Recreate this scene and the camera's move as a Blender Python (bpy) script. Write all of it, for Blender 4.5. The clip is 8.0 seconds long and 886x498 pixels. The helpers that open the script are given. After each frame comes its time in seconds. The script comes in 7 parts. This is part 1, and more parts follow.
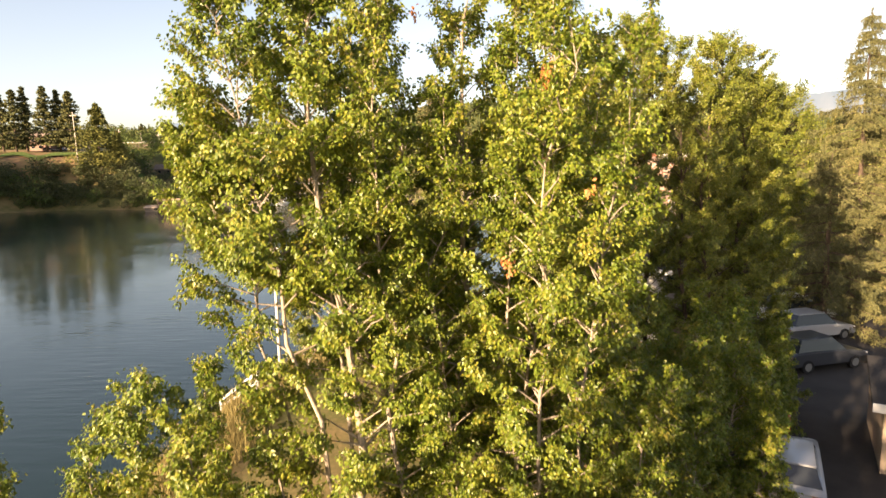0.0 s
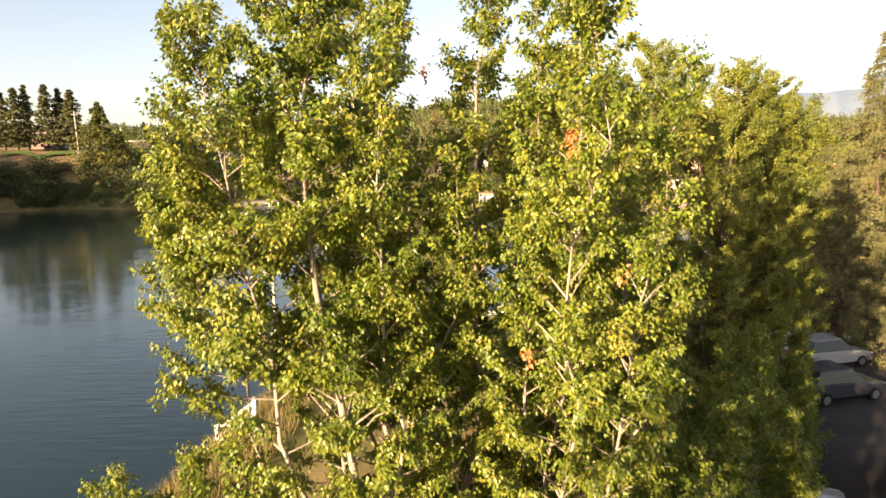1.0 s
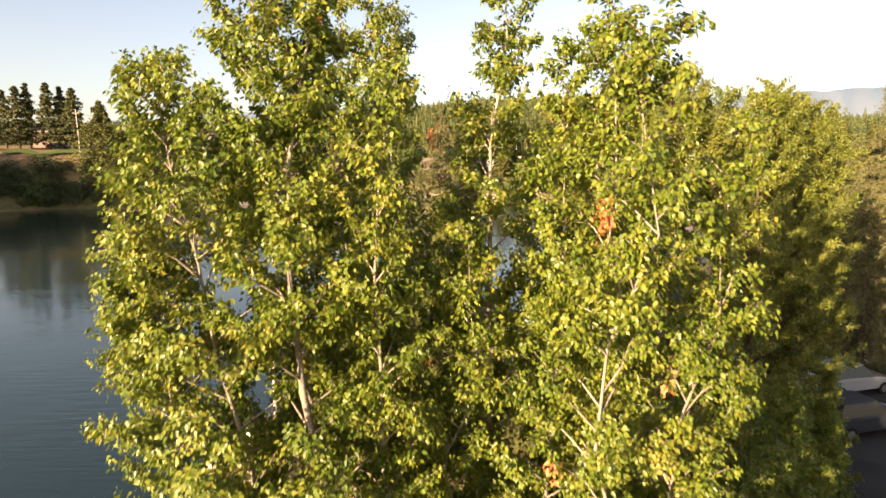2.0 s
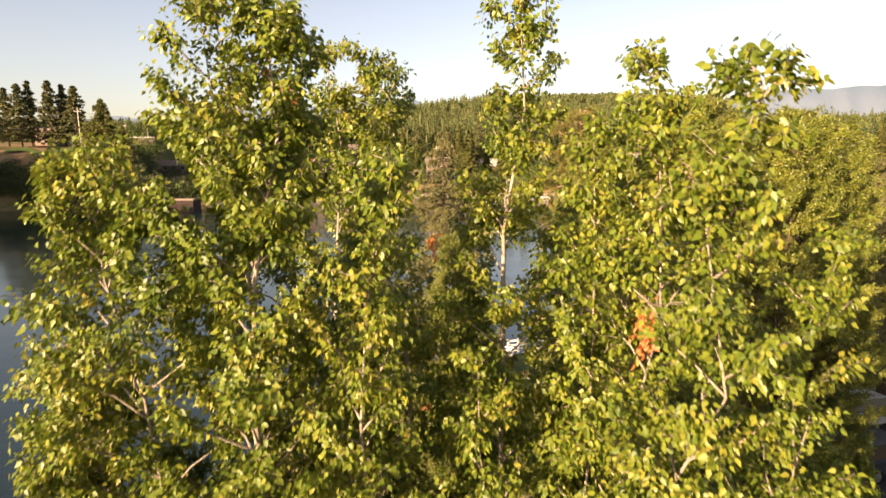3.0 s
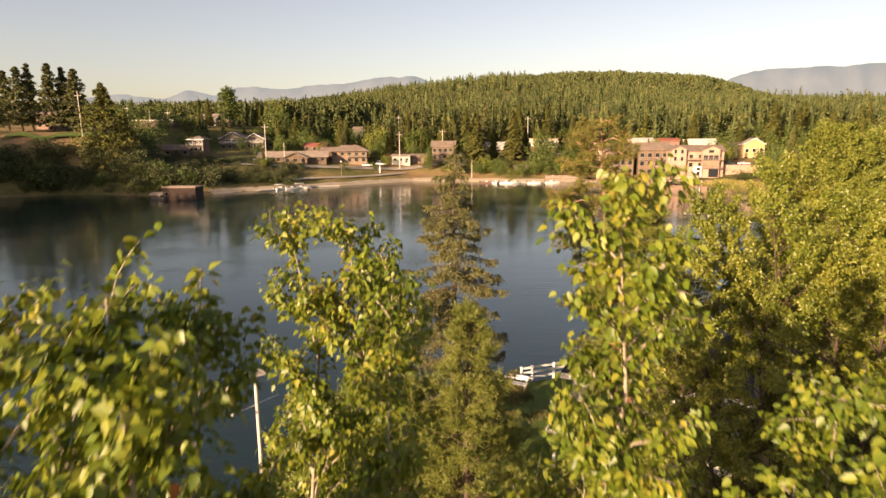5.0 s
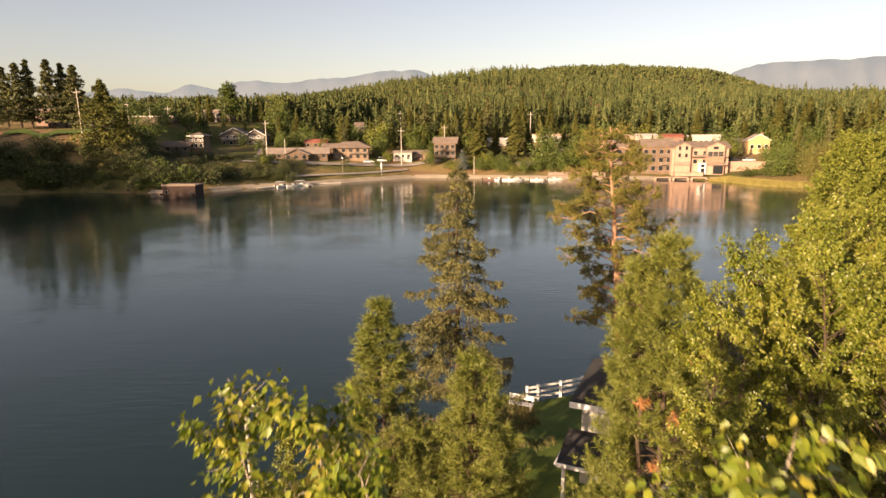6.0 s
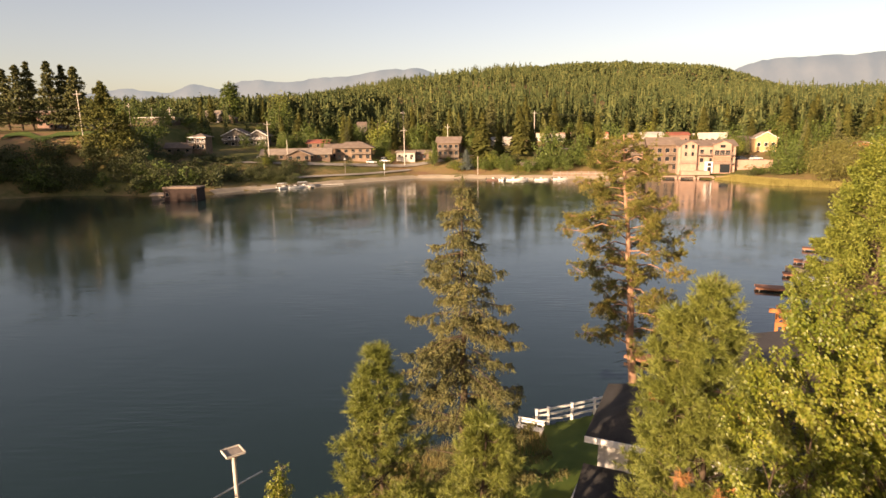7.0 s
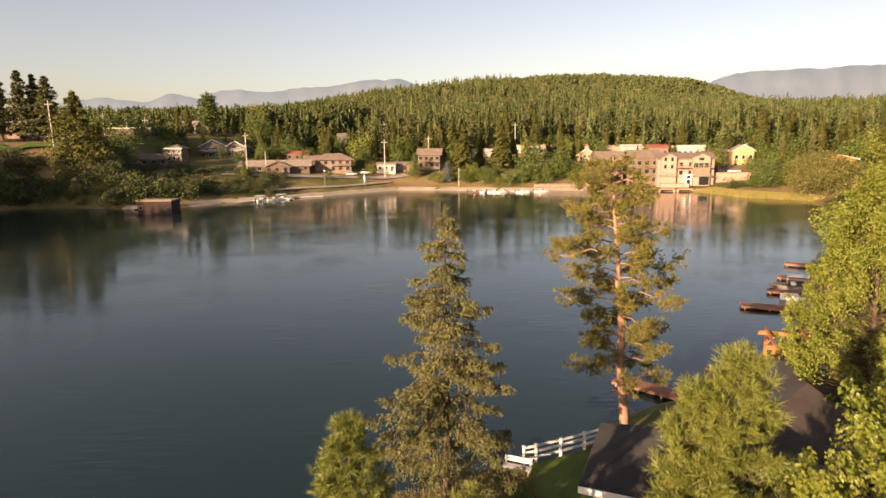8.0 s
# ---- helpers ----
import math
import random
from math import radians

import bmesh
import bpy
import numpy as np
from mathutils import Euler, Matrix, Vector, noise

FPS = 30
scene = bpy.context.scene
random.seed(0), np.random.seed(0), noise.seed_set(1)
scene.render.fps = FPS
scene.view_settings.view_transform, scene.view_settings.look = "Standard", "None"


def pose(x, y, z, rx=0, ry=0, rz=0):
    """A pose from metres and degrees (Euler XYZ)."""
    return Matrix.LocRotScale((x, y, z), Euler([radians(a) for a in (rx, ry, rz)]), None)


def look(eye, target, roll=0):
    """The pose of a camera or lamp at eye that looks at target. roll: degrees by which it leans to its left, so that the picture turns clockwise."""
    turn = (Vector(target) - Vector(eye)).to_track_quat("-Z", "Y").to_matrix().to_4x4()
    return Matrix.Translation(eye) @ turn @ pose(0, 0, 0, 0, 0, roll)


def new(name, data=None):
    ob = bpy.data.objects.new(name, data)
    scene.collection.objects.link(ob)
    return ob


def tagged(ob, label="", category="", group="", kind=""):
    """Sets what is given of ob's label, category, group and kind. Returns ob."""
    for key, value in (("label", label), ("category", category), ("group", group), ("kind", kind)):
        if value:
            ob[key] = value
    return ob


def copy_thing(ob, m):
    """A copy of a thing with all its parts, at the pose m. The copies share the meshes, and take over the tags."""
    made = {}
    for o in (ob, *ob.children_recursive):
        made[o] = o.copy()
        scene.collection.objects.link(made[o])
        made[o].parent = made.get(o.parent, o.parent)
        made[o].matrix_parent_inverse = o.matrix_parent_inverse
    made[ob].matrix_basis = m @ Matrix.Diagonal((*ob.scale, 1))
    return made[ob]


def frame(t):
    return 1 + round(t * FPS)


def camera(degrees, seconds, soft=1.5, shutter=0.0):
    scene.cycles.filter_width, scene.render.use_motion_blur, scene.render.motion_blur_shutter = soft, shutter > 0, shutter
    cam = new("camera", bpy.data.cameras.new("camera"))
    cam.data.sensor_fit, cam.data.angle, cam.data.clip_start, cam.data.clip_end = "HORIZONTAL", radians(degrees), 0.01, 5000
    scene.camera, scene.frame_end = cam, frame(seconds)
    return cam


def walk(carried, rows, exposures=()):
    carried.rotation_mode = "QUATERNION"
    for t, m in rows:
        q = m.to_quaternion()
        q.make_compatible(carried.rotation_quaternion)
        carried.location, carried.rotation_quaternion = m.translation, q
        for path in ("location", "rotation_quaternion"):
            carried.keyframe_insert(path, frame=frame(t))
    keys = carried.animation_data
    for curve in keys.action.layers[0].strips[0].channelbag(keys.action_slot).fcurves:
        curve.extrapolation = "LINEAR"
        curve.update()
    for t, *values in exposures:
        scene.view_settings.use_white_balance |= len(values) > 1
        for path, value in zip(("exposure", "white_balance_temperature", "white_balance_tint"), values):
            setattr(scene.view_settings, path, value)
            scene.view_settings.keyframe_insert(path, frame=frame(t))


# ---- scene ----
# ---- camera ----
cam = camera(72.4, 8.0, soft=1.5, shutter=0.35)
PATH = [
    (0.0, (0.299, 2.849, 12.377), (0.281, 4.830, 12.106), -1.1),
    (0.5, (0.214, 3.440, 12.987), (0.195, 5.423, 12.722), -0.9),
    (1.0, (0.152, 4.056, 13.518), (0.128, 6.036, 13.240), -0.8),
    (1.5, (0.086, 4.758, 13.980), (0.058, 6.737, 13.696), -0.7),
    (3.0, (0.032, 7.117, 15.632), (-0.010, 9.095, 15.335), -0.4),
    (3.5, (-0.014, 7.865, 16.150), (-0.060, 9.840, 15.840), -0.3),
    (4.0, (-0.070, 8.686, 16.723), (-0.122, 10.658, 16.391), -0.4),
    (4.5, (-0.154, 9.605, 17.316), (-0.211, 11.573, 16.965), -0.4),
    (5.0, (-0.260, 10.583, 17.935), (-0.320, 12.549, 17.570), -0.4),
    (6.5, (-0.366, 13.462, 19.295), (-0.439, 15.423, 18.906), -0.6),
    (7.0, (-0.424, 14.643, 19.585), (-0.503, 16.603, 19.195), -0.8),
    (7.5, (-0.464, 15.766, 19.848), (-0.528, 17.728, 19.463), -0.7),
    (8.0, (-0.507, 16.816, 20.185), (-0.523, 18.783, 19.827), -0.6),
]
walk(cam, [(t, look(eye, target, roll)) for t, eye, target, roll in PATH],
     exposures=[(0.0, 1.99, 7500, 22), (1.5, 1.92, 7500, 22), (3.5, 1.54, 7800, 26), (5.0, 1.32, 8000, 26), (8.0, 1.30, 7900, 27)])

# ---- sky and sun ----
SUN_EL, SUN_AZ = radians(13.5), radians(220.0)
world = bpy.data.worlds.new("sky")
scene.world = world
world.use_nodes = True
wn, wl = world.node_tree.nodes, world.node_tree.links
sky = wn.new("ShaderNodeTexSky")
sky.sky_type, sky.sun_disc = "NISHITA", False
sky.sun_elevation, sky.sun_rotation = SUN_EL, SUN_AZ
sky.altitude, sky.air_density, sky.dust_density, sky.ozone_density = 900, 1.0, 3.2, 0.8
soft_sky = wn.new("ShaderNodeHueSaturation")
soft_sky.inputs["Saturation"].default_value = 0.88
wl.new(sky.outputs[0], soft_sky.inputs["Color"])
wl.new(soft_sky.outputs[0], wn["Background"].inputs[0])
wn["Background"].inputs[1].default_value = 0.082
sun = new("sun", bpy.data.lights.new("sun", "SUN"))
sun.data.energy, sun.data.angle, sun.data.color = 5.0, radians(0.5), (1.0, 0.84, 0.60)
to_sun = Vector((math.sin(SUN_AZ) * math.cos(SUN_EL), math.cos(SUN_AZ) * math.cos(SUN_EL), math.sin(SUN_EL)))
sun.matrix_basis = look(to_sun * 100, (0, 0, 0))


# ---- materials ----
def material(name, rough=0.8, metal=0.0, spec=0.3):
    m = bpy.data.materials.new(name)
    m.use_nodes = True
    b = m.node_tree.nodes["Principled BSDF"]
    b.inputs["Roughness"].default_value = rough
    b.inputs["Metallic"].default_value = metal
    b.inputs["Specular IOR Level"].default_value = spec
    return m, m.node_tree.nodes, m.node_tree.links, b


def ramp(nodes, stops):
    r = nodes.new("ShaderNodeValToRGB")
    e = r.color_ramp.elements
    while len(e) < len(stops):
        e.new(0.5)
    for k, (p, c) in enumerate(stops):
        e[k].position, e[k].color = p, (*c, 1)
    return r


def surface(name, a, b_, scale=4.0, rough=0.8, metal=0.0, bump=0.2, fine=12.0, spec=0.3, island=0.0, coords="Object"):
    """Two tones mixed by large stains and fine grain, with relief."""
    m, n, l, b = material(name, rough, metal, spec)
    tc = n.new("ShaderNodeTexCoord")
    big, small = n.new("ShaderNodeTexNoise"), n.new("ShaderNodeTexNoise")
    big.inputs["Scale"].default_value, big.inputs["Detail"].default_value = scale, 6
    small.inputs["Scale"].default_value, small.inputs["Detail"].default_value = scale * fine, 4
    for t in (big, small):
        l.new(tc.outputs[coords], t.inputs["Vector"])
    add = n.new("ShaderNodeMath")
    add.operation = "MULTIPLY_ADD"
    add.inputs[1].default_value = 0.45
    l.new(small.outputs[0], add.inputs[0])
    l.new(big.outputs[0], add.inputs[2])
    src = add.outputs[0]
    if island:
        g = n.new("ShaderNodeObjectInfo")
        k = n.new("ShaderNodeMath")
        k.operation = "MULTIPLY_ADD"
        k.inputs[1].default_value = island
        l.new(g.outputs["Random"], k.inputs[0])
        l.new(src, k.inputs[2])
        src = k.outputs[0]
    r = ramp(n, [(0.45, a), (0.95 + island, b_)] if 0.95 + island <= 1 else [(0.5, a), (1.0, b_)])
    l.new(src, r.inputs[0])
    l.new(r.outputs[0], b.inputs["Base Color"])
    if bump:
        bp = n.new("ShaderNodeBump")
        bp.inputs["Strength"].default_value, bp.inputs["Distance"].default_value = bump, 0.05
        l.new(small.outputs[0], bp.inputs["Height"])
        l.new(bp.outputs[0], b.inputs["Normal"])
    return m


def foliage(name, stops, through_light=0.3, rough=0.5, spec=0.25, scale=0.6):
    """Leaf paint varied leaf by leaf and by patches, with light passing through."""
    m, n, l, b = material(name, rough, 0.0, spec)
    geo, tc, nz, add = (n.new(k) for k in ("ShaderNodeNewGeometry", "ShaderNodeTexCoord", "ShaderNodeTexNoise", "ShaderNodeMath"))
    nz.inputs["Scale"].default_value = scale
    l.new(tc.outputs["Object"], nz.inputs["Vector"])
    add.operation = "MULTIPLY_ADD"
    add.inputs[1].default_value = 0.42
    l.new(geo.outputs["Random Per Island"], add.inputs[0])
    mul = n.new("ShaderNodeMath")
    mul.operation = "MULTIPLY"
    mul.inputs[1].default_value = 0.64
    l.new(nz.outputs[0], mul.inputs[0])
    l.new(mul.outputs[0], add.inputs[2])
    r = ramp(n, stops)
    l.new(add.outputs[0], r.inputs[0])
    l.new(r.outputs[0], b.inputs["Base Color"])
    if through_light:
        tr, mix = n.new("ShaderNodeBsdfTranslucent"), n.new("ShaderNodeMixShader")
        mix.inputs[0].default_value = through_light
        l.new(r.outputs[0], tr.inputs["Color"])
        l.new(b.outputs[0], mix.inputs[1])
        l.new(tr.outputs[0], mix.inputs[2])
        l.new(mix.outputs[0], n["Material Output"].inputs["Surface"])
    return m


POPLAR = foliage("poplar_leaf", [(0.15, (0.050, 0.086, 0.012)), (0.42, (0.116, 0.166, 0.018)), (0.66, (0.204, 0.233, 0.028)), (0.82, (0.330, 0.284, 0.045)), (0.95, (0.517, 0.399, 0.15))], 0.32, 0.42, 0.42, 1.3)
POPLAR_GOLD = foliage("golden_poplar_leaf", [(0.15, (0.060, 0.095, 0.013)), (0.45, (0.135, 0.165, 0.021)), (0.75, (0.225, 0.225, 0.034)), (0.95, (0.37, 0.31, 0.09))], 0.25, 0.42, 0.45)
WILLOW = foliage("willow_leaf", [(0.1, (0.085, 0.088, 0.024)), (0.5, (0.15, 0.142, 0.038)), (0.9, (0.22, 0.195, 0.055))], 0.25)
BROADLEAF = foliage("dark_broadleaf", [(0.1, (0.045, 0.075, 0.016)), (0.5, (0.09, 0.125, 0.028)), (0.9, (0.15, 0.175, 0.045))], 0.2)
SHRUB = foliage("shrub_leaf", [(0.1, (0.033, 0.045, 0.016)), (0.5, (0.066, 0.080, 0.028)), (0.9, (0.125, 0.125, 0.046))], 0.15)
PINE = foliage("pine_needles", [(0.1, (0.075, 0.10, 0.022)), (0.5, (0.15, 0.175, 0.035)), (0.8, (0.23, 0.235, 0.055)), (0.95, (0.32, 0.25, 0.08))], 0.2, 0.5, 0.35)
PONDEROSA = foliage("ponderosa_needles", [(0.15, (0.058, 0.070, 0.018)), (0.45, (0.130, 0.132, 0.028)), (0.72, (0.225, 0.185, 0.045)), (0.93, (0.37, 0.225, 0.07))], 0.12, 0.55, 0.25)
SPRUCE = foliage("spruce_needles", [(0.15, (0.045, 0.053, 0.024)), (0.48, (0.107, 0.109, 0.043)), (0.75, (0.186, 0.166, 0.060)), (0.93, (0.288, 0.218, 0.087))], 0.08, 0.6, 0.2)
CEDAR = foliage("cedar_sprays", [(0.1, (0.07, 0.095, 0.018)), (0.5, (0.15, 0.175, 0.03)), (0.9, (0.245, 0.245, 0.05))], 0.15, 0.55, 0.25)
FAR_CONIFER = foliage("far_conifer_needles", [(0.2, (0.022, 0.034, 0.015)), (0.45, (0.050, 0.066, 0.025)), (0.65, (0.088, 0.098, 0.034)), (0.9, (0.150, 0.142, 0.052))], 0.0, 0.9, 0.1, 0.09)
DEAD = foliage("dead_orange_leaf", [(0.1, (0.42, 0.12, 0.04)), (0.5, (0.6, 0.22, 0.08)), (0.9, (0.65, 0.36, 0.14))], 0.25)
DEAD_NEEDLES = foliage("dead_pine_needles", [(0.1, (0.20, 0.085, 0.03)), (0.5, (0.34, 0.15, 0.055)), (0.9, (0.44, 0.23, 0.09))], 0.1)
BARK_PALE = surface("pale_poplar_bark", (0.22, 0.17, 0.12), (0.42, 0.35, 0.27), 5, 0.85, bump=0.5)
BARK_DARK = surface("dark_bark", (0.05, 0.035, 0.025), (0.13, 0.09, 0.06), 4, 0.95, bump=0.8)
BARK_RED = surface("ponderosa_bark", (0.22, 0.115, 0.07), (0.45, 0.27, 0.18), 3, 0.95, bump=0.8)


# ---- mesh helpers ----
def part(name, bm, mat, parent=None, label="", kind=""):
    me = bpy.data.meshes.new(name)
    bm.to_mesh(me)
    bm.free()
    me.materials.append(mat)
    ob = new(name, me)
    ob.parent = parent
    return tagged(ob, label, kind=kind)


def raw(name, verts, faces, mat, parent=None, label="", kind="", smooth=False):
    """A mesh object from arrays; all faces have the same number of corners."""
    verts, faces = np.asarray(verts, np.float32).reshape(-1, 3), np.asarray(faces, np.int32)
    me = bpy.data.meshes.new(name)
    me.vertices.add(len(verts))
    me.vertices.foreach_set("co", verts.ravel())
    k = faces.shape[1]
    me.loops.add(faces.size)
    me.loops.foreach_set("vertex_index", faces.ravel())
    me.polygons.add(len(faces))
    me.polygons.foreach_set("loop_start", np.arange(0, faces.size, k, dtype=np.int32))
    if smooth:
        me.polygons.foreach_set("use_smooth", np.ones(len(faces), bool))
    me.update(calc_edges=True)
    me.materials.append(mat)
    ob = new(name, me)
    ob.parent = parent
    return tagged(ob, label, kind=kind)


def empty(name, m, label, category, group="", kind=""):
    ob = new(name)
    ob.empty_display_size = 0.2
    ob.matrix_basis = m
    return tagged(ob, label, category, group, kind)


def box_bm(x0, x1, y0, y1, z0, z1, bm=None, bevel=0.0, m=None):
    bm = bm or bmesh.new()
    mat = Matrix.Translation(((x0 + x1) / 2, (y0 + y1) / 2, (z0 + z1) / 2)) @ Matrix.Diagonal((abs(x1 - x0), abs(y1 - y0), abs(z1 - z0), 1))
    made = bmesh.ops.create_cube(bm, size=1, matrix=(m @ mat) if m else mat)
    if bevel:
        es = list({e for v in made["verts"] for e in v.link_edges})
        bmesh.ops.bevel(bm, geom=es, offset=bevel, segments=1, affect="EDGES")
    return bm


def tube(points, radii, sides=6):
    """Vertices and quads of a tapered tube along points."""
    pts = np.asarray(points, float)
    n = len(pts)
    d = np.gradient(pts, axis=0)
    d /= np.linalg.norm(d, axis=1, keepdims=True) + 1e-9
    ref = np.where(np.abs(d[:, 2:3]) > 0.9, [[1.0, 0, 0]], [[0, 0, 1.0]])
    u = np.cross(d, ref)
    u /= np.linalg.norm(u, axis=1, keepdims=True) + 1e-9
    v = np.cross(d, u)
    a = np.linspace(0, 2 * np.pi, sides, endpoint=False)
    ring = u[:, None] * np.cos(a)[None, :, None] + v[:, None] * np.sin(a)[None, :, None]
    verts = (pts[:, None] + ring * np.asarray(radii, float)[:, None, None]).reshape(-1, 3)
    i, j = np.meshgrid(np.arange(n - 1), np.arange(sides), indexing="ij")
    q = np.stack([i * sides + j, i * sides + (j + 1) % sides, (i + 1) * sides + (j + 1) % sides, (i + 1) * sides + j], -1).reshape(-1, 4)
    return verts, q


class Pile:
    """Collects vertices and equal-sized faces of many small pieces."""

    def __init__(self):
        self.v, self.f, self.n = [], [], 0

    def add(self, v, f):
        v = np.asarray(v, float).reshape(-1, 3)
        self.v.append(v)
        self.f.append(np.asarray(f) + self.n)
        self.n += len(v)

    def thin(self, centre, radius):
        """Leave out the faces that begin within a ball."""
        v = np.concatenate(self.v)
        far = np.linalg.norm(v - centre, axis=1) > radius
        self.f = [q[far[q[:, 0]]] for q in self.f]

    def make(self, name, mat, parent=None, label="", kind="", smooth=False):
        return raw(name, np.concatenate(self.v), np.concatenate(self.f), mat, parent, label, kind, smooth)


def unit(a):
    return a / (np.linalg.norm(a, axis=-1, keepdims=True) + 1e-9)


def leaves(rng, centres, outward, size, pile, wide=0.64, droop=0.35):
    """Folded, pointed oval leaves at the centres: four triangles each."""
    k = len(centres)
    along = unit(rng.normal(size=(k, 3)) * 0.55 + outward * 0.5 + np.array([0, 0, -droop]))
    nrm = unit(rng.normal(size=(k, 3)) * 0.6 + outward * 0.7 + np.array([0, 0, 0.4]))
    side = unit(np.cross(nrm, along))
    nrm = np.cross(along, side)
    s = (size * rng.uniform(0.6, 1.3, k))[:, None]
    w = s * wide * 0.5
    c = centres
    v = np.stack([c, c + along * s * 0.25 + side * w + nrm * s * 0.10, c + along * s * 0.62 + side * w * 0.75 + nrm * s * 0.08, c + along * s - nrm * s * 0.06,
                  c + along * s * 0.62 - side * w * 0.75 + nrm * s * 0.08, c + along * s * 0.25 - side * w + nrm * s * 0.10], 1)
    base = np.arange(k)[:, None] * 6
    f = np.concatenate([base + [0, 1, 2], base + [0, 2, 3], base + [0, 3, 4], base + [0, 4, 5]], 0)
    pile.add(v.reshape(-1, 3), f)


def plain_leaves(rng, centres, outward, size, pile, wide=0.64, droop=0.35):
    """Folded diamond leaves for trees farther off: two triangles each."""
    k = len(centres)
    along = unit(rng.normal(size=(k, 3)) * 0.55 + outward * 0.5 + np.array([0, 0, -droop]))
    nrm = unit(rng.normal(size=(k, 3)) * 0.6 + outward * 0.7 + np.array([0, 0, 0.4]))
    side = unit(np.cross(nrm, along))
    nrm = np.cross(along, side)
    s = (size * rng.uniform(0.6, 1.3, k))[:, None]
    w = s * wide * 0.55
    v = np.stack([centres, centres + along * s * 0.42 + side * w + nrm * s * 0.1, centres + along * s, centres + along * s * 0.42 - side * w + nrm * s * 0.1], 1)
    base = np.arange(k)[:, None] * 4
    pile.add(v.reshape(-1, 3), np.concatenate([base + [0, 1, 2], base + [0, 2, 3]], 0))


def needles(rng, centres, axis, length, width, count, pile, spread=0.9):
    """Tufts of long thin triangles fanning about an axis at each centre."""
    k = len(centres)
    c = np.repeat(centres, count, 0)
    ax = np.repeat(axis, count, 0)
    d = unit(ax + rng.normal(size=(k * count, 3)) * spread)
    s = unit(np.cross(d, rng.normal(size=(k * count, 3)))) * width * 0.5
    ln = length * rng.uniform(0.6, 1.15, (k * count, 1))
    v = np.stack([c - s, c + s, c + d * ln], 1)
    f = np.arange(k * count * 3).reshape(-1, 3)
    pile.add(v.reshape(-1, 3), f)


def bend(path, t):
    """Point on a polyline of rows at parameter t in 0..1."""
    p = np.asarray(path, float)
    s = np.clip(np.asarray(t) * (len(p) - 1), 0, len(p) - 1 - 1e-6)
    i = s.astype(int)
    return p[i] + (p[i + 1] - p[i]) * (s - i)[..., None]
# ---- lake, ground and hills ----
LAKE = np.array([(-13.5, -60), (-13, 10), (-11.8, 24), (-11, 33), (-8.5, 40), (-4, 46.5), (2.2, 49.8), (6, 51.3), (9, 53.2), (12.5, 58), (17.5, 60.5), (22, 63.5), (28, 69),
                 (40, 82), (48, 92), (62, 112), (84, 150), (106, 190), (113, 206), (99, 217), (92, 238), (84, 243), (72, 247), (48, 250), (22, 251), (1, 257), (-20, 260), (-36, 247),
                 (-49, 235), (-67, 221), (-75, 216), (-82, 203), (-99, 199), (-113, 204), (-131, 204), (-146, 196), (-152, 182), (-140, 140), (-120, 90), (-112, 20), (-112, -60)], float)


def shore_distance(p):
    """Signed distance from the lake's edge, positive on land."""
    a, b = LAKE, np.roll(LAKE, -1, 0)
    best = np.full(len(p), 1e9)
    inside = np.zeros(len(p), bool)
    for (ax, ay), (bx, by) in zip(a, b):
        ex, ey = bx - ax, by - ay
        t = np.clip(((p[:, 0] - ax) * ex + (p[:, 1] - ay) * ey) / (ex * ex + ey * ey), 0, 1)
        best = np.minimum(best, np.hypot(p[:, 0] - ax - t * ex, p[:, 1] - ay - t * ey))
        cross = (ay > p[:, 1]) != (by > p[:, 1])
        inside ^= cross & (p[:, 0] < ex * (p[:, 1] - ay) / (ey if abs(ey) > 1e-9 else 1e-9) + ax)
    return np.where(inside, -best, best)


def step(x, a, b):
    t = np.clip((x - a) / (b - a), 0, 1)
    return t * t * (3 - 2 * t)


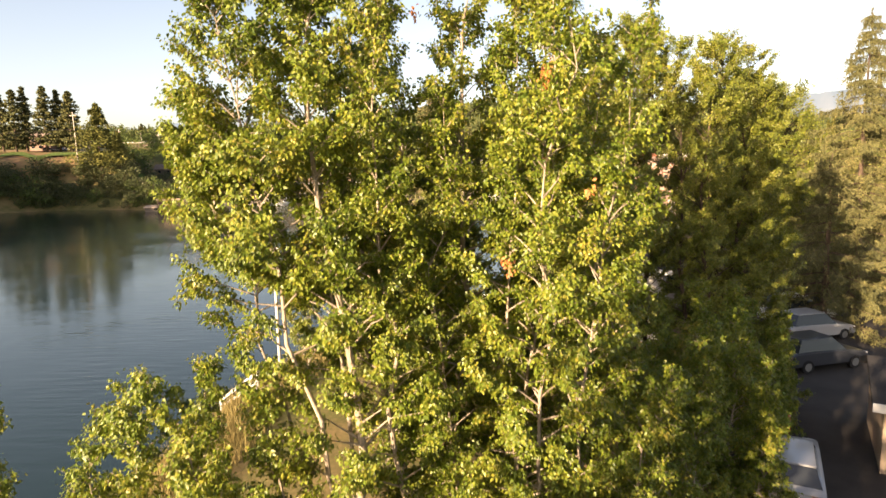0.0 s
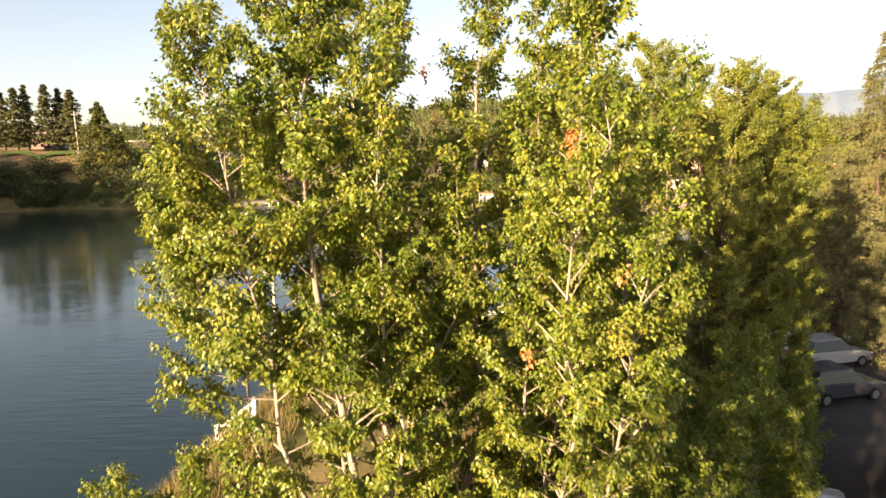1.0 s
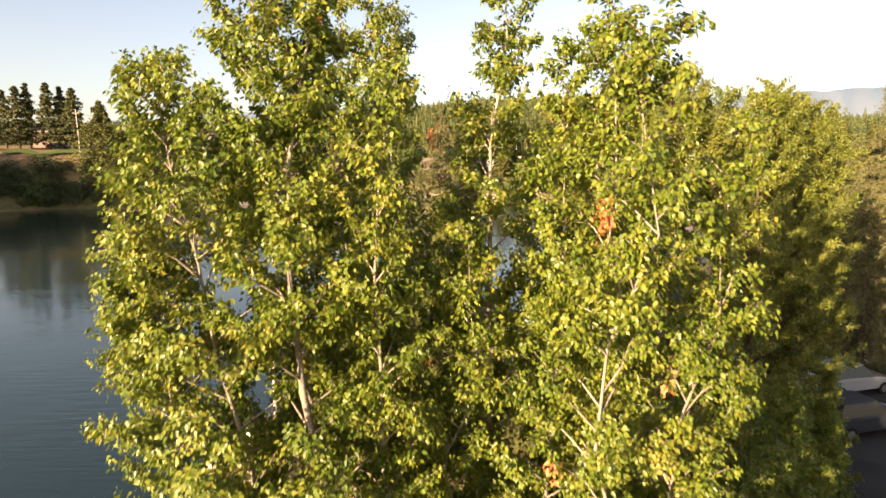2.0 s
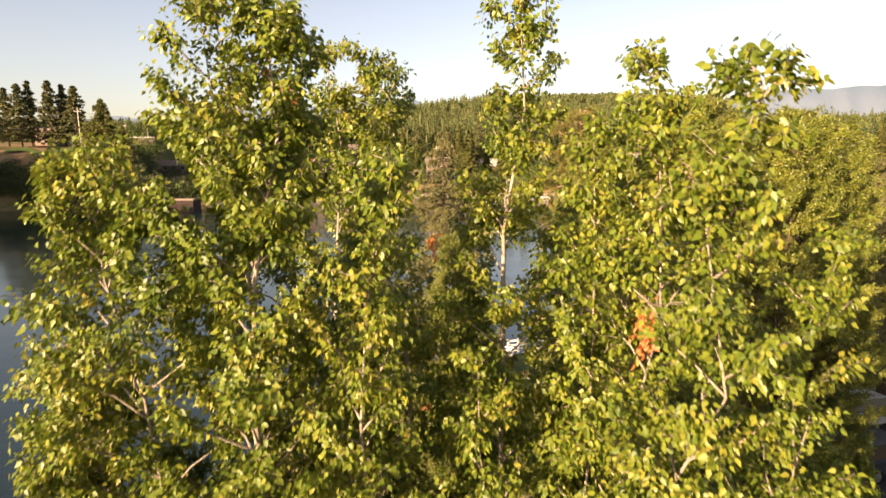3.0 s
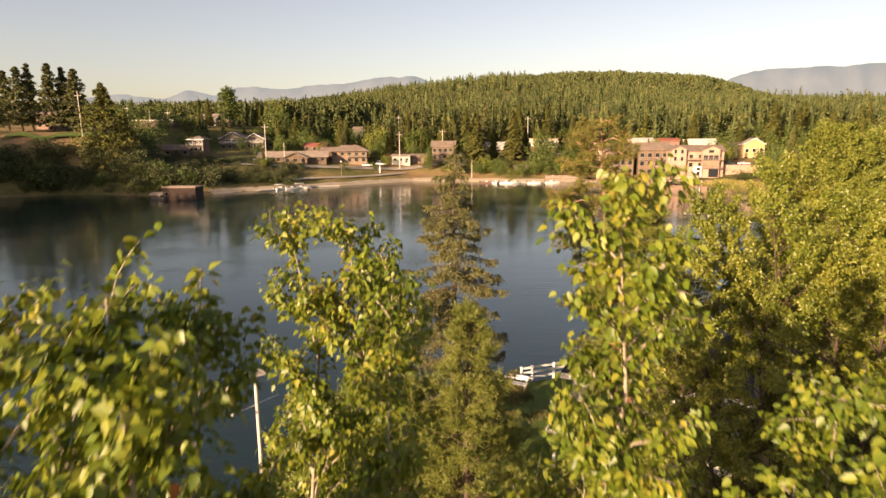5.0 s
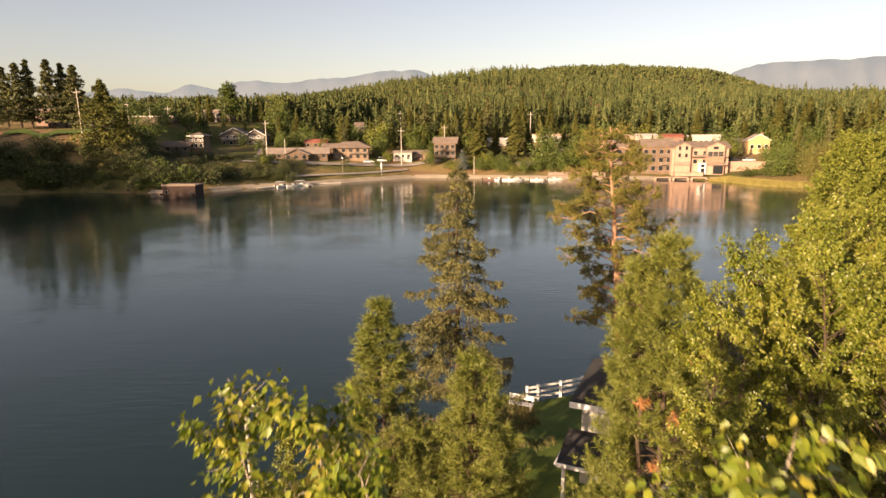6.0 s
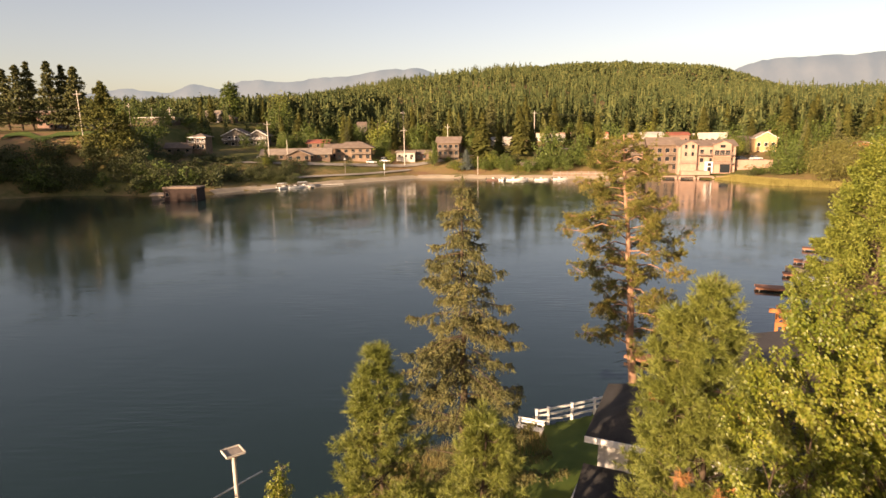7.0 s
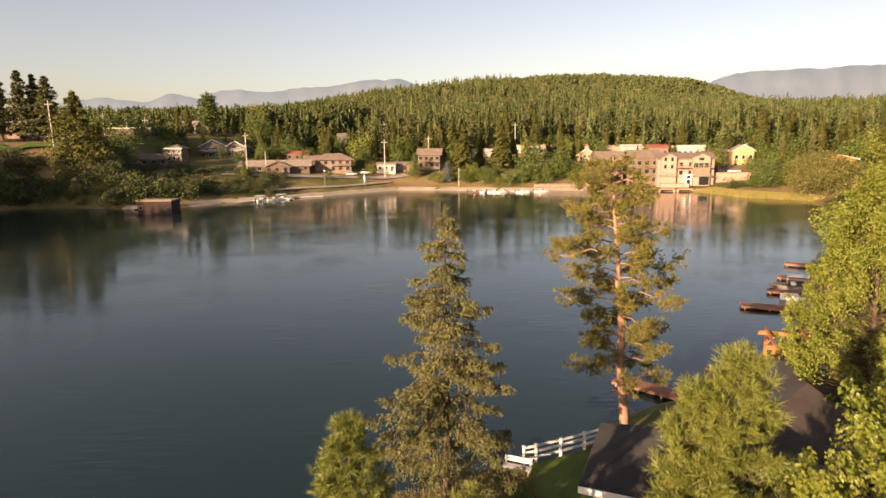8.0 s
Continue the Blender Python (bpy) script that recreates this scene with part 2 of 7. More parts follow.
def height(x, y):
    """Ground height over the lake's level."""
    x, y = np.atleast_1d(np.asarray(x, float)), np.atleast_1d(np.asarray(y, float))
    d = shore_distance(np.stack([x, y], 1))
    left = np.interp(d, [0, 3, 9, 20, 34, 60, 150, 400], [0, 0.7, 6, 17.5, 20, 21.5, 25, 34])
    mid = np.interp(d, [0, 2.5, 8, 28, 75, 150, 300, 500], [0, 1.0, 1.8, 7, 12, 19, 28, 36])
    right = np.interp(d, [0, 3, 12, 35, 80, 150, 300, 500], [0, 0.9, 1.5, 5.5, 9.5, 16, 26, 34])
    near = np.interp(d, [0, 1.2, 6, 40, 200], [0, 1.6, 2.0, 2.6, 4])
    edge = np.interp(y, [190, 205, 225, 262, 300, 330, 400], [-88, -98, -116, -127, -122, -98, -60])
    wl = 1 - step(x - edge, -9, 9)
    wr = step(x, 40, 75)
    far = left * wl + mid * (1 - wl) * (1 - wr) + right * wr
    wf = step(y - 0.35 * np.abs(x), 95, 150) * np.ones_like(x)
    wf = np.maximum(wf, step(-x, 120, 180))
    z = near * (1 - wf) + far * wf
    xa, xb = x * 1120 / np.clip(y, 700, 1120), x * 2100 / np.clip(y, 1100, 2100)
    hill_a = np.interp(xa, [-1200, -700, -380, -226, -127, -26, 89, 175, 273, 418, 565, 716, 1100], [34, 38, 54, 76, 90, 99, 107, 94, 84, 72, 60, 62, 68])
    ya = step(y, 380, 1120)
    hill_b = np.interp(xb, [-900, -200, 40, 171, 336, 523, 803, 900, 990, 1140, 1300, 1800], [50, 90, 140, 190, 206, 208, 192, 168, 136, 104, 84, 76])
    yb = step(y, 1200, 2100)
    z = np.where(d > 0, z + ya * np.maximum(hill_a - z, 0) * (1 - yb) + yb * (hill_b - z), np.maximum(-4.0, d * 0.35))
    return z


def axis_steps(bounds):
    out = []
    for a, b, s in bounds:
        out.extend(np.arange(a, b, s))
    out.append(bounds[-1][1])
    return np.array(out)


gx = axis_steps([(-3000, -900, 150), (-900, -260, 40), (-260, -160, 12), (-160, 160, 4), (160, 320, 12), (320, 1400, 40), (1400, 3400, 200)])
gy = axis_steps([(-400, -40, 40), (-40, 90, 3), (90, 170, 5), (170, 330, 3), (330, 480, 12), (480, 1300, 35), (1300, 2500, 60), (2500, 4300, 300)])
GX, GY = np.meshgrid(gx, gy)
GZ = height(GX.ravel(), GY.ravel())
rough_ground = np.array([noise.noise(Vector((x * 0.13, y * 0.13, 3.1))) for x, y in zip(GX.ravel(), GY.ravel())])
GZ = GZ + np.where(GZ > 0.8, rough_ground * np.where(GY.ravel() > 120, 0.55, 0.08), 0)
nx, ny = len(gx), len(gy)
ii, jj = np.meshgrid(np.arange(ny - 1), np.arange(nx - 1), indexing="ij")
quads = np.stack([ii * nx + jj, ii * nx + jj + 1, (ii + 1) * nx + jj + 1, (ii + 1) * nx + jj], -1).reshape(-1, 4)


def ground_material():
    """Dry grass, soil and green turf in patches; asphalt and sand lie in it by place."""
    m, n, l, b = material("ground_soil_grass", 0.95, 0, 0.1)
    tc = n.new("ShaderNodeTexCoord")
    big, mid_, fine = (n.new("ShaderNodeTexNoise") for _ in range(3))
    for t, s, d in ((big, 0.035, 5), (mid_, 0.4, 6), (fine, 6.0, 4)):
        t.inputs["Scale"].default_value, t.inputs["Detail"].default_value = s, d
        l.new(tc.outputs["Object"], t.inputs["Vector"])
    a = n.new("ShaderNodeMath")
    a.operation = "MULTIPLY_ADD"
    a.inputs[1].default_value = 0.35
    l.new(mid_.outputs[0], a.inputs[0])
    l.new(big.outputs[0], a.inputs[2])
    a2 = n.new("ShaderNodeMath")
    a2.operation = "MULTIPLY_ADD"
    a2.inputs[1].default_value = 0.25
    l.new(fine.outputs[0], a2.inputs[0])
    l.new(a.outputs[0], a2.inputs[2])
    r = ramp(n, [(0.55, (0.06, 0.075, 0.022)), (0.72, (0.12, 0.115, 0.04)), (0.86, (0.24, 0.17, 0.075)), (1.0, (0.22, 0.13, 0.075))])
    l.new(a2.outputs[0], r.inputs[0])
    l.new(r.outputs[0], b.inputs["Base Color"])
    bp = n.new("ShaderNodeBump")
    bp.inputs["Strength"].default_value, bp.inputs["Distance"].default_value = 0.6, 0.2
    l.new(mid_.outputs[0], bp.inputs["Height"])
    l.new(bp.outputs[0], b.inputs["Normal"])
    return m


ground = raw("ground", np.stack([GX.ravel(), GY.ravel(), GZ], 1), quads, ground_material(), smooth=True)
tagged(ground, "dry grass and soil banks rising round the lake", "ground", kind="structure")


def water_material():
    m, n, l, b = material("lake_water", 0.095, 0, 0.5)
    b.inputs["Base Color"].default_value = (0.010, 0.024, 0.023, 1)
    b.inputs["IOR"].default_value = 1.36
    tc, mp = n.new("ShaderNodeTexCoord"), n.new("ShaderNodeMapping")
    mp.inputs["Scale"].default_value = (0.3, 1.6, 1)
    l.new(tc.outputs["Object"], mp.inputs["Vector"])
    a, c = n.new("ShaderNodeTexNoise"), n.new("ShaderNodeTexNoise")
    a.inputs["Scale"].default_value, a.inputs["Detail"].default_value = 1.1, 3
    c.inputs["Scale"].default_value, c.inputs["Detail"].default_value = 0.07, 3
    l.new(mp.outputs[0], a.inputs["Vector"])
    l.new(tc.outputs["Object"], c.inputs["Vector"])
    r = ramp(n, [(0.42, (0.15, 0.15, 0.15)), (0.66, (1, 1, 1))])
    l.new(c.outputs[0], r.inputs[0])
    mul = n.new("ShaderNodeMath")
    mul.operation = "MULTIPLY"
    l.new(a.outputs[0], mul.inputs[0])
    l.new(r.outputs[0], mul.inputs[1])
    bp = n.new("ShaderNodeBump")
    bp.inputs["Strength"].default_value, bp.inputs["Distance"].default_value = 0.6, 0.075
    l.new(mul.outputs[0], bp.inputs["Height"])
    l.new(bp.outputs[0], b.inputs["Normal"])
    return m


water = raw("water", [(-300, -60, 0), (140, -60, 0), (140, 275, 0), (-300, 275, 0)], [(0, 1, 2, 3)], water_material())
tagged(water, "calm dark lake with soft ripples and reflections", "water", kind="structure")


def mountains():
    """Far pale ranges behind the hills; their distance haze is put in as emitted colour."""
    m, n, l, b = material("mountain_haze_glow", 1.0, 0, 0.0)
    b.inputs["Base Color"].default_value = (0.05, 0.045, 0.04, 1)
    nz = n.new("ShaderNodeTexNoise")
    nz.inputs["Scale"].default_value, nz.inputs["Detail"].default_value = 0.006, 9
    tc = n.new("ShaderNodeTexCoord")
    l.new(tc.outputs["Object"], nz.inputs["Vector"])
    # blue-grey air haze, painted as a faint glow of the slopes
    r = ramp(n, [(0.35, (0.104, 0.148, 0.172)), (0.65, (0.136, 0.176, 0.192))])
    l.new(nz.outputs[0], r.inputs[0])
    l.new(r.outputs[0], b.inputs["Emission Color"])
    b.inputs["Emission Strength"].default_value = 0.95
    xs = np.arange(-3300, 3900, 30.0)
    crest = np.interp(xs, [-3300, -2650, -2380, -2230, -2050, -1880, -1690, -1560, -1180, -1010, -830, -500, -320, -240, 200, 1500, 1850, 2050, 2400, 2800, 3400, 3900],
                      [190, 290, 330, 300, 300, 345, 310, 365, 350, 375, 380, 425, 430, 395, 270, 270, 400, 452, 462, 480, 500, 480])
    crest = crest + np.array([noise.noise(Vector((x * 0.006, 0, 0))) * 16 + noise.noise(Vector((x * 0.02, 5, 0))) * 7 for x in xs])
    rows = [(4150, 0.0), (4200, 0.35), (4260, 0.75), (4300, 1.0), (4400, 0.8)]
    v = np.array([(x, y + noise.noise(Vector((x * 0.01, y, 1))) * 30, c * k) for y, k in rows for x, c in zip(xs, crest)])
    k = len(xs)
    f = [(i * k + j, i * k + j + 1, (i + 1) * k + j + 1, (i + 1) * k + j) for i in range(len(rows) - 1) for j in range(k - 1)]
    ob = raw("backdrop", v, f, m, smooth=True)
    tagged(ob, "pale mountain ranges on the horizon, haze put in as glow", "mountains", kind="structure")


mountains()


# ---- trees ----
def stem_path(rng, base, top, n=12, wobble=0.12, via=None):
    """A gently wandering stem from base to top, through a middle point if given."""
    b, t = np.array(base, float), np.array(top, float)
    s = np.linspace(0, 1, n)[:, None]
    p = b + (t - b) * s
    if via is not None:
        v = np.array(via, float)
        k = (v[2] - b[2]) / (t[2] - b[2])
        off = v - (b + (t - b) * k)
        p += off * np.where(s < k, s / k, (1 - s) / (1 - k))
    w = rng.normal(size=(n, 3)) * wobble * np.array([1, 1, 0.2])
    w[0] = w[-1] = 0
    return p + w


def ovate(rng, c, along, nrm, size, pile, wide=0.68, fine=True):
    """Broad pointed leaves folded along the midrib, each hung the given way."""
    k = len(c)
    along = unit(along)
    side = unit(np.cross(nrm, along))
    nrm = np.cross(along, side)
    s = (size * rng.uniform(0.65, 1.25, k))[:, None]
    w = s * wide * 0.5
    curl = s * rng.uniform(-0.12, 0.05, (k, 1))
    if fine:
        rows = ((0.16, 0.86, 0.07), (0.52, 0.84, 0.09))
    else:
        rows = ((0.30, 1.0, 0.10),)
    pts = [c]
    for sg in (1, -1):
        pts += [c + along * s * a + side * w * b * sg + nrm * (s * h + curl * a * a) for a, b, h in rows]
    pts.append(c + along * s + nrm * curl)
    v = np.stack(pts, 1)
    n, m = v.shape[1], len(rows)
    base = np.arange(k)[:, None] * n
    f = []
    for o in (1, 1 + m):
        ring = list(range(o, o + m)) + [n - 1]
        f += [base + ([0, p, q] if o == 1 else [0, q, p]) for p, q in zip(ring, ring[1:])]
    pile.add(v.reshape(-1, 3), np.concatenate(f, 0))


def poplar_stem(rng, wood, leaf, base, top, via=None, radius=0.11, low=6.5, spread=1.9, branches=34, leaf_size=0.068, per=108, leader=2.2, fine=False, taper=(0.29, 0.16), keep=0.94):
    """One stem with limbs that carry flat leafy sprays; its leaves go to the leaf pile."""
    path = stem_path(rng, base, top, via=via)
    h = top[2] - base[2]
    rad = radius * (1 - np.linspace(0, 1, len(path)) ** 0.8 * 0.95)
    wood.add(*tube(path, rad, 7))
    t_low = (low - base[2]) / h
    branches = int(branches * 1.35)
    for i in range(branches):
        k = i / branches
        if rng.uniform() > keep:
            continue
        t = min(0.985, t_low + (1 - t_low) * (k ** 0.9) + rng.normal() * 0.012)
        p0 = bend(path, np.array([t]))[0]
        az = i * 2.4 + rng.uniform(-0.6, 0.6)
        room = (1 - t) * h
        ln = min(spread * rng.uniform(0.5, 1.25), taper[0] + room * taper[1] * rng.uniform(0.8, 1.2))
        up = rng.uniform(0.2, 0.75) + 0.8 * k
        d = unit(np.array([math.cos(az), math.sin(az), up]))
        flat = unit(np.array([-math.sin(az), math.cos(az), rng.normal() * 0.25]))
        ln = min(ln, (room + 0.12) / max(0.25, d[2]))
        limb = np.array([p0, p0 + d * ln * 0.4, p0 + d * ln * 0.75 - [0, 0, 0.07 * ln], p0 + d * ln + [0, 0, 0.03 * ln]])
        limb[1:] += rng.normal(size=(3, 3)) * 0.03 * ln
        wood.add(*tube(limb, [0.014 * (0.5 + room / 7), 0.011, 0.007, 0.003], 5))
        shoots = [(limb, ln, 0.5 if ln > 0.8 else 0.15)]
        count = 3 + int(ln * 5.5)
        for j in range(count):
            u = rng.uniform(0.3 if ln > 0.8 else 0.1, 0.97)
            q0 = bend(limb, np.array([u]))[0]
            sg = 1 if j % 2 else -1
            sd = unit(d * 0.75 + flat * sg * rng.uniform(0.35, 1.0) + np.array([0, 0, rng.normal() * 0.28 - 0.05]))
            sl = rng.uniform(0.22, 0.52) * min(1.0, 0.5 + ln * 0.4) * (1.15 - 0.4 * u)
            shoot = np.array([q0, q0 + sd * sl * 0.55, q0 + sd * sl + np.array([0, 0, -0.10 * sl])])
            wood.add(*tube(shoot, [0.005, 0.004, 0.002], 3))
            shoots.append((shoot, sl, 0.05))
        tone = rng.normal(size=3) * 0.36
        for shoot, sl, bare in shoots:
            m = max(7, int(per * sl * rng.uniform(0.8, 1.25)))
            s = rng.uniform(bare, 1.04, m)
            sg = np.where(rng.uniform(size=m) < 0.5, -1.0, 1.0)[:, None]
            ax = unit(shoot[-1] - shoot[0])
            wing = unit(np.cross(ax, [0, 0, 1.0]))
            c = bend(shoot, s) + wing * sg * rng.uniform(0.01, 0.06, (m, 1)) + rng.normal(size=(m, 3)) * np.array([0.034, 0.034, 0.048])
            along = ax * 0.35 + wing * sg * 0.55 + np.array([0, 0, -0.75]) + rng.normal(size=(m, 3)) * 0.33
            nrm = unit(np.array([0, 0, 0.32]) + d * np.array([0.85, 0.85, 0.0]) + tone + rng.normal(size=(m, 3)) * 0.58)
            ovate(rng, c, along, nrm, leaf_size, leaf, fine=fine)
    m = int(leader * 130)
    s = 1 - leader / h * rng.uniform(0, 1, m) ** 1.2
    a = rng.uniform(0, 6.283, m)
    out = np.stack([np.cos(a), np.sin(a), 0 * a], 1)
    c = bend(path, s) + out * rng.uniform(0.02, 0.24, (m, 1)) * ((1 - s) * h / leader * 0.8 + 0.25)[:, None]
    ovate(rng, c, out * 0.8 + [0, 0, -0.5] + rng.normal(size=(m, 3)) * 0.3, unit(out * 0.5 + [0, 0, 0.8] + rng.normal(size=(m, 3)) * 0.3), leaf_size * 1.15, leaf, fine=fine)
    return path


def poplar(name, seed, stems, leaf_mat, label, base, dead=(), group="", gaps=(), bark=None, **kw):
    rng = np.random.default_rng(seed)
    tree = empty(name, Matrix.Translation(base), label, "tree", group)
    wood, leaf = Pile(), Pile()
    o = np.array(base, float)
    for st in stems:
        args = dict(kw)
        args.update(st)
        b, t = np.array(args.pop("base")) - o, np.array(args.pop("top")) - o
        v = args.pop("via", None)
        args["low"] = args.pop("low", 6.5) - o[2]
        poplar_stem(rng, wood, leaf, b, t, None if v is None else np.array(v) - o, **args)
    for (gx_, gy_, gz_, gr_) in gaps:
        leaf.thin(np.array([gx_, gy_, gz_]) - o, gr_)
    wood.make("trunk", bark or BARK_PALE, tree, "smooth stems with thin twigs", smooth=True)
    leaf.make("crown", leaf_mat, tree, "bright green leaves, some turning yellow", kind="stuff")
    if dead:
        dp = Pile()
        for (x, y, z, r, hgt, cnt) in dead:
            c = np.array([x, y, z]) - o + rng.normal(size=(cnt, 3)) * np.array([r, r, hgt])
            leaves(rng, c, unit(rng.normal(size=(cnt, 3))), 0.085, dp, droop=0.8)
        dp.make("dead_leaves", DEAD, tree, "withered orange leaf bunches", kind="stuff")
    return tree


def ground_z(x, y):
    return float(height(x, y)[0])


G0 = ground_z(0.3, 13.2)
poplar("poplar_tree", 11, [
    dict(base=(-0.8, 12.5, G0), via=(-1.55, 12.35, 11.2), top=(-1.80, 13.08, 17.27), radius=0.13, fine=True, spread=2.4, branches=62, low=4.5),
    dict(base=(-0.4, 12.9, G0), via=(-0.95, 12.6, 12.6), top=(-0.5, 12.4, 15.6), radius=0.08, spread=1.5, branches=46, low=4.5),
    dict(base=(-0.9, 12.7, G0), via=(-2.3, 12.4, 10.0), top=(-3.5, 12.9, 15.8), radius=0.08, taper=(0.4, 0.3), spread=1.6, branches=46, low=9.5),
    dict(base=(-0.95, 12.9, G0), via=(-2.0, 13.2, 11.5), top=(-2.35, 12.95, 17.1), radius=0.07, spread=1.3, branches=50, low=8.0, taper=(0.4, 0.3)),
    dict(base=(-1.1, 12.7, G0), via=(-2.6, 12.8, 9.0), top=(-3.9, 12.9, 13.6), radius=0.06, spread=1.5, branches=40, taper=(0.4, 0.35), low=9.9),
    dict(base=(-1.1, 12.5, G0), via=(-2.3, 12.3, 5.5), top=(-3.0, 12.1, 9.7), radius=0.06, spread=1.5, branches=46, low=3.0),
    dict(base=(-1.0, 12.4, G0), via=(-3.0, 11.7, 6.0), top=(-4.2, 11.2, 9.2), radius=0.07, spread=1.9, branches=40, low=3.5),
], POPLAR, "multi-stemmed poplar with bright green leaves on the lake bank", (-0.8, 12.6, G0), dead=[(-0.19, 12.92, 14.82, 0.045, 0.07, 18), (-1.6, 13.0, 16.3, 0.04, 0.1, 8)], group="poplar clump")
poplar("poplar_tree", 12, [
    dict(base=(0.5, 13.9, G0), via=(0.55, 13.9, 9.9), top=(0.80, 14.68, 17.62), radius=0.12, fine=True, spread=1.5, branches=64, low=4.0, taper=(0.38, 0.13)),
    dict(base=(0.7, 15.0, G0), via=(0.3, 15.4, 9.5), top=(0.2, 15.6, 14.6), radius=0.07, spread=1.3, branches=48, low=5.0),
    dict(base=(0.9, 14.8, G0), via=(1.4, 15.2, 9.5), top=(1.5, 15.4, 15.0), radius=0.07, spread=1.3, branches=48, low=5.0),
    dict(base=(0.4, 13.4, G0), via=(0.3, 13.2, 9.0), top=(0.25, 13.0, 13.7), radius=0.06, spread=1.5, branches=48, low=4.0),
    dict(base=(0.2, 14.6, G0), via=(-0.6, 14.6, 12.5), top=(-0.84, 15.6, 16.9), radius=0.09, spread=1.3, branches=46, low=6.0),
    dict(base=(0.0, 14.9, G0), via=(-1.7, 15.6, 12.0), top=(-1.82, 15.95, 17.22), radius=0.10, spread=1.5, branches=54, low=6.0),
    dict(base=(0.1, 15.1, G0), via=(-1.2, 16.0, 12.0), top=(-1.33, 16.1, 17.18), radius=0.08, spread=1.1, branches=48, low=6.5),
    dict(base=(-0.1, 14.7, G0), via=(-1.9, 14.3, 11.0), top=(-1.65, 13.7, 17.25), radius=0.08, spread=1.5, branches=44, low=6.0),
], POPLAR, "slender poplar stems with green and yellowing leaves", (0.4, 14.2, G0), group="poplar clump")
poplar("poplar_tree", 13, [
    dict(base=(1.4, 13.5, G0), via=(1.95, 13.35, 13.0), top=(1.95, 13.1, 16.6), radius=0.06, fine=True, spread=1.8, branches=56, low=4.0),
    dict(base=(1.6, 12.9, G0), via=(2.0, 12.4, 10.5), top=(2.15, 11.3, 16.3), radius=0.06, fine=True, spread=1.5, branches=50, low=4.5),
    dict(base=(1.9, 13.9, G0), via=(2.15, 14.3, 10.5), top=(2.2, 14.35, 16.3), radius=0.07, spread=1.3, branches=52, low=4.5),
    dict(base=(1.5, 13.3, G0), via=(1.5, 13.6, 10.5), top=(1.48, 13.6, 15.95), radius=0.06, fine=True, spread=1.2, branches=50, low=5.0),
    dict(base=(2.2, 14.0, G0), via=(3.1, 14.5, 9.5), top=(3.3, 14.6, 14.8), radius=0.07, spread=1.4, branches=50, low=4.0),
    dict(base=(1.8, 13.1, G0), via=(2.8, 12.6, 10.5), top=(3.5, 12.5, 14.9), radius=0.06, spread=1.9, branches=54, low=4.0),
    dict(base=(1.8, 13.3, G0), via=(2.8, 13.4, 8.5), top=(3.8, 13.2, 12.0), radius=0.08, spread=1.5, branches=52, low=3.0),
    dict(base=(2.2, 12.9, G0), via=(3.2, 12.6, 6.0), top=(3.9, 12.5, 8.8), radius=0.07, spread=1.3, branches=44, low=2.8),
], POPLAR, "leafy poplar with withered orange bunches among green leaves", (1.6, 13.2, G0), gaps=[(1.93, 12.85, 14.2, 0.34), (1.75, 12.3, 14.4, 0.26)], dead=[(1.985, 13.22, 13.85, 0.055, 0.15, 110), (1.23, 12.40, 10.81, 0.05, 0.10, 26), (2.5, 12.1, 12.0, 0.05, 0.08, 12)], group="poplar clump")

GR = ground_z(9, 25)
poplar("poplar_tree", 21, [
    dict(base=(6.9, 23.9, GR), top=(6.6, 24.2, 17.2), radius=0.13, spread=2.3, branches=64, low=3.2),
    dict(base=(7.6, 24.8, GR), top=(7.8, 25.6, 17.3), radius=0.14, spread=2.4, branches=66, low=3.2),
    dict(base=(6.4, 24.6, GR), via=(5.4, 24.5, 9), top=(4.6, 24.4, 15.7), radius=0.10, spread=1.8, branches=58, low=3.2),
    dict(base=(6.6, 24.3, GR), via=(5.9, 24.4, 9), top=(5.4, 24.4, 16.7), radius=0.10, spread=1.8, branches=58, low=3.2),
], POPLAR_GOLD, "broad poplar with small yellow-green autumn leaves beside the car park", (6.9, 24.4, GR), group="poplars by the car park", leaf_size=0.066, per=115, keep=1.0, bark=BARK_DARK, taper=(0.48, 0.42))
poplar("poplar_tree", 22, [
    dict(base=(9.3, 23.7, GR), top=(9.3, 24.2, 16.5), radius=0.14, spread=2.4, branches=64, low=3.2),
    dict(base=(10.3, 25.4, GR), top=(10.6, 26.0, 16.9), radius=0.14, spread=2.4, branches=62, low=3.2),
    dict(base=(10.4, 25.2, GR), via=(10.9, 25.4, 9), top=(11.4, 25.5, 16.4), radius=0.11, spread=1.9, branches=60, low=3.2),
    dict(base=(9.0, 24.0, GR), via=(8.5, 24.2, 9), top=(8.4, 24.4, 16.5), radius=0.11, spread=1.9, branches=60, low=3.2),
    dict(base=(10.8, 25.6, GR), via=(11.8, 26.2, 9), top=(12.5, 26.5, 15.2), radius=0.10, spread=1.9, branches=58, low=3.2),
    dict(base=(10.2, 24.8, GR), via=(11.3, 25.2, 8), top=(12.0, 25.4, 13.6), radius=0.10, spread=2.0, branches=52, low=3.0),
    dict(base=(11.0, 25.8, GR), via=(12.3, 26.6, 6), top=(13.0, 27.0, 11.2), radius=0.10, spread=2.0, branches=52, low=2.6),
], POPLAR_GOLD, "broad poplar with olive and golden leaves beside the car park", (9.8, 24.4, GR), group="poplars by the car park", leaf_size=0.066, per=115, keep=1.0, bark=BARK_DARK, taper=(0.48, 0.42))
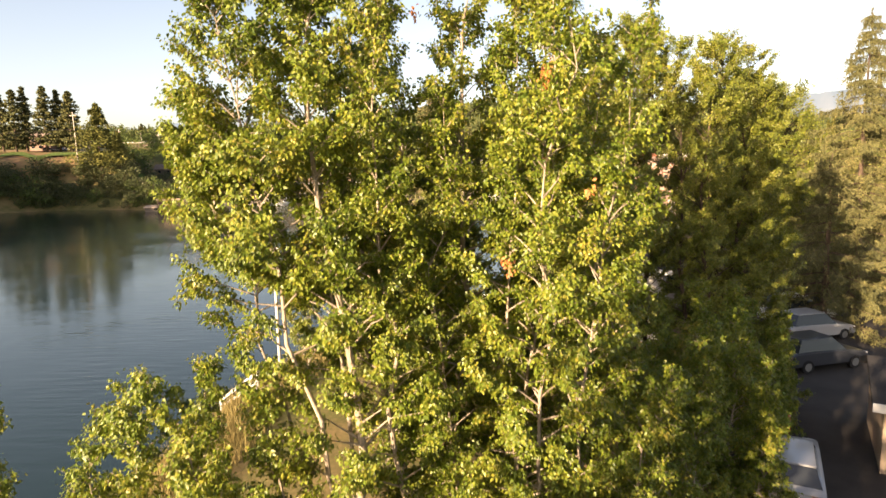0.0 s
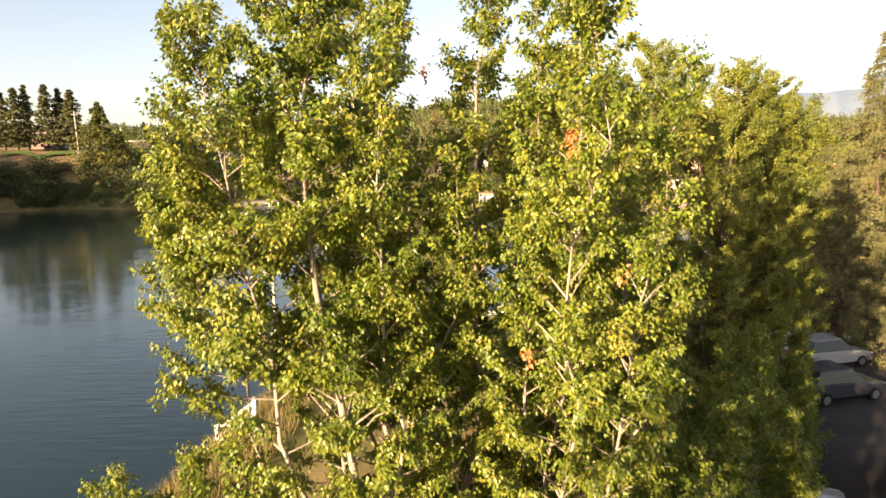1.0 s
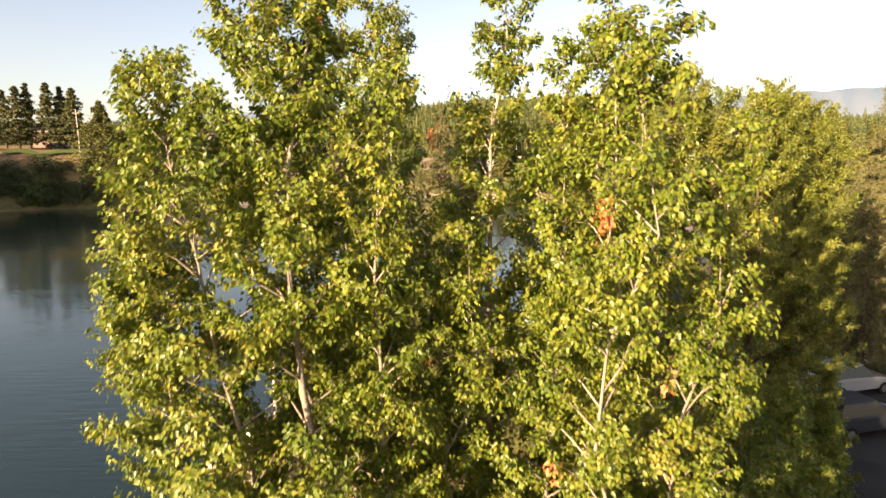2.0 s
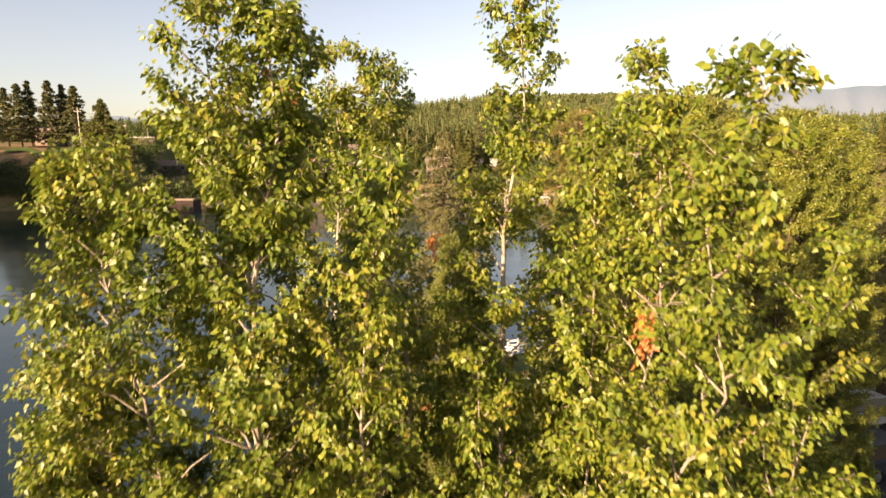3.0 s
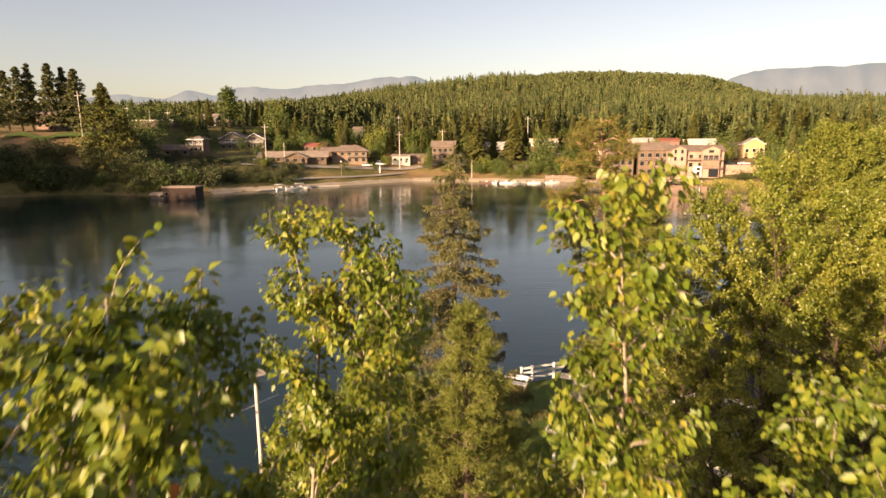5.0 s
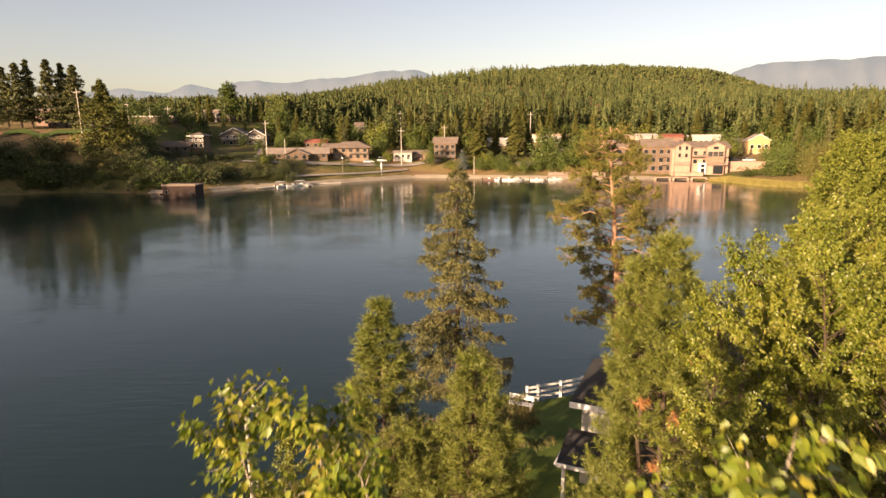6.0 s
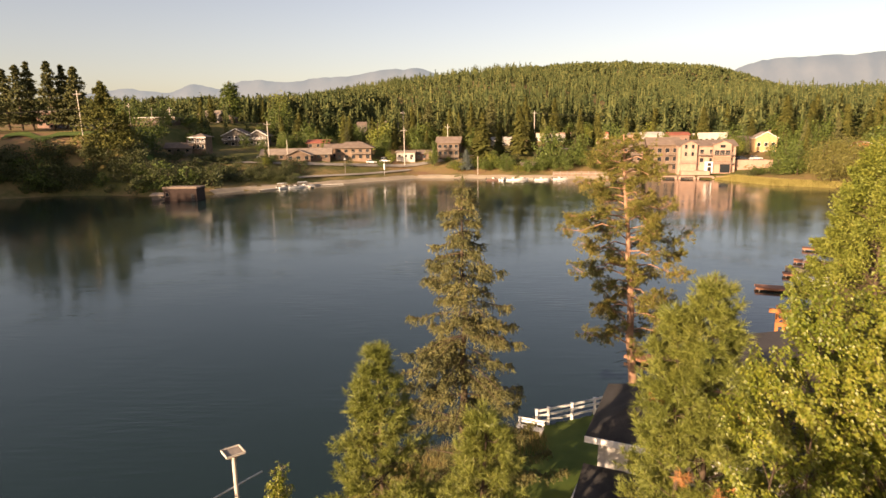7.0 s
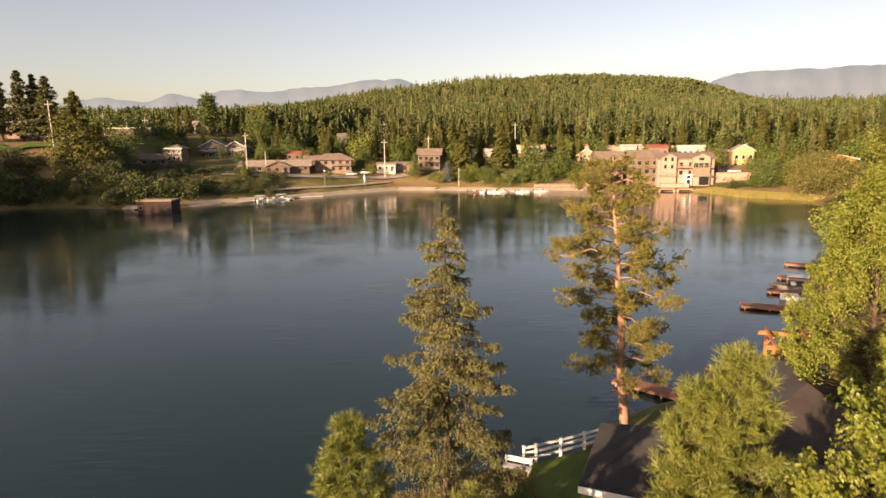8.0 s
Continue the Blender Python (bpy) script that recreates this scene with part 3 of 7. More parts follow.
poplar("young_poplar", 23, [
    dict(base=(-6.8, 33.0, ground_z(-6.8, 33)), top=(-6.8, 33.1, 8.3), radius=0.05, spread=1.1, branches=40, low=3.0),
    dict(base=(-6.9, 32.8, ground_z(-6.8, 33)), top=(-7.9, 32.6, 6.4), radius=0.04, spread=0.9, branches=26, low=2.6),
], POPLAR_GOLD, "young yellow-green poplar at the water's edge", (-6.8, 33.0, ground_z(-6.8, 33)), leaf_size=0.095, per=45)
poplar("young_poplar", 25, [
    dict(base=(5.2, 16.0, GR), top=(5.3, 16.1, 7.6), radius=0.05, spread=1.6, branches=44, low=2.6),
    dict(base=(6.3, 17.2, GR), top=(6.4, 17.3, 8.0), radius=0.05, spread=1.6, branches=44, low=2.6),
    dict(base=(7.0, 18.4, GR), top=(7.1, 18.5, 8.0), radius=0.05, spread=1.6, branches=44, low=2.6),
    dict(base=(5.9, 19.2, GR), top=(6.0, 19.3, 8.4), radius=0.05, spread=1.6, branches=44, low=2.6),
    dict(base=(7.5, 20.2, GR), top=(7.6, 20.3, 8.8), radius=0.05, spread=1.6, branches=44, low=2.6),
    dict(base=(8.4, 19.6, GR), top=(8.5, 19.7, 8.0), radius=0.05, spread=1.6, branches=44, low=2.6),
    dict(base=(9.2, 21.6, GR), top=(9.3, 21.7, 8.4), radius=0.05, spread=1.6, branches=44, low=2.6),
    dict(base=(10.2, 23.0, GR), top=(10.3, 23.1, 7.6), radius=0.05, spread=1.6, branches=44, low=2.6),
    dict(base=(9.6, 20.6, GR), top=(9.7, 20.7, 6.5), radius=0.05, spread=1.6, branches=44, low=2.4),
    dict(base=(8.8, 18.6, GR), top=(8.9, 18.7, 6.3), radius=0.05, spread=1.6, branches=44, low=2.4),
    dict(base=(13.4, 26.4, GR), top=(13.5, 26.5, 7.0), radius=0.05, spread=1.5, branches=44, low=2.4),
    dict(base=(11.2, 22.8, GR), top=(11.3, 22.9, 6.0), radius=0.05, spread=1.4, branches=44, low=2.4),
    dict(base=(11.6, 23.4, GR), top=(11.7, 23.5, 6.4), radius=0.05, spread=1.5, branches=44, low=2.4),
    dict(base=(12.6, 25.0, GR), top=(12.6, 25.1, 6.2), radius=0.05, spread=1.5, branches=44, low=2.4),
    dict(base=(4.9, 17.7, GR), top=(5.0, 17.8, 7.2), radius=0.05, spread=1.6, branches=44, low=2.6),
], POPLAR, "young green poplars in the shade beside the car park", (6.1, 19.0, GR), leaf_size=0.085, per=75, keep=1.0)
poplar("young_poplar", 24, [
    dict(base=(-7.6, 12.3, ground_z(-7.6, 12.3)), top=(-7.7, 12.4, 8.7), radius=0.06, spread=1.3, branches=40, low=3.0),
    dict(base=(-6.6, 13.0, ground_z(-7.6, 12.3)), top=(-5.6, 12.6, 8.4), radius=0.05, spread=1.4, branches=40, low=2.6),
    dict(base=(-5.8, 12.6, ground_z(-7.6, 12.3)), top=(-4.9, 12.3, 9.0), radius=0.05, spread=1.4, branches=40, low=2.6),
    dict(base=(-4.6, 13.4, ground_z(-7.6, 12.3)), top=(-3.9, 12.8, 9.1), radius=0.05, spread=1.5, branches=40, low=2.6),
], POPLAR, "small poplar with green leaves leaning over the water", (-7.2, 12.6, ground_z(-7.2, 12.6)))


def pine(name, seed, base, top_z, radius, label, leader2=None, mat=None, dead=6, whorl=0.42, tuft=20, needle=0.17, group=""):
    """A young bushy pine: whorls of rising limbs that end in long-needled brushes."""
    rng = np.random.default_rng(seed)
    x, y, z0 = base
    tree = empty(name, Matrix.Translation(base), label, "tree", group)
    wood, tufts, brown = Pile(), Pile(), Pile()
    h = top_z - z0
    tips = [(np.array([0, 0, h]), 1.0)] + ([(np.array(leader2) - np.array(base), 0.8)] if leader2 else [])
    for tip, share in tips:
        path = stem_path(rng, (0, 0, 0), tip, wobble=0.04)
        wood.add(*tube(path, 0.17 * share * (1 - np.linspace(0, 1, len(path)) * 0.92), 7))
        levels = np.arange(1.2 if share == 1.0 else h * 0.72, tip[2] - 0.15, whorl)
        for lv in levels:
            k = lv / tip[2]
            r = radius * share * min(1.0, ((1 - k) / 0.62) ** 0.95 + 0.05) * rng.uniform(0.85, 1.1)
            for j in range(11):
                az = rng.uniform(0, 2 * np.pi)
                rr = r * rng.uniform(0.55, 1.05)
                p0 = bend(path, np.array([k]))[0]
                d = np.array([math.cos(az), math.sin(az), 0])
                e = p0 + d * rr + np.array([0, 0, 0.30 * rr + 0.12])
                m = p0 + d * rr * 0.55 + np.array([0, 0, 0.02 * rr])
                limb = np.array([p0, m, e])
                wood.add(*tube(limb, [0.03 * (1 - k) + 0.01, 0.016, 0.006], 4))
                cnt = int(5 + rr * 6)
                s = rng.uniform(0.35, 1.0, cnt) ** 0.6
                q = bend(limb, s) + rng.normal(size=(cnt, 3)) * np.array([0.15, 0.15, 0.06]) * (0.4 + rr * 0.4)
                q[0] = e
                ax = unit(np.tile(d * 0.6 + np.array([0, 0, 0.75]), (cnt, 1)) + rng.normal(size=(cnt, 3)) * 0.35)
                needles(rng, q + ax * 0.16, ax, needle * 1.25, 0.017, 22, tufts, 0.62)
                needles(rng, q, ax, needle * 1.3, 0.018, 22, tufts, 0.75)
        needles(rng, np.tile(tip, (6, 1)) - np.arange(6)[:, None] * np.array([0, 0, 0.09]), np.tile([0, 0, 1.0], (6, 1)), needle * 1.2, 0.014, 30, tufts, 0.45)
    for j in range(dead):
        az, k = rng.uniform(np.pi * 0.9, np.pi * 1.9), rng.uniform(0.45, 0.85)
        r = radius * min(1, ((1 - k) / 0.62) ** 0.95 + 0.05) * 1.02
        c = np.array([math.cos(az) * r, math.sin(az) * r, k * h]) + rng.normal(size=(9, 3)) * 0.10
        needles(rng, c, np.tile([0, 0, -0.6], (9, 1)), needle, 0.016, 24, brown, 0.8)
    wood.make("trunk", BARK_DARK, tree, smooth=True)
    tufts.make("crown", mat or PINE, tree, "brushes of long yellow-green needles", kind="stuff")
    if dead:
        brown.make("dead_needles", DEAD_NEEDLES, tree, "rust-orange dead needle bunches", kind="stuff")
    return tree


pine("young_pine", 31, (-2.72, 29.3, ground_z(-2.7, 29.3)), 14.0, 2.3, "bushy young pine with dense yellow-green needles", dead=0, group="young pines")
pine("young_pine", 32, (-0.1, 28.2, ground_z(-0.1, 28.2)), 13.1, 2.1, "slim young pine with fresh green needles beside the house", dead=1, group="young pines")
pine("young_pine", 33, (4.8, 27.2, ground_z(4.5, 27.2)), 16.45, 2.7, "large bushy pine with rust-coloured dead bunches", leader2=(4.05, 27.3, 15.75), dead=9, group="young pines")


def ponderosa(seed, base, top, label, radius=4.1):
    """A tall open pine: red trunk, bare lower limbs, needle clumps at the ends of crooked boughs."""
    rng = np.random.default_rng(seed)
    tree = empty("ponderosa_pine", Matrix.Translation(base), label, "tree")
    wood, tufts = Pile(), Pile()
    tip = np.array(top, float) - np.array(base)
    path = stem_path(rng, (0, 0, 0), tip, wobble=0.07)
    wood.add(*tube(path, 0.30 * (1 - np.linspace(0, 1, len(path)) ** 1.2 * 0.88), 9))
    h = tip[2]
    for i in range(74):
        k = 0.22 + 0.77 * (i / 74) ** 0.85
        p0 = bend(path, np.array([k]))[0]
        az = i * 2.4 + rng.uniform(-0.6, 0.6)
        ln = radius * rng.uniform(0.45, 1.0) * min(1, 0.35 + (1 - k) * 1.9) * (0.8 if k < 0.45 else 1)
        d = np.array([math.cos(az), math.sin(az), 0])
        pts = np.array([p0, p0 + d * ln * 0.4 + [0, 0, 0.10 * ln], p0 + d * ln * 0.75 + [0, 0, -0.02 * ln], p0 + d * ln + [0, 0, rng.uniform(-0.1, 0.22) * ln]]) + rng.normal(size=(4, 3)) * 0.06
        pts[0] = p0
        wood.add(*tube(pts, [0.055, 0.04, 0.025, 0.012], 5))
        for _ in range(int(6 + ln * 6)):
            s = rng.uniform(0.4, 1.0)
            c0 = bend(pts, np.array([s]))[0]
            sd = unit(d * 0.5 + rng.normal(size=3) * 0.7)
            c1 = c0 + sd * rng.uniform(0.2, 0.6)
            wood.add(*tube([c0, c1], [0.012, 0.005], 3))
            cl = c1 + rng.normal(size=(9, 3)) * np.array([0.12, 0.12, 0.09])
            needles(rng, cl, unit(np.tile(sd, (9, 1)) * 0.5 + [0, 0, 0.5] + rng.normal(size=(9, 3)) * 0.4), 0.18, 0.026, 15, tufts, 0.9)
    for i in range(12):
        k = rng.uniform(0.12, 0.34)
        p0 = bend(path, np.array([k]))[0]
        az = rng.uniform(0, 6.28)
        d = np.array([math.cos(az), math.sin(az), rng.uniform(-0.35, 0.2)])
        v, q = tube([p0, p0 + d * 0.5, p0 + d * rng.uniform(0.8, 1.5) + [0, 0, -0.15]], [0.03, 0.02, 0.008], 4)
        raw("dead_bough", v, q, BARK_DARK, tree, "bare dead bough")
    wood.make("trunk", BARK_RED, tree, "reddish plated bark with crooked boughs", smooth=True)
    tufts.make("crown", PONDEROSA, tree, "golden-green needle clumps", kind="stuff")


ponderosa(41, (10.3, 51.7, ground_z(10.3, 51.7)), (9.15, 52.5, 19.1), "tall open ponderosa pine with a reddish trunk by the lake shore")


def spruce(name, seed, base, top_z, radius, label, gaps=0.25, mat=None, twig=0.26, dense=1.0, droop=0.16, cones=False):
    """A tall ragged spruce: long drooping boughs hung with short-needled twigs."""
    rng = np.random.default_rng(seed)
    tree = empty(name, Matrix.Translation(base), label, "tree")
    wood, tufts = Pile(), Pile()
    h = top_z - base[2]
    path = stem_path(rng, (0, 0, 0), (0, 0, h), wobble=0.05)
    wood.add(*tube(path, 0.24 * (1 - np.linspace(0, 1, len(path)) * 0.94), 8))
    z = 1.0
    while z < h - 0.3:
        k = z / h
        for j in range(7):
            if rng.uniform() < gaps * 0.6:
                continue
            az = rng.uniform(0, 6.283)
            ln = radius * ((1 - k) ** 0.85) * rng.choice([0.55, 0.75, 0.9, 1.25]) * rng.uniform(0.85, 1.1) + 0.25
            d = np.array([math.cos(az), math.sin(az), 0])
            p0 = bend(path, np.array([k]))[0]
            pts = np.array([p0, p0 + d * ln * 0.45 + [0, 0, -droop * 0.35 * ln], p0 + d * ln * 0.8 + [0, 0, -droop * ln], p0 + d * ln + [0, 0, -droop * 0.72 * ln]])
            wood.add(*tube(pts, [0.03 * (1 - k) + 0.012, 0.02, 0.012, 0.005], 4))
            cnt = int((7 + ln * 30) * dense)
            s = rng.uniform(0.12, 1.0, cnt)
            q = bend(pts, s)
            side = np.array([-d[1], d[0], 0])
            wid = rng.normal(size=(cnt, 1)) * 0.26 * np.minimum(1, ln / 1.5)
            q = q + side * wid * (1.15 - s[:, None]) * 1.3
            hang = unit(np.tile(d * 0.28, (cnt, 1)) + side * np.sign(wid) * 0.15 + np.array([0, 0, -0.8]) + rng.normal(size=(cnt, 3)) * 0.3)
            reach = rng.uniform(0.5, 1.25, (cnt, 1))
            for part_of in (0.0, 0.55, 1.1):
                needles(rng, q + hang * twig * part_of * reach, hang, twig * 0.62, 0.04, 4, tufts, 0.5)
        z += 0.46 + 0.22 * (1 - k)
    needles(rng, np.array([[0, 0, h - 0.5], [0, 0, h - 0.3], [0, 0, h - 0.1]]), np.tile([0, 0, 1.0], (3, 1)), 0.35, 0.04, 22, tufts, 0.5)
    wood.make("trunk", BARK_DARK, tree, smooth=True)
    tufts.make("crown", mat or SPRUCE, tree, "ragged drooping boughs of short needles", kind="stuff")
    return tree


spruce("spruce_tree", 51, (-0.6, 41.0, ground_z(-0.9, 41)), 17.45, 4.25, "tall ragged spruce with drooping olive-gold boughs on the lawn")
spruce("spruce_tree", 52, (27.4, 43.0, ground_z(27.4, 43)), 21.7, 5.6, "large golden-brown spruce over the car park", gaps=0.1, dense=0.7, twig=0.36)
spruce("spruce_tree", 53, (22.4, 38.0, ground_z(22.4, 38)), 12.9, 3.8, "dark spruce standing at the car park's edge", gaps=0.1, dense=0.6, twig=0.34)


def cedar(name, seed, base, top_z, radius, label, mat, count=9000, spray=0.26):
    """A dense column of upright flat sprays over a hidden trunk."""
    rng = np.random.default_rng(seed)
    tree = empty(name, Matrix.Translation(base), label, "tree")
    h = top_z - base[2]
    wood, pile = Pile(), Pile()
    wood.add(*tube(stem_path(rng, (0, 0, 0), (0, 0, h * 0.97), wobble=0.05), 0.22 * (1 - np.linspace(0, 1, 12) * 0.9), 7))
    lumps = 460
    k = rng.uniform(0.03, 0.97, lumps) ** 0.9
    az = np.arange(lumps) * 2.4 + rng.uniform(-0.4, 0.4, lumps)
    r = radius * np.minimum(1, (1 - k) ** 0.75 * 1.5) * rng.uniform(0.5, 0.98, lumps)
    cc = np.stack([np.cos(az) * r, np.sin(az) * r, k * h - 0.5], 1)
    m = int(count / lumps)
    for c, a, kk in zip(cc, az, k):
        out = np.array([math.cos(a), math.sin(a), 0])
        wood.add(*tube([np.array([0, 0, max(0.3, c[2] - 0.8)]), c], [0.03, 0.008], 4))
        rise = unit(out * rng.uniform(0.35, 0.8) + np.array([0, 0, 0.85]))
        ln = rng.uniform(0.9, 1.7) * (1.15 - 0.5 * kk)
        s = rng.uniform(0, 1, (m, 1))
        p = c + rise * ln * s + out * 0.25 * s * s + rng.normal(size=(m, 3)) * 0.24 * (1.15 - s) * (1.2 - 0.5 * kk)
        plain_leaves(rng, p, np.tile(rise * 0.7 + out * 0.6, (m, 1)), spray, pile, wide=0.32, droop=-0.1 + 0.5 * rng.uniform())
    wood.make("trunk", BARK_DARK, tree, smooth=True)
    pile.make("crown", mat, tree, "dense upright sprays of yellow-green foliage", kind="stuff")
    return tree


cedar("cedar_tree", 61, (22.4, 48.3, ground_z(20, 48)), 18.9, 4.0, "tall dense yellow-green cedar beside the dark-roofed house", CEDAR, 120000, 0.20)
cedar("poplar_tree", 62, (26.5, 50.5, ground_z(26, 50)), 18.6, 4.2, "broad golden poplar behind the dark-roofed house", POPLAR_GOLD, 30000, 0.2)

# ---- near shore: lawn, car park, houses, fences, docks ----
def sheet(name, outline, mat, lift, label, category, cell=0.6):
    """A patch of ground cover that follows the ground inside an outline."""
    p = np.array(outline, float)
    xs, ys = np.arange(p[:, 0].min(), p[:, 0].max() + cell, cell), np.arange(p[:, 1].min(), p[:, 1].max() + cell, cell)
    X, Y = np.meshgrid(xs, ys)
    Z = height(X.ravel(), Y.ravel()) + lift
    k = len(xs)
    i, j = np.meshgrid(np.arange(len(ys) - 1), np.arange(k - 1), indexing="ij")
    q = np.stack([i * k + j, i * k + j + 1, (i + 1) * k + j + 1, (i + 1) * k + j], -1).reshape(-1, 4)
    cx, cy = X.ravel()[q].mean(1), Y.ravel()[q].mean(1)
    inside = np.zeros(len(q), bool)
    for (ax, ay), (bx, by) in zip(p, np.roll(p, -1, 0)):
        cr = (ay > cy) != (by > cy)
        inside ^= cr & (cx < (bx - ax) * (cy - ay) / (by - ay if abs(by - ay) > 1e-9 else 1e-9) + ax)
    ob = raw(name, np.stack([X.ravel(), Y.ravel(), Z], 1), q[inside], mat, smooth=True)
    return tagged(ob, label, category, kind="structure")


TURF = surface("lawn_turf", (0.045, 0.085, 0.012), (0.11, 0.15, 0.025), 0.5, 0.9, bump=0.5, fine=40)
ASPHALT = surface("worn_asphalt", (0.026, 0.023, 0.020), (0.060, 0.052, 0.045), 0.55, 0.95, bump=0.5, fine=60)
SAND = surface("shore_sand", (0.26, 0.21, 0.15), (0.38, 0.31, 0.225), 0.3, 0.95, bump=0.4, fine=20)
WHITE_PAINT = surface("white_paint", (0.66, 0.64, 0.60), (0.82, 0.80, 0.76), 1.5, 0.55, bump=0.1)
SHINGLE = surface("dark_shingles", (0.022, 0.021, 0.021), (0.05, 0.047, 0.045), 1.2, 0.9, bump=0.5, fine=14)
METAL_ROOF = surface("brown_metal_roof", (0.030, 0.024, 0.020), (0.06, 0.049, 0.041), 0.6, 0.5, bump=0.1)
GREY_SIDING = surface("grey_siding", (0.34, 0.33, 0.31), (0.48, 0.46, 0.43), 0.8, 0.8, bump=0.15)
DECK = surface("red_brown_decking", (0.20, 0.085, 0.05), (0.36, 0.17, 0.10), 1.0, 0.75, bump=0.3, island=0.1)
TIMBER = surface("orange_timber", (0.30, 0.10, 0.035), (0.46, 0.18, 0.06), 1.5, 0.7, bump=0.25)
GREY_WOOD = surface("weathered_wood", (0.16, 0.13, 0.11), (0.34, 0.29, 0.24), 1.5, 0.9, bump=0.4)
POLE_WOOD = surface("bleached_pole_wood", (0.42, 0.36, 0.30), (0.62, 0.56, 0.48), 1.2, 0.85, bump=0.3)
STEEL = surface("galvanised_steel", (0.35, 0.36, 0.37), (0.5, 0.5, 0.5), 3, 0.4, 0.9, bump=0.05)
DARK_FRAME = surface("dark_frame", (0.03, 0.027, 0.025), (0.06, 0.055, 0.05), 3, 0.7)
RUBBER = surface("tyre_rubber", (0.015, 0.015, 0.015), (0.03, 0.03, 0.03), 6, 0.9)


def glass_material():
    m, n, l, b = material("window_glass", 0.06, 0.0, 0.6)
    b.inputs["Base Color"].default_value = (0.02, 0.024, 0.028, 1)
    return m


GLASS = glass_material()

sheet("lawn", [(0.6, 36), (4.6, 36), (12, 42), (12, 52.5), (9.4, 51.6), (6, 49.9), (3.2, 48.4), (0.6, 46.6)], TURF, 0.05, "mown green lawn between spruce and house", "lawn", 0.4)
sheet("car_park", [(9, 17), (17, 17), (28, 42), (26, 48), (20, 43), (12, 29), (9, 24)], ASPHALT, 0.05, "shaded grey asphalt car park", "car park", 0.7)


def slab(bm, corners, thick):
    """A sheet through four corners with a thickness downwards."""
    top = [bm.verts.new(c) for c in corners]
    low = [bm.verts.new((c[0], c[1], c[2] - thick)) for c in corners]
    n = len(corners)
    bm.faces.new(top)
    bm.faces.new(low[::-1])
    for i in range(n):
        bm.faces.new((top[i], low[i], low[(i + 1) % n], top[(i + 1) % n]))
    return bm


DULL_TRIM = surface("dull_window_trim", (0.22, 0.17, 0.13), (0.34, 0.27, 0.21), 0.8, 0.8)


def window(parent, x, z, w, h, y=0.0, frame_mat=None, face="front"):
    """A window with a proud frame and its pane, on the wall that faces -y, -x or +x."""
    if face == "front":
        bm = box_bm(x - w / 2 - 0.08, x + w / 2 + 0.08, y - 0.07, y + 0.02, z + h, z + h + 0.1)
        box_bm(x - w / 2 - 0.08, x + w / 2 + 0.08, y - 0.10, y + 0.02, z - 0.1, z, bm)
        box_bm(x - w / 2 - 0.08, x - w / 2, y - 0.07, y + 0.02, z, z + h, bm)
        box_bm(x + w / 2, x + w / 2 + 0.08, y - 0.07, y + 0.02, z, z + h, bm)
        pane = box_bm(x - w / 2, x + w / 2, y - 0.03, y + 0.02, z, z + h)
    else:
        s = -1 if face == "left" else 1
        bm = box_bm(y, y + s * 0.07, x - w / 2 - 0.08, x + w / 2 + 0.08, z + h, z + h + 0.1)
        box_bm(y, y + s * 0.10, x - w / 2 - 0.08, x + w / 2 + 0.08, z - 0.1, z, bm)
        box_bm(y, y + s * 0.07, x - w / 2 - 0.08, x - w / 2, z, z + h, bm)
        box_bm(y, y + s * 0.07, x + w / 2, x + w / 2 + 0.08, z, z + h, bm)
        pane = box_bm(y, y + s * 0.03, x - w / 2, x + w / 2, z, z + h)
    fr = part("window", bm, frame_mat or DULL_TRIM, parent)
    part("pane", pane, GLASS, fr, "dark reflecting glass")
    return fr


HOUSES = []


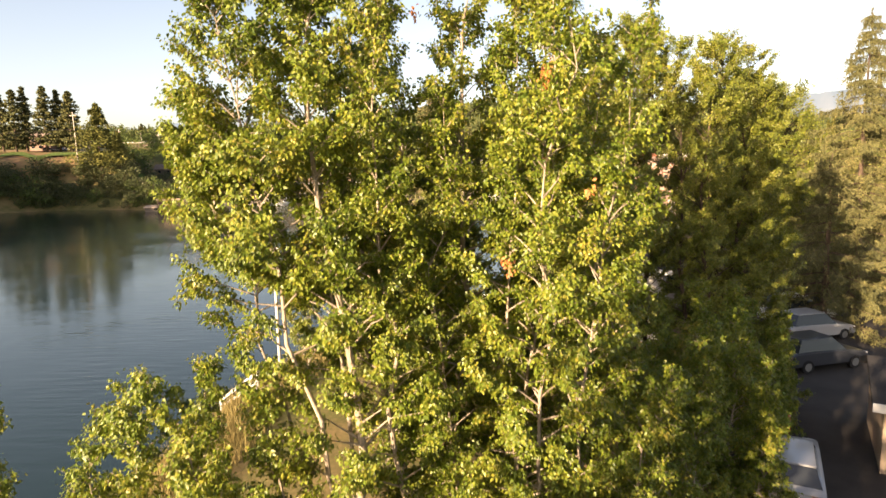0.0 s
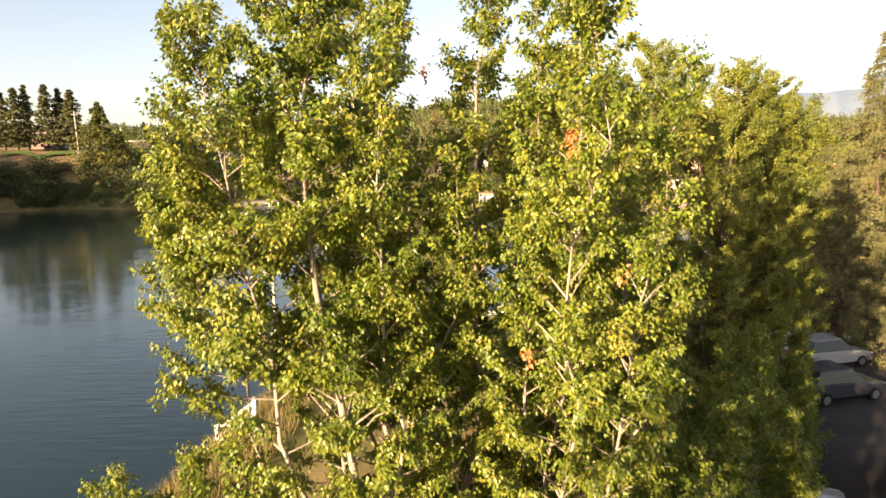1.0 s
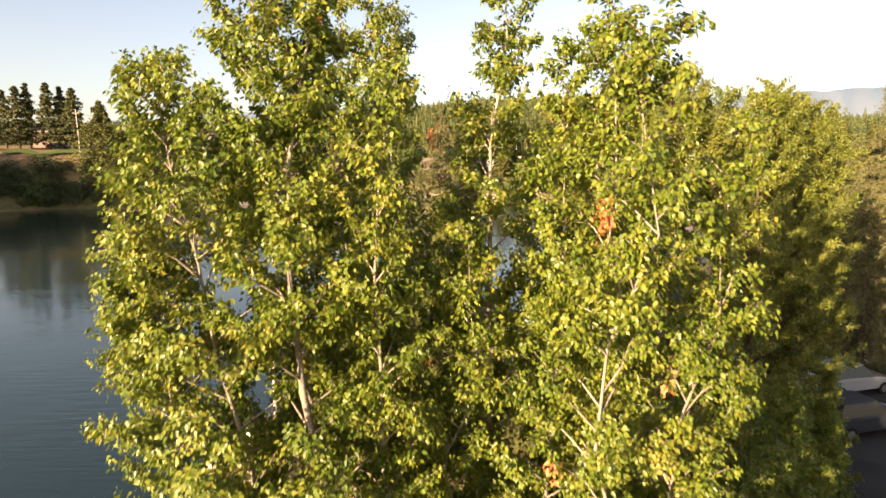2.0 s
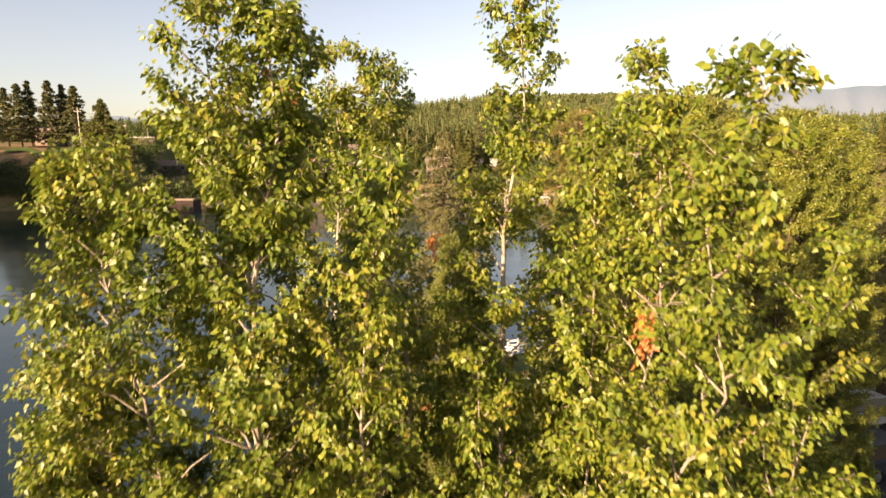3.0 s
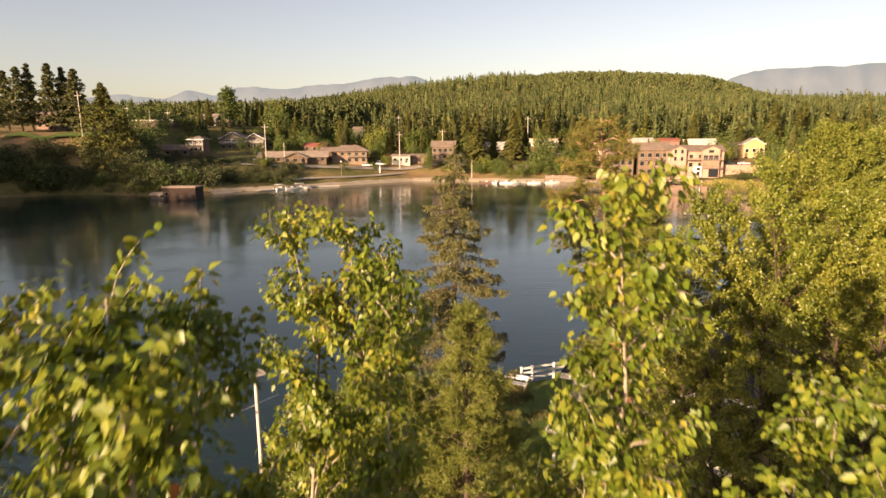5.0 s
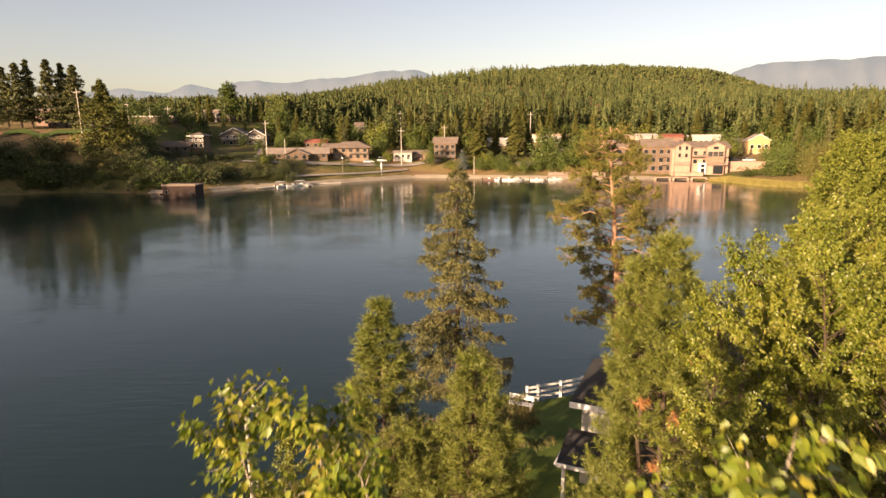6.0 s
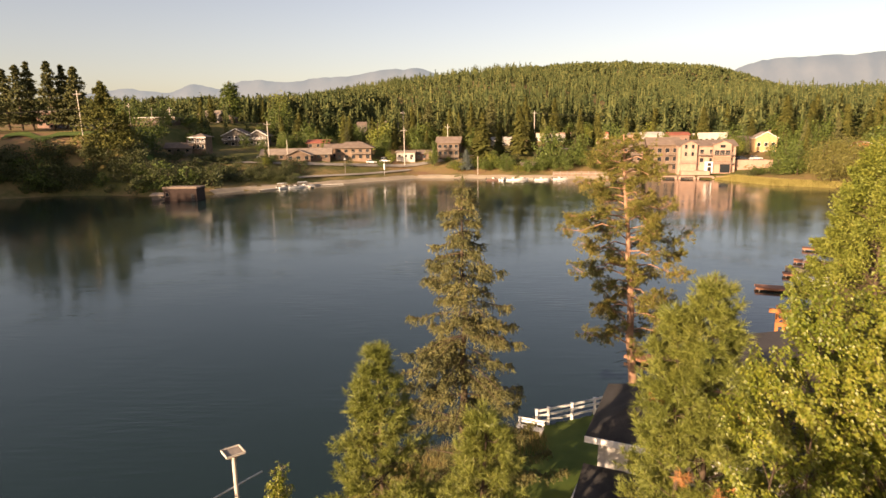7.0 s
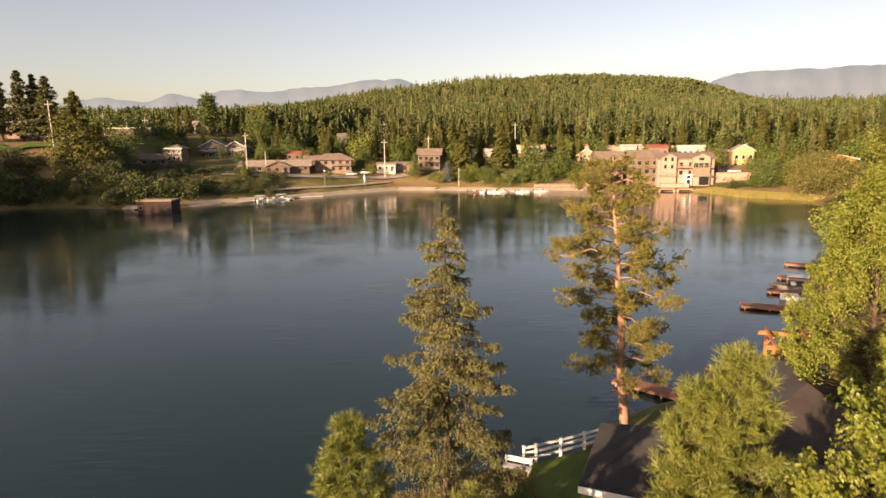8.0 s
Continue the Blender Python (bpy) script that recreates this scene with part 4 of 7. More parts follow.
def house(name, label, origin, rz, w, d, h, rise, wall_mat, roof_mat, ridge="x", over=0.5, wins=(), side=(), door=None, chimney=None, trim=None, category="house", balconies=(), base=2.0):
    """A house with walls to h, a gable, hip or flat roof, windows, and what else is given. Its front looks along local -y."""
    HOUSES.append((origin[0], origin[1], w, d))
    ob = empty(name, pose(*origin, 0, 0, rz), label, category)
    bm = bmesh.new()
    x0, x1, top = -w / 2, w / 2, h + rise
    if ridge == "x":
        prof = [(0, -base), (d, -base), (d, h), (d / 2, top - 0.12), (0, h)]
        a = [bm.verts.new((x0, p, q)) for p, q in prof]
        b = [bm.verts.new((x1, p, q)) for p, q in prof]
    elif ridge == "y":
        prof = [(x0, -base), (x1, -base), (x1, h), ((x0 + x1) / 2, top - 0.12), (x0, h)]
        a = [bm.verts.new((p, 0, q)) for p, q in prof]
        b = [bm.verts.new((p, d, q)) for p, q in prof]
    else:
        prof = [(x0, -base), (x1, -base), (x1, h), (x0, h)]
        a = [bm.verts.new((p, 0, q)) for p, q in prof]
        b = [bm.verts.new((p, d, q)) for p, q in prof]
    n = len(prof)
    bm.faces.new(a)
    bm.faces.new(b[::-1])
    for i in range(n):
        bm.faces.new((a[i], b[i], b[(i + 1) % n], a[(i + 1) % n]))
    bmesh.ops.recalc_face_normals(bm, faces=bm.faces)
    part("wall", bm, wall_mat, ob)
    bm = bmesh.new()
    t = 0.22
    if ridge == "x":
        e = h - rise * over / (d / 2)
        slab(bm, [(x0 - over, -over, e + t), (x1 + over, -over, e + t), (x1 + over, d / 2, top + t), (x0 - over, d / 2, top + t)], t)
        slab(bm, [(x1 + over, d + over, e + t), (x0 - over, d + over, e + t), (x0 - over, d / 2, top + t), (x1 + over, d / 2, top + t)], t)
    elif ridge == "y":
        e = h - rise * over / (w / 2)
        slab(bm, [(x0 - over, d + over, e + t), (x0 - over, -over, e + t), (0, -over, top + t), (0, d + over, top + t)], t)
        slab(bm, [(x1 + over, -over, e + t), (x1 + over, d + over, e + t), (0, d + over, top + t), (0, -over, top + t)], t)
    elif ridge == "hip":
        r = min(w, d) / 2 * 0.95
        if w >= d:
            r0, r1 = (x0 + r, d / 2), (x1 - r, d / 2)
        else:
            r0, r1 = (0, r), (0, d - r)
        c = [(x0 - over, -over, h + t), (x1 + over, -over, h + t), (x1 + over, d + over, h + t), (x0 - over, d + over, h + t)]
        p, q = (*r0, top + t), (*r1, top + t)
        vs = [bm.verts.new(k) for k in c + [(k[0], k[1], h + 0.01) for k in c] + [p, q]]
        for i in range(4):
            bm.faces.new((vs[i], vs[4 + i], vs[4 + (i + 1) % 4], vs[(i + 1) % 4]))
        bm.faces.new((vs[7], vs[6], vs[5], vs[4]))
        if w >= d:
            for k in ((0, 1, 9, 8), (2, 3, 8, 9)):
                bm.faces.new([vs[i] for i in k])
            bm.faces.new((vs[1], vs[2], vs[9]))
            bm.faces.new((vs[3], vs[0], vs[8]))
        else:
            for k in ((1, 2, 9, 8), (3, 0, 8, 9)):
                bm.faces.new([vs[i] for i in k])
            bm.faces.new((vs[0], vs[1], vs[8]))
            bm.faces.new((vs[2], vs[3], vs[9]))
    else:
        box_bm(x0 - over * 0.4, x1 + over * 0.4, -over * 0.4, d + over * 0.4, h, h + 0.3, bm)
        box_bm(x0 - over * 0.4, x1 + over * 0.4, -over * 0.4, -over * 0.4 + 0.2, h + 0.3, h + 0.6, bm)
    bmesh.ops.recalc_face_normals(bm, faces=bm.faces)
    roof = part("roof", bm, roof_mat, ob)
    if trim:
        if ridge == "y":
            e = h - rise * over / (w / 2)
            for s in (-1, 1):
                tb = bmesh.new()
                slab(tb, [(s * (w / 2 + over), -over - 0.06, e + t + 0.02), (0, -over - 0.06, top + t + 0.02), (0, -over - 0.005, top + t + 0.02), (s * (w / 2 + over), -over - 0.005, e + t + 0.02)], 0.26)
                bmesh.ops.recalc_face_normals(tb, faces=tb.faces)
                part("fascia", tb, GREY_SIDING if name == "lake_house" else trim, ob, "painted fascia board")
                part("gutter", box_bm(s * (w / 2 + over), s * (w / 2 + over + 0.1), -over, d + over, e + 0.02, e + 0.14), SHINGLE if name == "lake_house" else trim, ob)
        else:
            part("fascia", box_bm(x0 - over, x1 + over, -over - 0.06, -over - 0.005, h - 0.05 - (rise * over / (d / 2) if ridge == "x" else 0), h + t - (rise * over / (d / 2) if ridge == "x" else 0)), trim, ob)
    for x, z, ww, hh in wins:
        window(ob, x, z, ww, hh, frame_mat=trim)
    for f, y, z, ww, hh in side:
        window(ob, y, z, ww, hh, x0 if f == "left" else x1, frame_mat=trim, face=f)
    if door is not None:
        dr = part("door", box_bm(door - 0.5, door + 0.5, -0.06, 0.02, 0, 2.05), DARK_FRAME, ob, "dark panelled door")
        part("handle", box_bm(door + 0.35, door + 0.42, -0.11, -0.06, 0.98, 1.08), STEEL, dr)
    if chimney:
        cx, cy, ch = chimney
        cb = box_bm(cx - 0.4, cx + 0.4, cy - 0.4, cy + 0.4, h * 0.6, ch)
        box_bm(cx - 0.5, cx + 0.5, cy - 0.5, cy + 0.5, ch, ch + 0.18, cb)
        part("chimney", cb, BRICK, ob, "square masonry chimney")
    for bx0, bx1, bz, dep in balconies:
        bl = part("balcony", box_bm(bx0, bx1, -dep, 0, bz - 0.18, bz), GREY_WOOD, ob)
        rl = box_bm(bx0, bx1, -dep, -dep + 0.07, bz + 0.92, bz + 1.0)
        box_bm(bx0, bx1, -dep, -dep + 0.05, bz + 0.45, bz + 0.5, rl)
        for k in range(int((bx1 - bx0) / 0.9) + 1):
            xx = bx0 + k * (bx1 - bx0 - 0.08) / max(1, int((bx1 - bx0) / 0.9))
            box_bm(xx, xx + 0.08, -dep, -dep + 0.08, bz, bz + 0.95, rl)
        part("railing", rl, WHITE_PAINT if trim else GREY_WOOD, bl)
    return ob


BRICK = surface("red_brick", (0.17, 0.10, 0.075), (0.28, 0.18, 0.14), 1.2, 0.9, bump=0.3, fine=10)

LH = house("lake_house", "grey lake house with dark shingle roof and white trim", (8.785, 37.785, 2.1), -22.5, 7.6, 4.9, 4.15, 1.7, GREY_SIDING, SHINGLE, "hip", 0.5,
           wins=[(-1.9, 2.9, 1.2, 0.95), (1.6, 2.9, 1.2, 0.95), (-1.9, 0.3, 1.2, 1.3)], side=[("left", 1.4, 2.4, 1.0, 1.2), ("left", 3.5, 2.4, 1.0, 1.2), ("left", 2.4, 0.4, 1.6, 1.2)], trim=WHITE_PAINT)
porch = part("porch_roof", slab(bmesh.new(), [(-4.4, -2.4, 2.25), (3.4, -2.4, 2.25), (3.4, -0.05, 2.8), (-4.4, -0.05, 2.8)], 0.16), SHINGLE, LH, "dark shingle porch roof")
part("fascia", box_bm(-4.4, 3.4, -2.46, -2.405, 2.08, 2.26), WHITE_PAINT, porch)
part("gutter", box_bm(-4.5, -4.405, -2.4, -0.05, 2.1, 2.22), WHITE_PAINT, porch)
for px in (-4.1, -0.5, 3.1):
    part("porch_post", box_bm(px - 0.08, px + 0.08, -2.3, -2.14, -0.2, 2.08, bevel=0.015), WHITE_PAINT, LH, "square white porch post")
house("boat_shop", "low house with dark brown ribbed metal roof among the trees", (17.1, 43.2, 2.8), -15, 7.0, 10.0, 2.4, 2.2, GREY_WOOD, METAL_ROOF, "hip", 0.5,
      wins=[(-1.5, 0.8, 1.2, 1.1), (1.5, 0.8, 1.2, 1.1)], trim=DARK_FRAME)
house("car_park_shed", "small tan building with white eaves beside the car park", (15.65, 20.1, 2.2), -30, 4.0, 4.5, 2.5, 0.7, surface("tan_siding", (0.30, 0.22, 0.15), (0.42, 0.33, 0.24), 1, 0.8), SHINGLE, "x", 0.35,
      wins=[(-0.8, 1.0, 0.9, 0.9)], door=0.9, trim=WHITE_PAINT)


def fence(label, points, group="", height_=1.12, rails=(0.35, 0.72, 1.05), lift=0.0):
    """A white rail fence: square posts with caps and flat rails between them."""
    z0 = [ground_z(*p) + lift for p in points]
    ob = empty("rail_fence", pose(*points[0], z0[0]), label, "fence", group)
    o = Vector((*points[0], z0[0]))
    for (x, y), z in zip(points, z0):
        bm = box_bm(x - 0.075, x + 0.075, y - 0.075, y + 0.075, z - 0.3, z + height_, bevel=0.008)
        box_bm(x - 0.095, x + 0.095, y - 0.095, y + 0.095, z + height_, z + height_ + 0.05, bm)
        bm.transform(Matrix.Translation(-o))
        part("post", bm, WHITE_PAINT, ob)
    for i in range(len(points) - 1):
        a, b = Vector((*points[i], z0[i])) - o, Vector((*points[i + 1], z0[i + 1])) - o
        d = b - a
        for r in rails:
            m = Matrix.Translation((a + b) / 2 + Vector((0, 0, r))) @ d.to_track_quat("Y", "Z").to_matrix().to_4x4()
            part("rail", box_bm(-0.025, 0.025, -d.length / 2 + 0.07, d.length / 2 - 0.07, -0.07, 0.07, m=m), WHITE_PAINT, ob)
    return ob


fence("white three-rail fence along the lake edge of the lawn", [(3.75, 49.0), (4.5, 49.25), (6.05, 49.95), (7.6, 50.65), (9.1, 51.4)])
fence("short white rail fence at the water's edge by the reeds", [(-10.9, 30.9), (-9.1, 31.0)], rails=(0.55, 0.95))



def shore_edging():
    """Timber boards that hold the lawn's edge against the lake."""
    a, b = Vector((7.7, 50.75, 1.15)), Vector((11.6, 53.0, 1.15))
    d = b - a
    ob = empty("shore_edging", Matrix.Translation(a) @ d.to_track_quat("Y", "Z").to_matrix().to_4x4(), "red-brown timber edging along the lawn's shore", "edging")
    for k in range(3):
        part("board", box_bm(-0.06, 0.06, 0, d.length, k * 0.22, k * 0.22 + 0.2, bevel=0.01), DECK, ob)
    part("cap", box_bm(-0.16, 0.12, 0, d.length, 0.665, 0.71, bevel=0.01), DECK, ob)
    for k in range(4):
        part("post", box_bm(-0.22, -0.065, k * d.length / 3 - 0.07, k * d.length / 3 + 0.07, -1.3, 0.66), GREY_WOOD, ob)


shore_edging()


def bench():
    ob = empty("garden_bench", pose(3.25, 47.9, ground_z(3.2, 47.9), 0, 0, -22), "white slatted bench on the lawn by the fence", "bench")
    for k in range(4):
        part("slat", box_bm(-0.8, 0.8, -0.24 + k * 0.125, -0.13 + k * 0.125, 0.43, 0.47, bevel=0.006), WHITE_PAINT, ob)
    for x in (-0.68, 0.68):
        for y in (-0.2, 0.2):
            part("leg", box_bm(x - 0.04, x + 0.04, y - 0.04, y + 0.04, -0.05, 0.43), WHITE_PAINT, ob)
    for k in range(2):
        part("back_slat", box_bm(-0.8, 0.8, 0.24, 0.28, 0.62 + k * 0.18, 0.74 + k * 0.18, bevel=0.006), WHITE_PAINT, ob)
    for x in (-0.7, 0.7):
        part("back_post", box_bm(x - 0.035, x + 0.035, 0.2, 0.24, 0.43, 0.95), WHITE_PAINT, ob)


bench()


def nest_pole():
    """A tall pole with a tray for nesting birds and a perch bar."""
    z = ground_z(-8.95, 34.45)
    ob = empty("nest_platform", pose(-8.95, 34.45, z), "wooden nesting tray on a tall pale pole with a perch bar", "nest platform")
    top = 8.15 - z
    v, q = tube([(0, 0, -0.4), (0.01, 0, top * 0.5), (0, 0, top)], [0.085, 0.08, 0.075], 10)
    raw("pole", v, q, POLE_WOOD, ob, smooth=True)
    tray = part("tray", box_bm(-0.31, 0.31, -0.31, 0.31, top, top + 0.035, m=pose(0, 0, 0, 0, 0, 40)), GREY_WOOD, ob)
    for k in range(4):
        part("rim_board", box_bm(-0.34, 0.34, -0.345, -0.31, top, top + 0.08, m=pose(0, 0, 0, 0, 0, 40 + 90 * k)), POLE_WOOD, tray, "pale rim board")
    for s in (-1, 1):
        part("brace", box_bm(-0.03, 0.03, -0.03, 0.03, 0, 0.42, m=pose(0, 0, top - 0.36, 0, 36 * s, 40)), GREY_WOOD, ob)
    v, q = tube([(-0.72, -0.85, 6.72 - z), (0.62, 1.05, 6.78 - z)], [0.03, 0.03], 8)
    raw("perch_bar", v, q, STEEL, ob, "pale metal perch bar")
    part("end_cap", box_bm(-0.79, -0.68, -0.93, -0.82, 6.66 - z, 6.78 - z, bevel=0.01), WHITE_PAINT, ob)


nest_pole()


def dock(label, a, b, width, z=0.45, group="docks", posts=3, mat=None, step_=0.24):
    """A plank dock on posts from a to b."""
    a, b = Vector((*a, z)), Vector((*b, z))
    d = b - a
    ob = empty("boat_dock", Matrix.Translation(a) @ d.to_track_quat("Y", "Z").to_matrix().to_4x4(), label, "dock", group)
    ln = d.length
    planks = bmesh.new()
    k = int(ln / step_)
    for i in range(k):
        y = i * ln / k
        box_bm(-width / 2, width / 2, y + 0.006, y + ln / k - 0.006, -0.04 + (i % 3) * 0.004, 0, planks)
    part("deck", planks, mat or DECK, ob, "red-brown plank decking", kind="stuff")
    for s in (-1, 1):
        part("stringer", box_bm(s * width / 2 - 0.05, s * width / 2 + 0.05, 0, ln, -0.25, -0.045), DECK if mat is None else mat, ob)
    for i in range(posts):
        y = ln * (0.05 + 0.9 * i / max(1, posts - 1))
        for s in (-1, 1):
            v, q = tube([(s * (width / 2 - 0.1), y, -z - 2.0), (s * (width / 2 - 0.1), y, 0.0 - 0.05)], [0.08, 0.08], 8)
            raw("pile", v, q, GREY_WOOD, ob)
    return ob


dock("red-brown plank dock reaching into the lake from the shore", (18.2, 60.6), (13.4, 64.6), 1.5, posts=4)
dock("red-brown plank dock at the wooded shore", (42.5, 84.0), (34.4, 87.0), 1.7, posts=4)
dock("red-brown plank dock behind moored boats", (47.5, 91.0), (41.0, 93.6), 1.4)
dock("red-brown plank dock on the far wooded shore", (53.5, 98.0), (46.5, 101.5), 1.5)
dock("red-brown plank dock on the far wooded shore", (59.0, 107.0), (52.5, 110.5), 1.5)


def boat(label, x, y, rz, ln=5.2, hull_mat=None, canopy=False, group="boats"):
    """A small open motor boat: hull, deck rim, windscreen and outboard."""
    ob = empty("motor_boat", pose(x, y, 0.0, 0, 0, rz), label, "boat", group)
    secs = [(-0.5, 0.85), (-0.2, 1.0), (0.15, 0.95), (0.38, 0.6), (0.5, 0.06)]
    w = ln * 0.2
    bm = bmesh.new()
    rings = []
    for s, k in secs:
        rings.append([bm.verts.new((s * ln, w * k * sx, zz)) for sx, zz in ((-1, 0.62 + 0.1 * (s > 0.3)), (-0.72, -0.1), (0.72, -0.1), (1, 0.62 + 0.1 * (s > 0.3)))])
    for r0, r1 in zip(rings, rings[1:]):
        for i in range(3):
            bm.faces.new((r0[i], r0[i + 1], r1[i + 1], r1[i]))
        bm.faces.new((r0[3], r0[0], r1[0], r1[3]))
    bm.faces.new(rings[0])
    bm.faces.new(rings[-1][::-1])
    bmesh.ops.recalc_face_normals(bm, faces=bm.faces)
    part("hull", bm, hull_mat or WHITE_PAINT, ob)
    part("cockpit", box_bm(-0.42 * ln, 0.12 * ln, -w * 0.7, w * 0.7, 0.63, 0.66), DARK_FRAME, ob)
    part("windscreen", slab(bmesh.new(), [(0.12 * ln, -w * 0.75, 0.64), (0.12 * ln, w * 0.75, 0.64), (0.06 * ln, w * 0.65, 1.05), (0.06 * ln, -w * 0.65, 1.05)], 0.03), GLASS, ob)
    for s in (-1, 1):
        part("seat", box_bm(-0.12 * ln, 0.0, s * w * 0.38 - 0.25, s * w * 0.38 + 0.25, 0.66, 1.0, bevel=0.05), WHITE_PAINT, ob)
    part("outboard_motor", box_bm(-0.56 * ln, -0.5 * ln, -0.18, 0.18, 0.2, 1.05, bevel=0.06), DARK_FRAME, ob)
    if canopy:
        part("canopy", slab(bmesh.new(), [(-0.4 * ln, -w * 0.8, 1.9), (0.1 * ln, -w * 0.8, 1.9), (0.1 * ln, w * 0.8, 1.9), (-0.4 * ln, w * 0.8, 1.9)], 0.07), WHITE_PAINT, ob)
        for xx in (-0.38 * ln, 0.08 * ln):
            for s in (-1, 1):
                part("canopy_pole", box_bm(xx - 0.02, xx + 0.02, s * w * 0.75 - 0.02, s * w * 0.75 + 0.02, 0.62, 1.83), STEEL, ob)
    return ob


boat("white motor boat moored at a plank dock", 43.6, 89.6, 158, 5.5)
boat("dark-decked motor boat beside the dock", 45.0, 95.4, 155, 5.0, GREY_WOOD, True)


def timber_frame():
    """Two braced timber portals at the shore."""
    ob = empty("timber_portal", pose(26.9, 65.3, -0.9, 0, 0, -20), "orange-stained timber portal frame at the shore", "timber frame")
    for y in (0.0, 4.2):
        for x in (-0.2, 2.6):
            part("post", box_bm(x - 0.14, x + 0.14, y - 0.14, y + 0.14, -1.5, 3.4, bevel=0.02), TIMBER, ob)
        part("beam", box_bm(-0.9, 3.3, y - 0.13, y + 0.13, 3.4, 3.78, bevel=0.02), TIMBER, ob)
        for x, s in ((-0.2, 1), (2.6, -1)):
            part("brace", box_bm(-0.07, 0.07, y - 0.07, y + 0.07, 0, 1.1, m=pose(x, 0, 2.55, 0, 42 * s, 0)), TIMBER, ob)
    for x in (-0.2, 2.6):
        part("purlin", box_bm(x - 0.1, x + 0.1, -0.6, 4.8, 3.785, 4.0, bevel=0.02), TIMBER, ob)


timber_frame()


def car_mesh(label, colour, x, y, rz, group="parked cars", tall=0.0, z=None):
    """A parked car: body, glazed cabin, wheels, lamps and bumpers."""
    z = ground_z(x, y) + 0.06 if z is None else z
    paint = colour
    ob = empty("parked_car", pose(x, y, z, 0, 0, rz), label, "car", group)
    prof = [(-2.2, 0.32), (-2.2, 0.85), (-1.95, 0.95 + tall * 0.3), (-1.1, 0.98 + tall * 0.2), (1.0, 0.95), (1.95, 0.82), (2.2, 0.62), (2.2, 0.32)]
    bm = bmesh.new()
    a = [bm.verts.new((p, -0.88, q)) for p, q in prof]
    b = [bm.verts.new((p, 0.88, q)) for p, q in prof]
    bm.faces.new(a)
    bm.faces.new(b[::-1])
    for i in range(len(prof)):
        bm.faces.new((a[i], b[i], b[(i + 1) % len(prof)], a[(i + 1) % len(prof)]))
    bmesh.ops.recalc_face_normals(bm, faces=bm.faces)
    bmesh.ops.bevel(bm, geom=bm.edges[:], offset=0.05, segments=2, affect="EDGES")
    part("body", bm, paint, ob)
    top = 1.42 + tall
    bm = bmesh.new()
    lo = [(-1.9, -0.80, 0.93), (0.95, -0.80, 0.93), (0.95, 0.80, 0.93), (-1.9, 0.80, 0.93)]
    hi = [(-1.55, -0.62, top), (0.2, -0.62, top), (0.2, 0.62, top), (-1.55, 0.62, top)]
    vs = [bm.verts.new(c) for c in lo + hi]
    for k in ((0, 1, 5, 4), (1, 2, 6, 5), (2, 3, 7, 6), (3, 0, 4, 7), (4, 5, 6, 7), (3, 2, 1, 0)):
        bm.faces.new([vs[i] for i in k])
    part("cabin_glass", bm, GLASS, ob, "dark car windows")
    part("roof_panel", box_bm(-1.58, 0.22, -0.64, 0.64, top - 0.02, top + 0.04, bevel=0.02), paint, ob)
    for wx in (-1.38, 1.38):
        for s in (-1, 1):
            v, q = tube([(wx, s * 0.92, 0.32), (wx, s * 0.70, 0.32)], [0.32, 0.32], 16)
            t = raw("wheel", v, q, RUBBER, ob)
            bmw = bmesh.new()
            bmesh.ops.create_circle(bmw, cap_ends=True, segments=12, radius=0.2, matrix=Matrix.Translation((wx, s * 0.925, 0.32)) @ Matrix.Rotation(radians(90), 4, "X"))
            part("rim", bmw, STEEL, t, "metal wheel rim")
            bmt = bmesh.new()
            bmesh.ops.create_circle(bmt, cap_ends=True, segments=16, radius=0.32, matrix=Matrix.Translation((wx, s * 0.915, 0.32)) @ Matrix.Rotation(radians(90), 4, "X"))
            part("tyre_wall", bmt, RUBBER, t)
    for s in (-1, 1):
        part("headlight", box_bm(2.12, 2.22, s * 0.62 - 0.18, s * 0.62 + 0.18, 0.58, 0.72, bevel=0.02), WHITE_PAINT, ob)
        part("tail_light", box_bm(-2.22, -2.12, s * 0.66 - 0.14, s * 0.66 + 0.14, 0.68, 0.86, bevel=0.02), BRICK, ob)
    part("bumper", box_bm(2.15, 2.27, -0.82, 0.82, 0.3, 0.48, bevel=0.03), DARK_FRAME, ob)
    return ob


def car_paint(name, c):
    m, n, l, b = material(name, 0.3, 0.1, 0.5)
    nz = n.new("ShaderNodeTexNoise")
    nz.inputs["Scale"].default_value = 2.5
    r = ramp(n, [(0.3, tuple(k * 0.9 for k in c)), (0.7, c)])
    l.new(nz.outputs[0], r.inputs[0])
    l.new(r.outputs[0], b.inputs["Base Color"])
    b.inputs["Coat Weight"].default_value = 0.5
    return m


SILVER, CAR_WHITE, CAR_RED, CAR_DARK = car_paint("silver_paint", (0.4, 0.4, 0.4)), car_paint("white_car_paint", (0.72, 0.71, 0.69)), car_paint("red_car_paint", (0.4, 0.03, 0.025)), car_paint("dark_car_paint", (0.05, 0.055, 0.065))
car_mesh("silver car parked in the shade under the poplars", SILVER, 10.7, 20.6, 62)
car_mesh("red car parked beside the poplars", CAR_RED, 12.6, 25.6, 60)
car_mesh("dark car parked in a row on the asphalt", CAR_DARK, 18.2, 31.6, 15, tall=0.15)
car_mesh("silver estate car parked in the shaded car park", SILVER, 20.8, 36.4, 15, tall=0.15)
car_mesh("white van-like car parked in a row on the asphalt", CAR_WHITE, 22.0, 40.0, 15, tall=0.35)
car_mesh("dark car parked near the spruce", CAR_DARK, 23.4, 44.0, 15)


